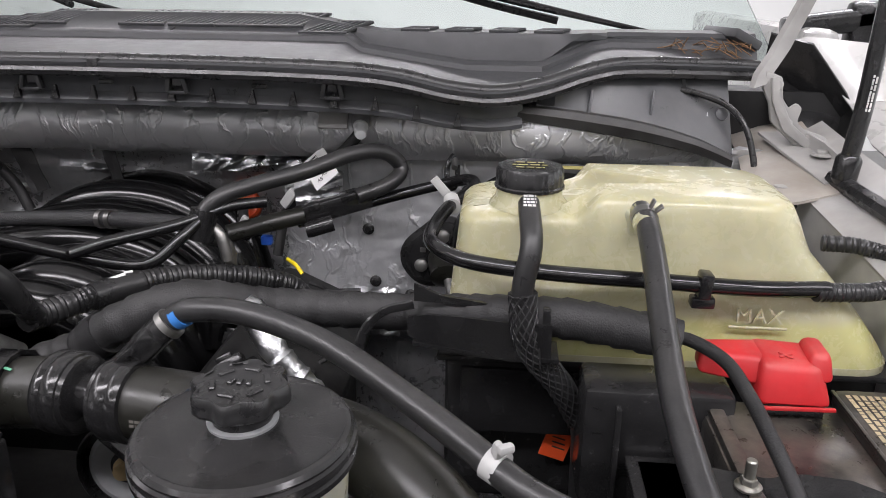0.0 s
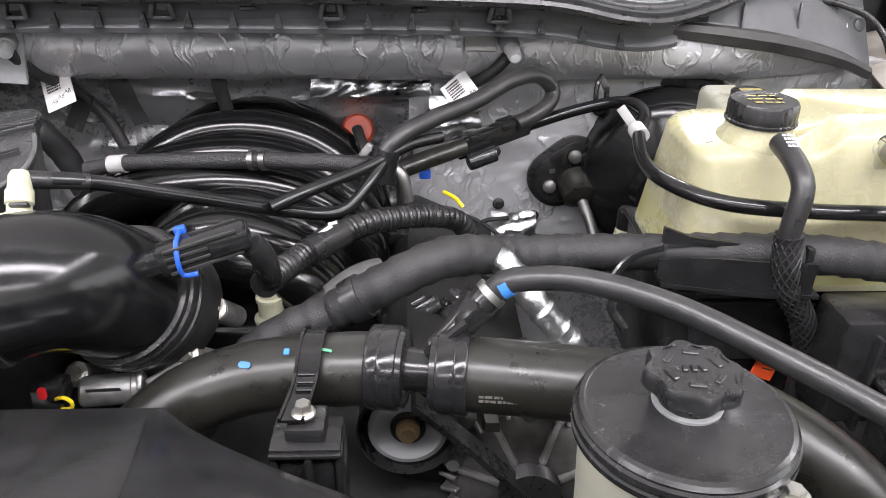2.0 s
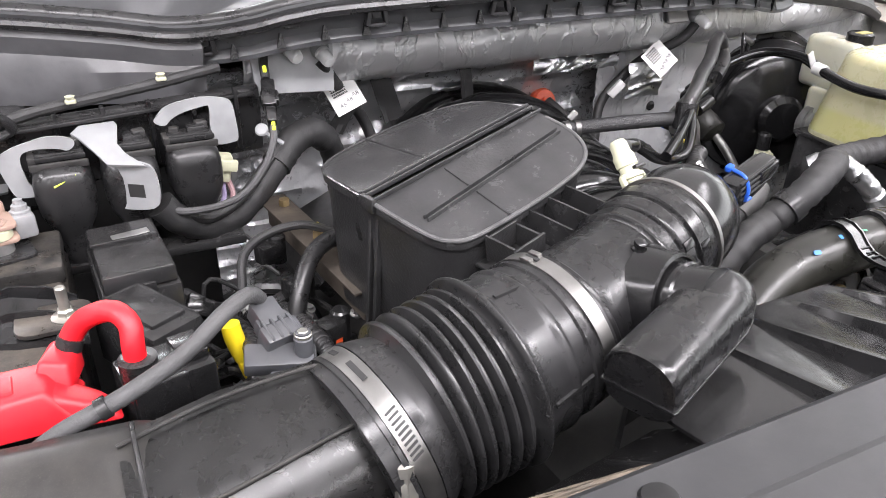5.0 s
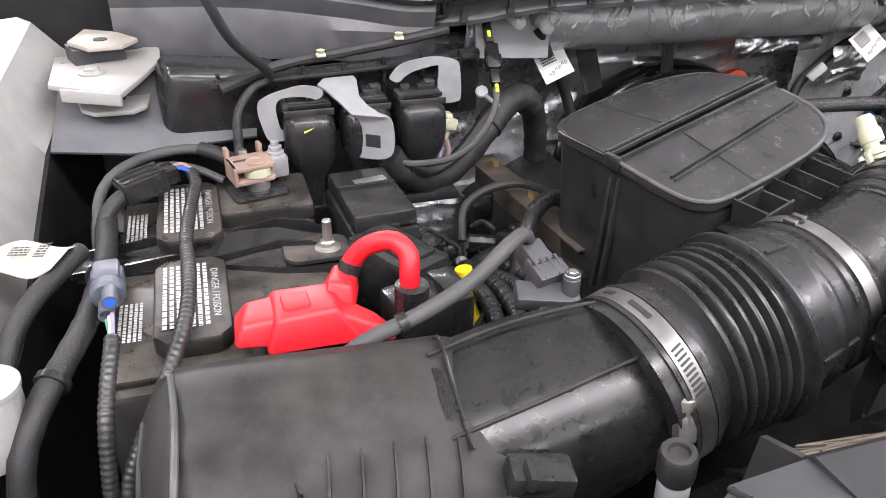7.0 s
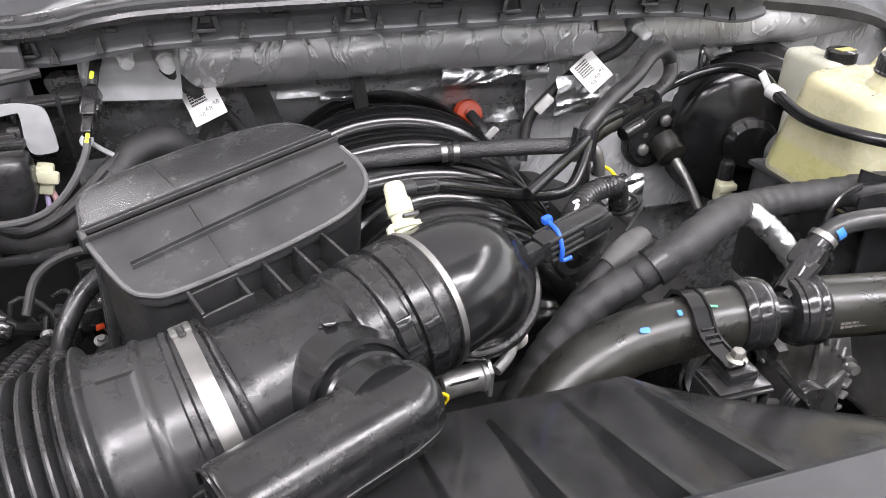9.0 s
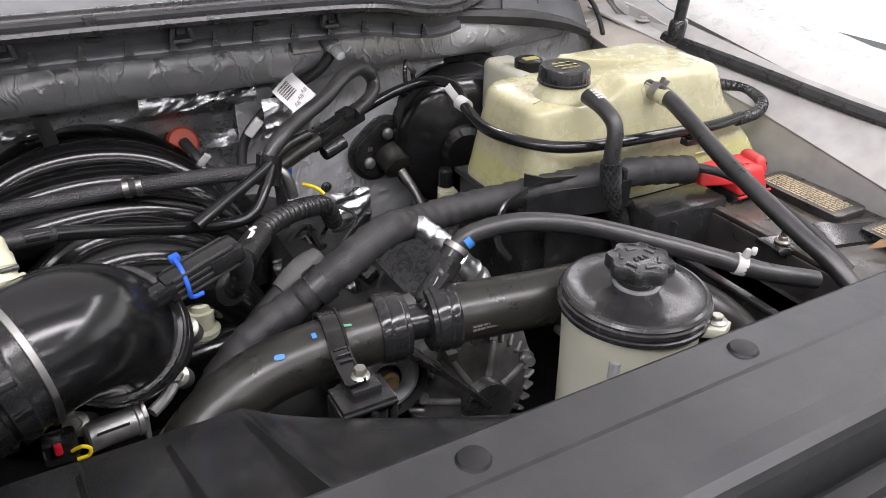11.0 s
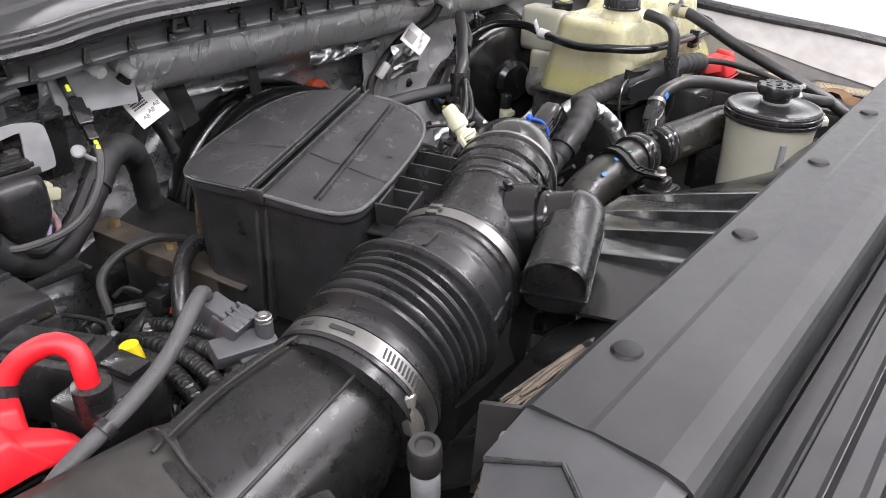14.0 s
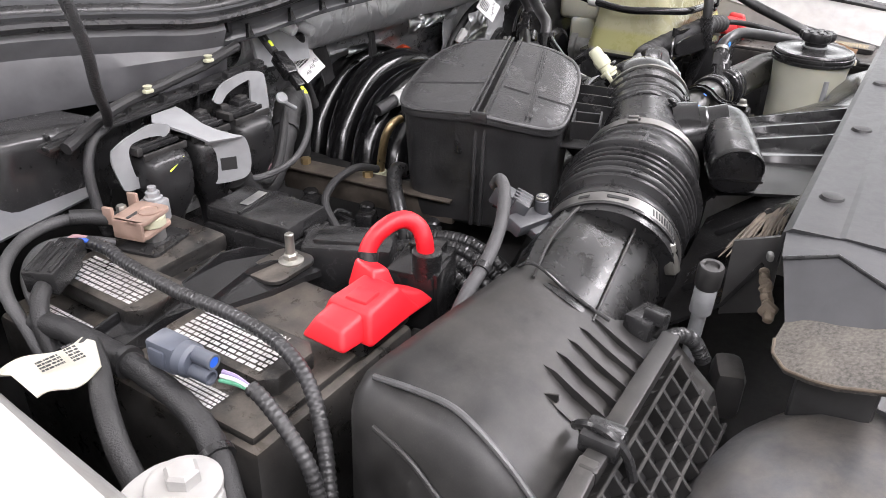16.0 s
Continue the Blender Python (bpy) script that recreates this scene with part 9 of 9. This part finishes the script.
# wipers
for pts in ([(0.190, 1.035, 1.526), (0.08, 1.045, 1.548), (-0.02, 1.055, 1.570), (-0.12, 1.075, 1.598), (-0.22, 1.11, 1.635)], [(-0.52, 1.06, 1.540), (-0.60, 1.07, 1.558), (-0.72, 1.10, 1.595)]):
    wp = thing("wiper_arm", "black windscreen wiper arm", "wiper", "wipers")
    part("arm", pipe(pts, 0.0085, 10, 0.02, lambda s, l: 0.6 + 0.6 * min(1.0, s / l * 1.6), 0.6), SATIN, wp)
    part("blade", pipe([(x_ - 0.01, y_ + 0.012, z_ - 0.010) for x_, y_, z_ in pts[1:]], 0.005, 8, 0.02), RUBBER, wp)
# open hood overhead
hood = thing("open_hood", "raised white painted hood of the vehicle", "hood")
part("skin", slab([[(-1.05, 0.985, 1.615), (XC, 0.985, 1.625), (0.25, 0.985, 1.615)], [(-1.10, 0.60, 2.20), (XC, 0.60, 2.23), (0.30, 0.60, 2.20)], [(-1.08, 0.36, 2.62), (XC, 0.34, 2.66), (0.28, 0.36, 2.62)]], 0.03), HOODBRIGHT, hood)
# black panel out of view, added to darken what the lid reflects
part("liner", slab([[(-0.90, 0.625, 2.15), (XC, 0.622, 2.17), (0.10, 0.625, 2.15)], [(-0.92, 0.37, 2.56), (XC, 0.355, 2.60), (0.12, 0.37, 2.56)]], -0.012), HOODSHADE, hood, "unseen black panel under the hood, added to darken reflections")
# left hinge
hl_ = thing("hood_hinge", "dusty pale steel hood hinge plates", "hinge", "hood hinges")
part("upper_plate", prism([(-1.190, 0.925), (-1.140, 0.930), (-1.112, 0.938), (-1.087, 0.956), (-1.085, 0.893), (-1.100, 0.840), (-1.117, 0.790), (-1.150, 0.806), (-1.185, 0.830)], 1.396, 1.402, None, 0.002), INNERPAINT, hl_)
part("plate_lip", rbox(0.060, 0.004, 0.012, pose(-1.145, 0.800, 1.396, 0, 0, -26), 0.001), INNERPAINT, hl_)
part("lower_plate", prism([(-1.172, 0.880), (-1.150, 0.884), (-1.104, 0.884), (-1.097, 0.862), (-1.100, 0.825), (-1.112, 0.812), (-1.148, 0.813), (-1.160, 0.826)], 1.372, 1.377, None, 0.002), INNERPAINT, hl_)
# black discs laid on both plates as the shade inside their holes
part("hole", lathe([(0.0075, 0), (0.0075, 0.0006), (0, 0.0006)], pose(-1.128, 0.850, 1.3772), 20), INKSHADE, hl_)
part("rusty_plate", prism([(-1.172, 0.905), (-1.160, 0.955), (-1.125, 0.935), (-1.104, 0.905), (-1.118, 0.880), (-1.150, 0.876)], 1.417, 1.422, None, 0.0015), RUST, hl_)
part("hole", lathe([(0.007, 0), (0.007, 0.0006), (0, 0.0006)], pose(-1.140, 0.905, 1.4222), 20), INKSHADE, hl_)
part("hinge_arm", loft([[(-1.176, 0.915, z_), (-1.130, 0.93 + dy, z_), (-1.118, 0.90 + dy, z_), (-1.165, 0.885 + dy, z_)] for z_, dy in ((1.402, 0.0), (1.417, 0.0))]), COWLGREY, hl_)
bolt((-1.148, 0.858, 1.402), (0, 0, 1), 0.008, 0.006, parent=hl_, mat=INNERPAINT)
solo("apron_panel", slab([[(-1.18, 0.90, 1.40), (-1.10, 0.90, 1.395), (-0.99, 0.92, 1.385)], [(-1.19, 0.80, 1.345), (-1.12, 0.79, 1.34), (-1.00, 0.82, 1.335)]], -0.003), APRONPAINT, "blue grey painted apron panel under the hinge", "panel")
# fender bolt and paper label beside the battery
fbt = thing("fender_bolt", "large pale painted fender bolt with washer", "bolt")
part("washer", lathe([(0.021, 0), (0.021, 0.003), (0.019, 0.0045), (0.010, 0.005)], pose(-1.194, 0.478, 1.325), 32), INNERPAINT, fbt)
part("head", lathe([(0.010, 0.003), (0.010, 0.012), (0.008, 0.014), (0, 0.014)], pose(-1.194, 0.478, 1.325), 6), INNERPAINT, fbt)
part("ledge", prism(rounded(0.05, 0.055, 0.02, 4), -0.05, 0.0, pose(-1.202, 0.480, 1.325), 0.004), INNERPAINT, fbt)
pl = thing("paper_label", "creased cream paper label with bar print round a cable", "label")
lab = []
for k in range(13):
    f = k / 12
    lab.append([V((-1.206 + 0.056 * f, 0.634 - 0.008 * f, 1.340 + 0.004 * math.sin(f * 6))), V((-1.205 + 0.050 * f, 0.612 - 0.010 * f, 1.348 + 0.003 * math.sin(f * 6 + 0.5))), V((-1.206 + 0.040 * f, 0.586 - 0.004 * f, 1.342 + 0.004 * math.sin(f * 6 + 0.9)))])
part("paper", slab(lab, 0.0012), PAPER, pl)
bars("print", (-1.186, 0.601, 1.3505), (0.98, -0.2, 0.0), (0.2, 0.98, 0), 0.014, 0.014, 4, 6, INKSHADE, pl, 44)
bars("print", (-1.171, 0.600, 1.3500), (0.98, -0.2, 0.0), (0.2, 0.98, 0), 0.008, 0.022, 6, 3, INKSHADE, pl, 45)
hose("label_cable", [(-1.150, 0.618, 1.336), (-1.160, 0.597, 1.335), (-1.168, 0.583, 1.333), (-1.178, 0.567, 1.329), (-1.190, 0.542, 1.318), (-1.196, 0.52, 1.30)], 0.0075, TAPE, "taped cable under the paper label", 12, None, 0.006, "cable")

# ---- small wiring in the gap between battery and engine ----
rnd = random.Random(11)
wl = thing("wiring_cluster", "tangle of thin black engine wires with small plugs", "wiring")
for k in range(26):
    x, y = rnd.uniform(-0.87, -0.71), rnd.uniform(0.50, 0.78)
    pts = [(x, y, rnd.uniform(1.16, 1.225))]
    for j in range(4):
        pts.append((pts[-1][0] + rnd.uniform(-0.03, 0.03), pts[-1][1] + rnd.uniform(-0.04, 0.04), min(1.245, max(1.14, pts[-1][2] + rnd.uniform(-0.03, 0.03)))))
    part("wire", pipe(pts, rnd.choice((0.0025, 0.0035, 0.005, 0.007)), 8, 0.008), rnd.choice((RUBBER, TAPE, RUBBER)), wl)
for k in range(16):
    m = pose(rnd.uniform(-0.87, -0.72), rnd.uniform(0.50, 0.76), rnd.uniform(1.18, 1.235), rnd.uniform(-40, 40), rnd.uniform(-40, 40), rnd.uniform(0, 180))
    part("plug", join(rbox(0.018, 0.026, 0.016, m, 0.003), rbox(0.010, 0.016, 0.006, m @ pose(0, 0.004, 0.010), 0.0015)), SATIN, wl)
for k in range(8):
    bolt((rnd.uniform(-0.84, -0.72), rnd.uniform(0.54, 0.76), rnd.uniform(1.22, 1.245)), (rnd.uniform(-0.5, 0.2), rnd.uniform(-0.6, 0), 1), 0.004, 0.006, parent=wl, mat=CAST)
part("yellow_tie", join(rbox(0.004, 0.012, 0.003, pose(-0.700, 0.820, 1.240, 20, 0, 30), 0.001), rbox(0.010, 0.004, 0.003, pose(-0.712, 0.808, 1.238, 0, 10, 10), 0.001)), YELLOW, wl)
part("white_tag", rbox(0.006, 0.016, 0.003, pose(-0.710, 0.800, 1.238, 20, 0, -20), 0.001), WHITE, wl)
# bundle of ribbed looms dropping past the dipstick
for k, (x0, y0, x1, y1) in enumerate(((-0.828, 0.640, -0.842, 0.500), (-0.812, 0.650, -0.822, 0.500), (-0.800, 0.640, -0.800, 0.505), (-0.786, 0.660, -0.780, 0.510))):
    hose("ribbed_loom", [(x0, y0 + 0.06, 1.215), (x0, y0, 1.243), (x0 * 0.5 + x1 * 0.5, (y0 + y1) / 2, 1.268), (x1, y1 + 0.02, 1.270), (x1, y1 - 0.03, 1.235), (x1, y1 - 0.04, 1.17)], 0.0078, RUBBER, "ribbed black wiring conduit in a bundle beside the engine", 12, ribbed(0.0042, 0.12), 0.0014, "conduit", "ribbed looms")
# engine bay clutter below the tank and hoses
wr = thing("wiring_cluster", "dark engine pipes and plugs below the coolant hoses", "wiring")
for k in range(20):
    x, y = rnd.uniform(-0.31, -0.17), rnd.uniform(0.60, 0.82)
    pts = [(x, y, rnd.uniform(1.17, 1.235))]
    for j in range(4):
        pts.append((pts[-1][0] + rnd.uniform(-0.035, 0.035), pts[-1][1] + rnd.uniform(-0.04, 0.04), min(1.25, max(1.14, pts[-1][2] + rnd.uniform(-0.035, 0.035)))))
    part("wire", pipe(pts, rnd.choice((0.0025, 0.0035, 0.005, 0.008)), 8, 0.008), rnd.choice((RUBBER, TAPE, RUBBER, GLOSS)), wr)
for k in range(12):
    m = pose(rnd.uniform(-0.30, -0.18), rnd.uniform(0.62, 0.80), rnd.uniform(1.18, 1.235), rnd.uniform(-40, 40), rnd.uniform(-40, 40), rnd.uniform(0, 180))
    part("plug", join(rbox(0.018, 0.026, 0.016, m, 0.003), rbox(0.010, 0.016, 0.006, m @ pose(0, 0.004, 0.010), 0.0015)), SATIN, wr)
part("yellow_wire", pipe([(-0.225, 0.775, 1.295), (-0.213, 0.765, 1.292), (-0.205, 0.76, 1.284)], 0.0022, 8, 0.003), YELLOW, wr)
part("blue_plug", rbox(0.012, 0.010, 0.010, pose(-0.245, 0.77, 1.318), 0.002), BLUE, wr)
part("green_ring", ring_band((-0.268, 0.72, 1.292), (0.1, 0, 1), 0.0075, 0.008, 0.001), GREENPAINT, wr)
part("silver_elbow", pipe([(-0.268, 0.72, 1.275), (-0.268, 0.72, 1.318), (-0.272, 0.718, 1.332), (-0.285, 0.715, 1.336)], 0.0062, 12, 0.004), STEEL, wr)
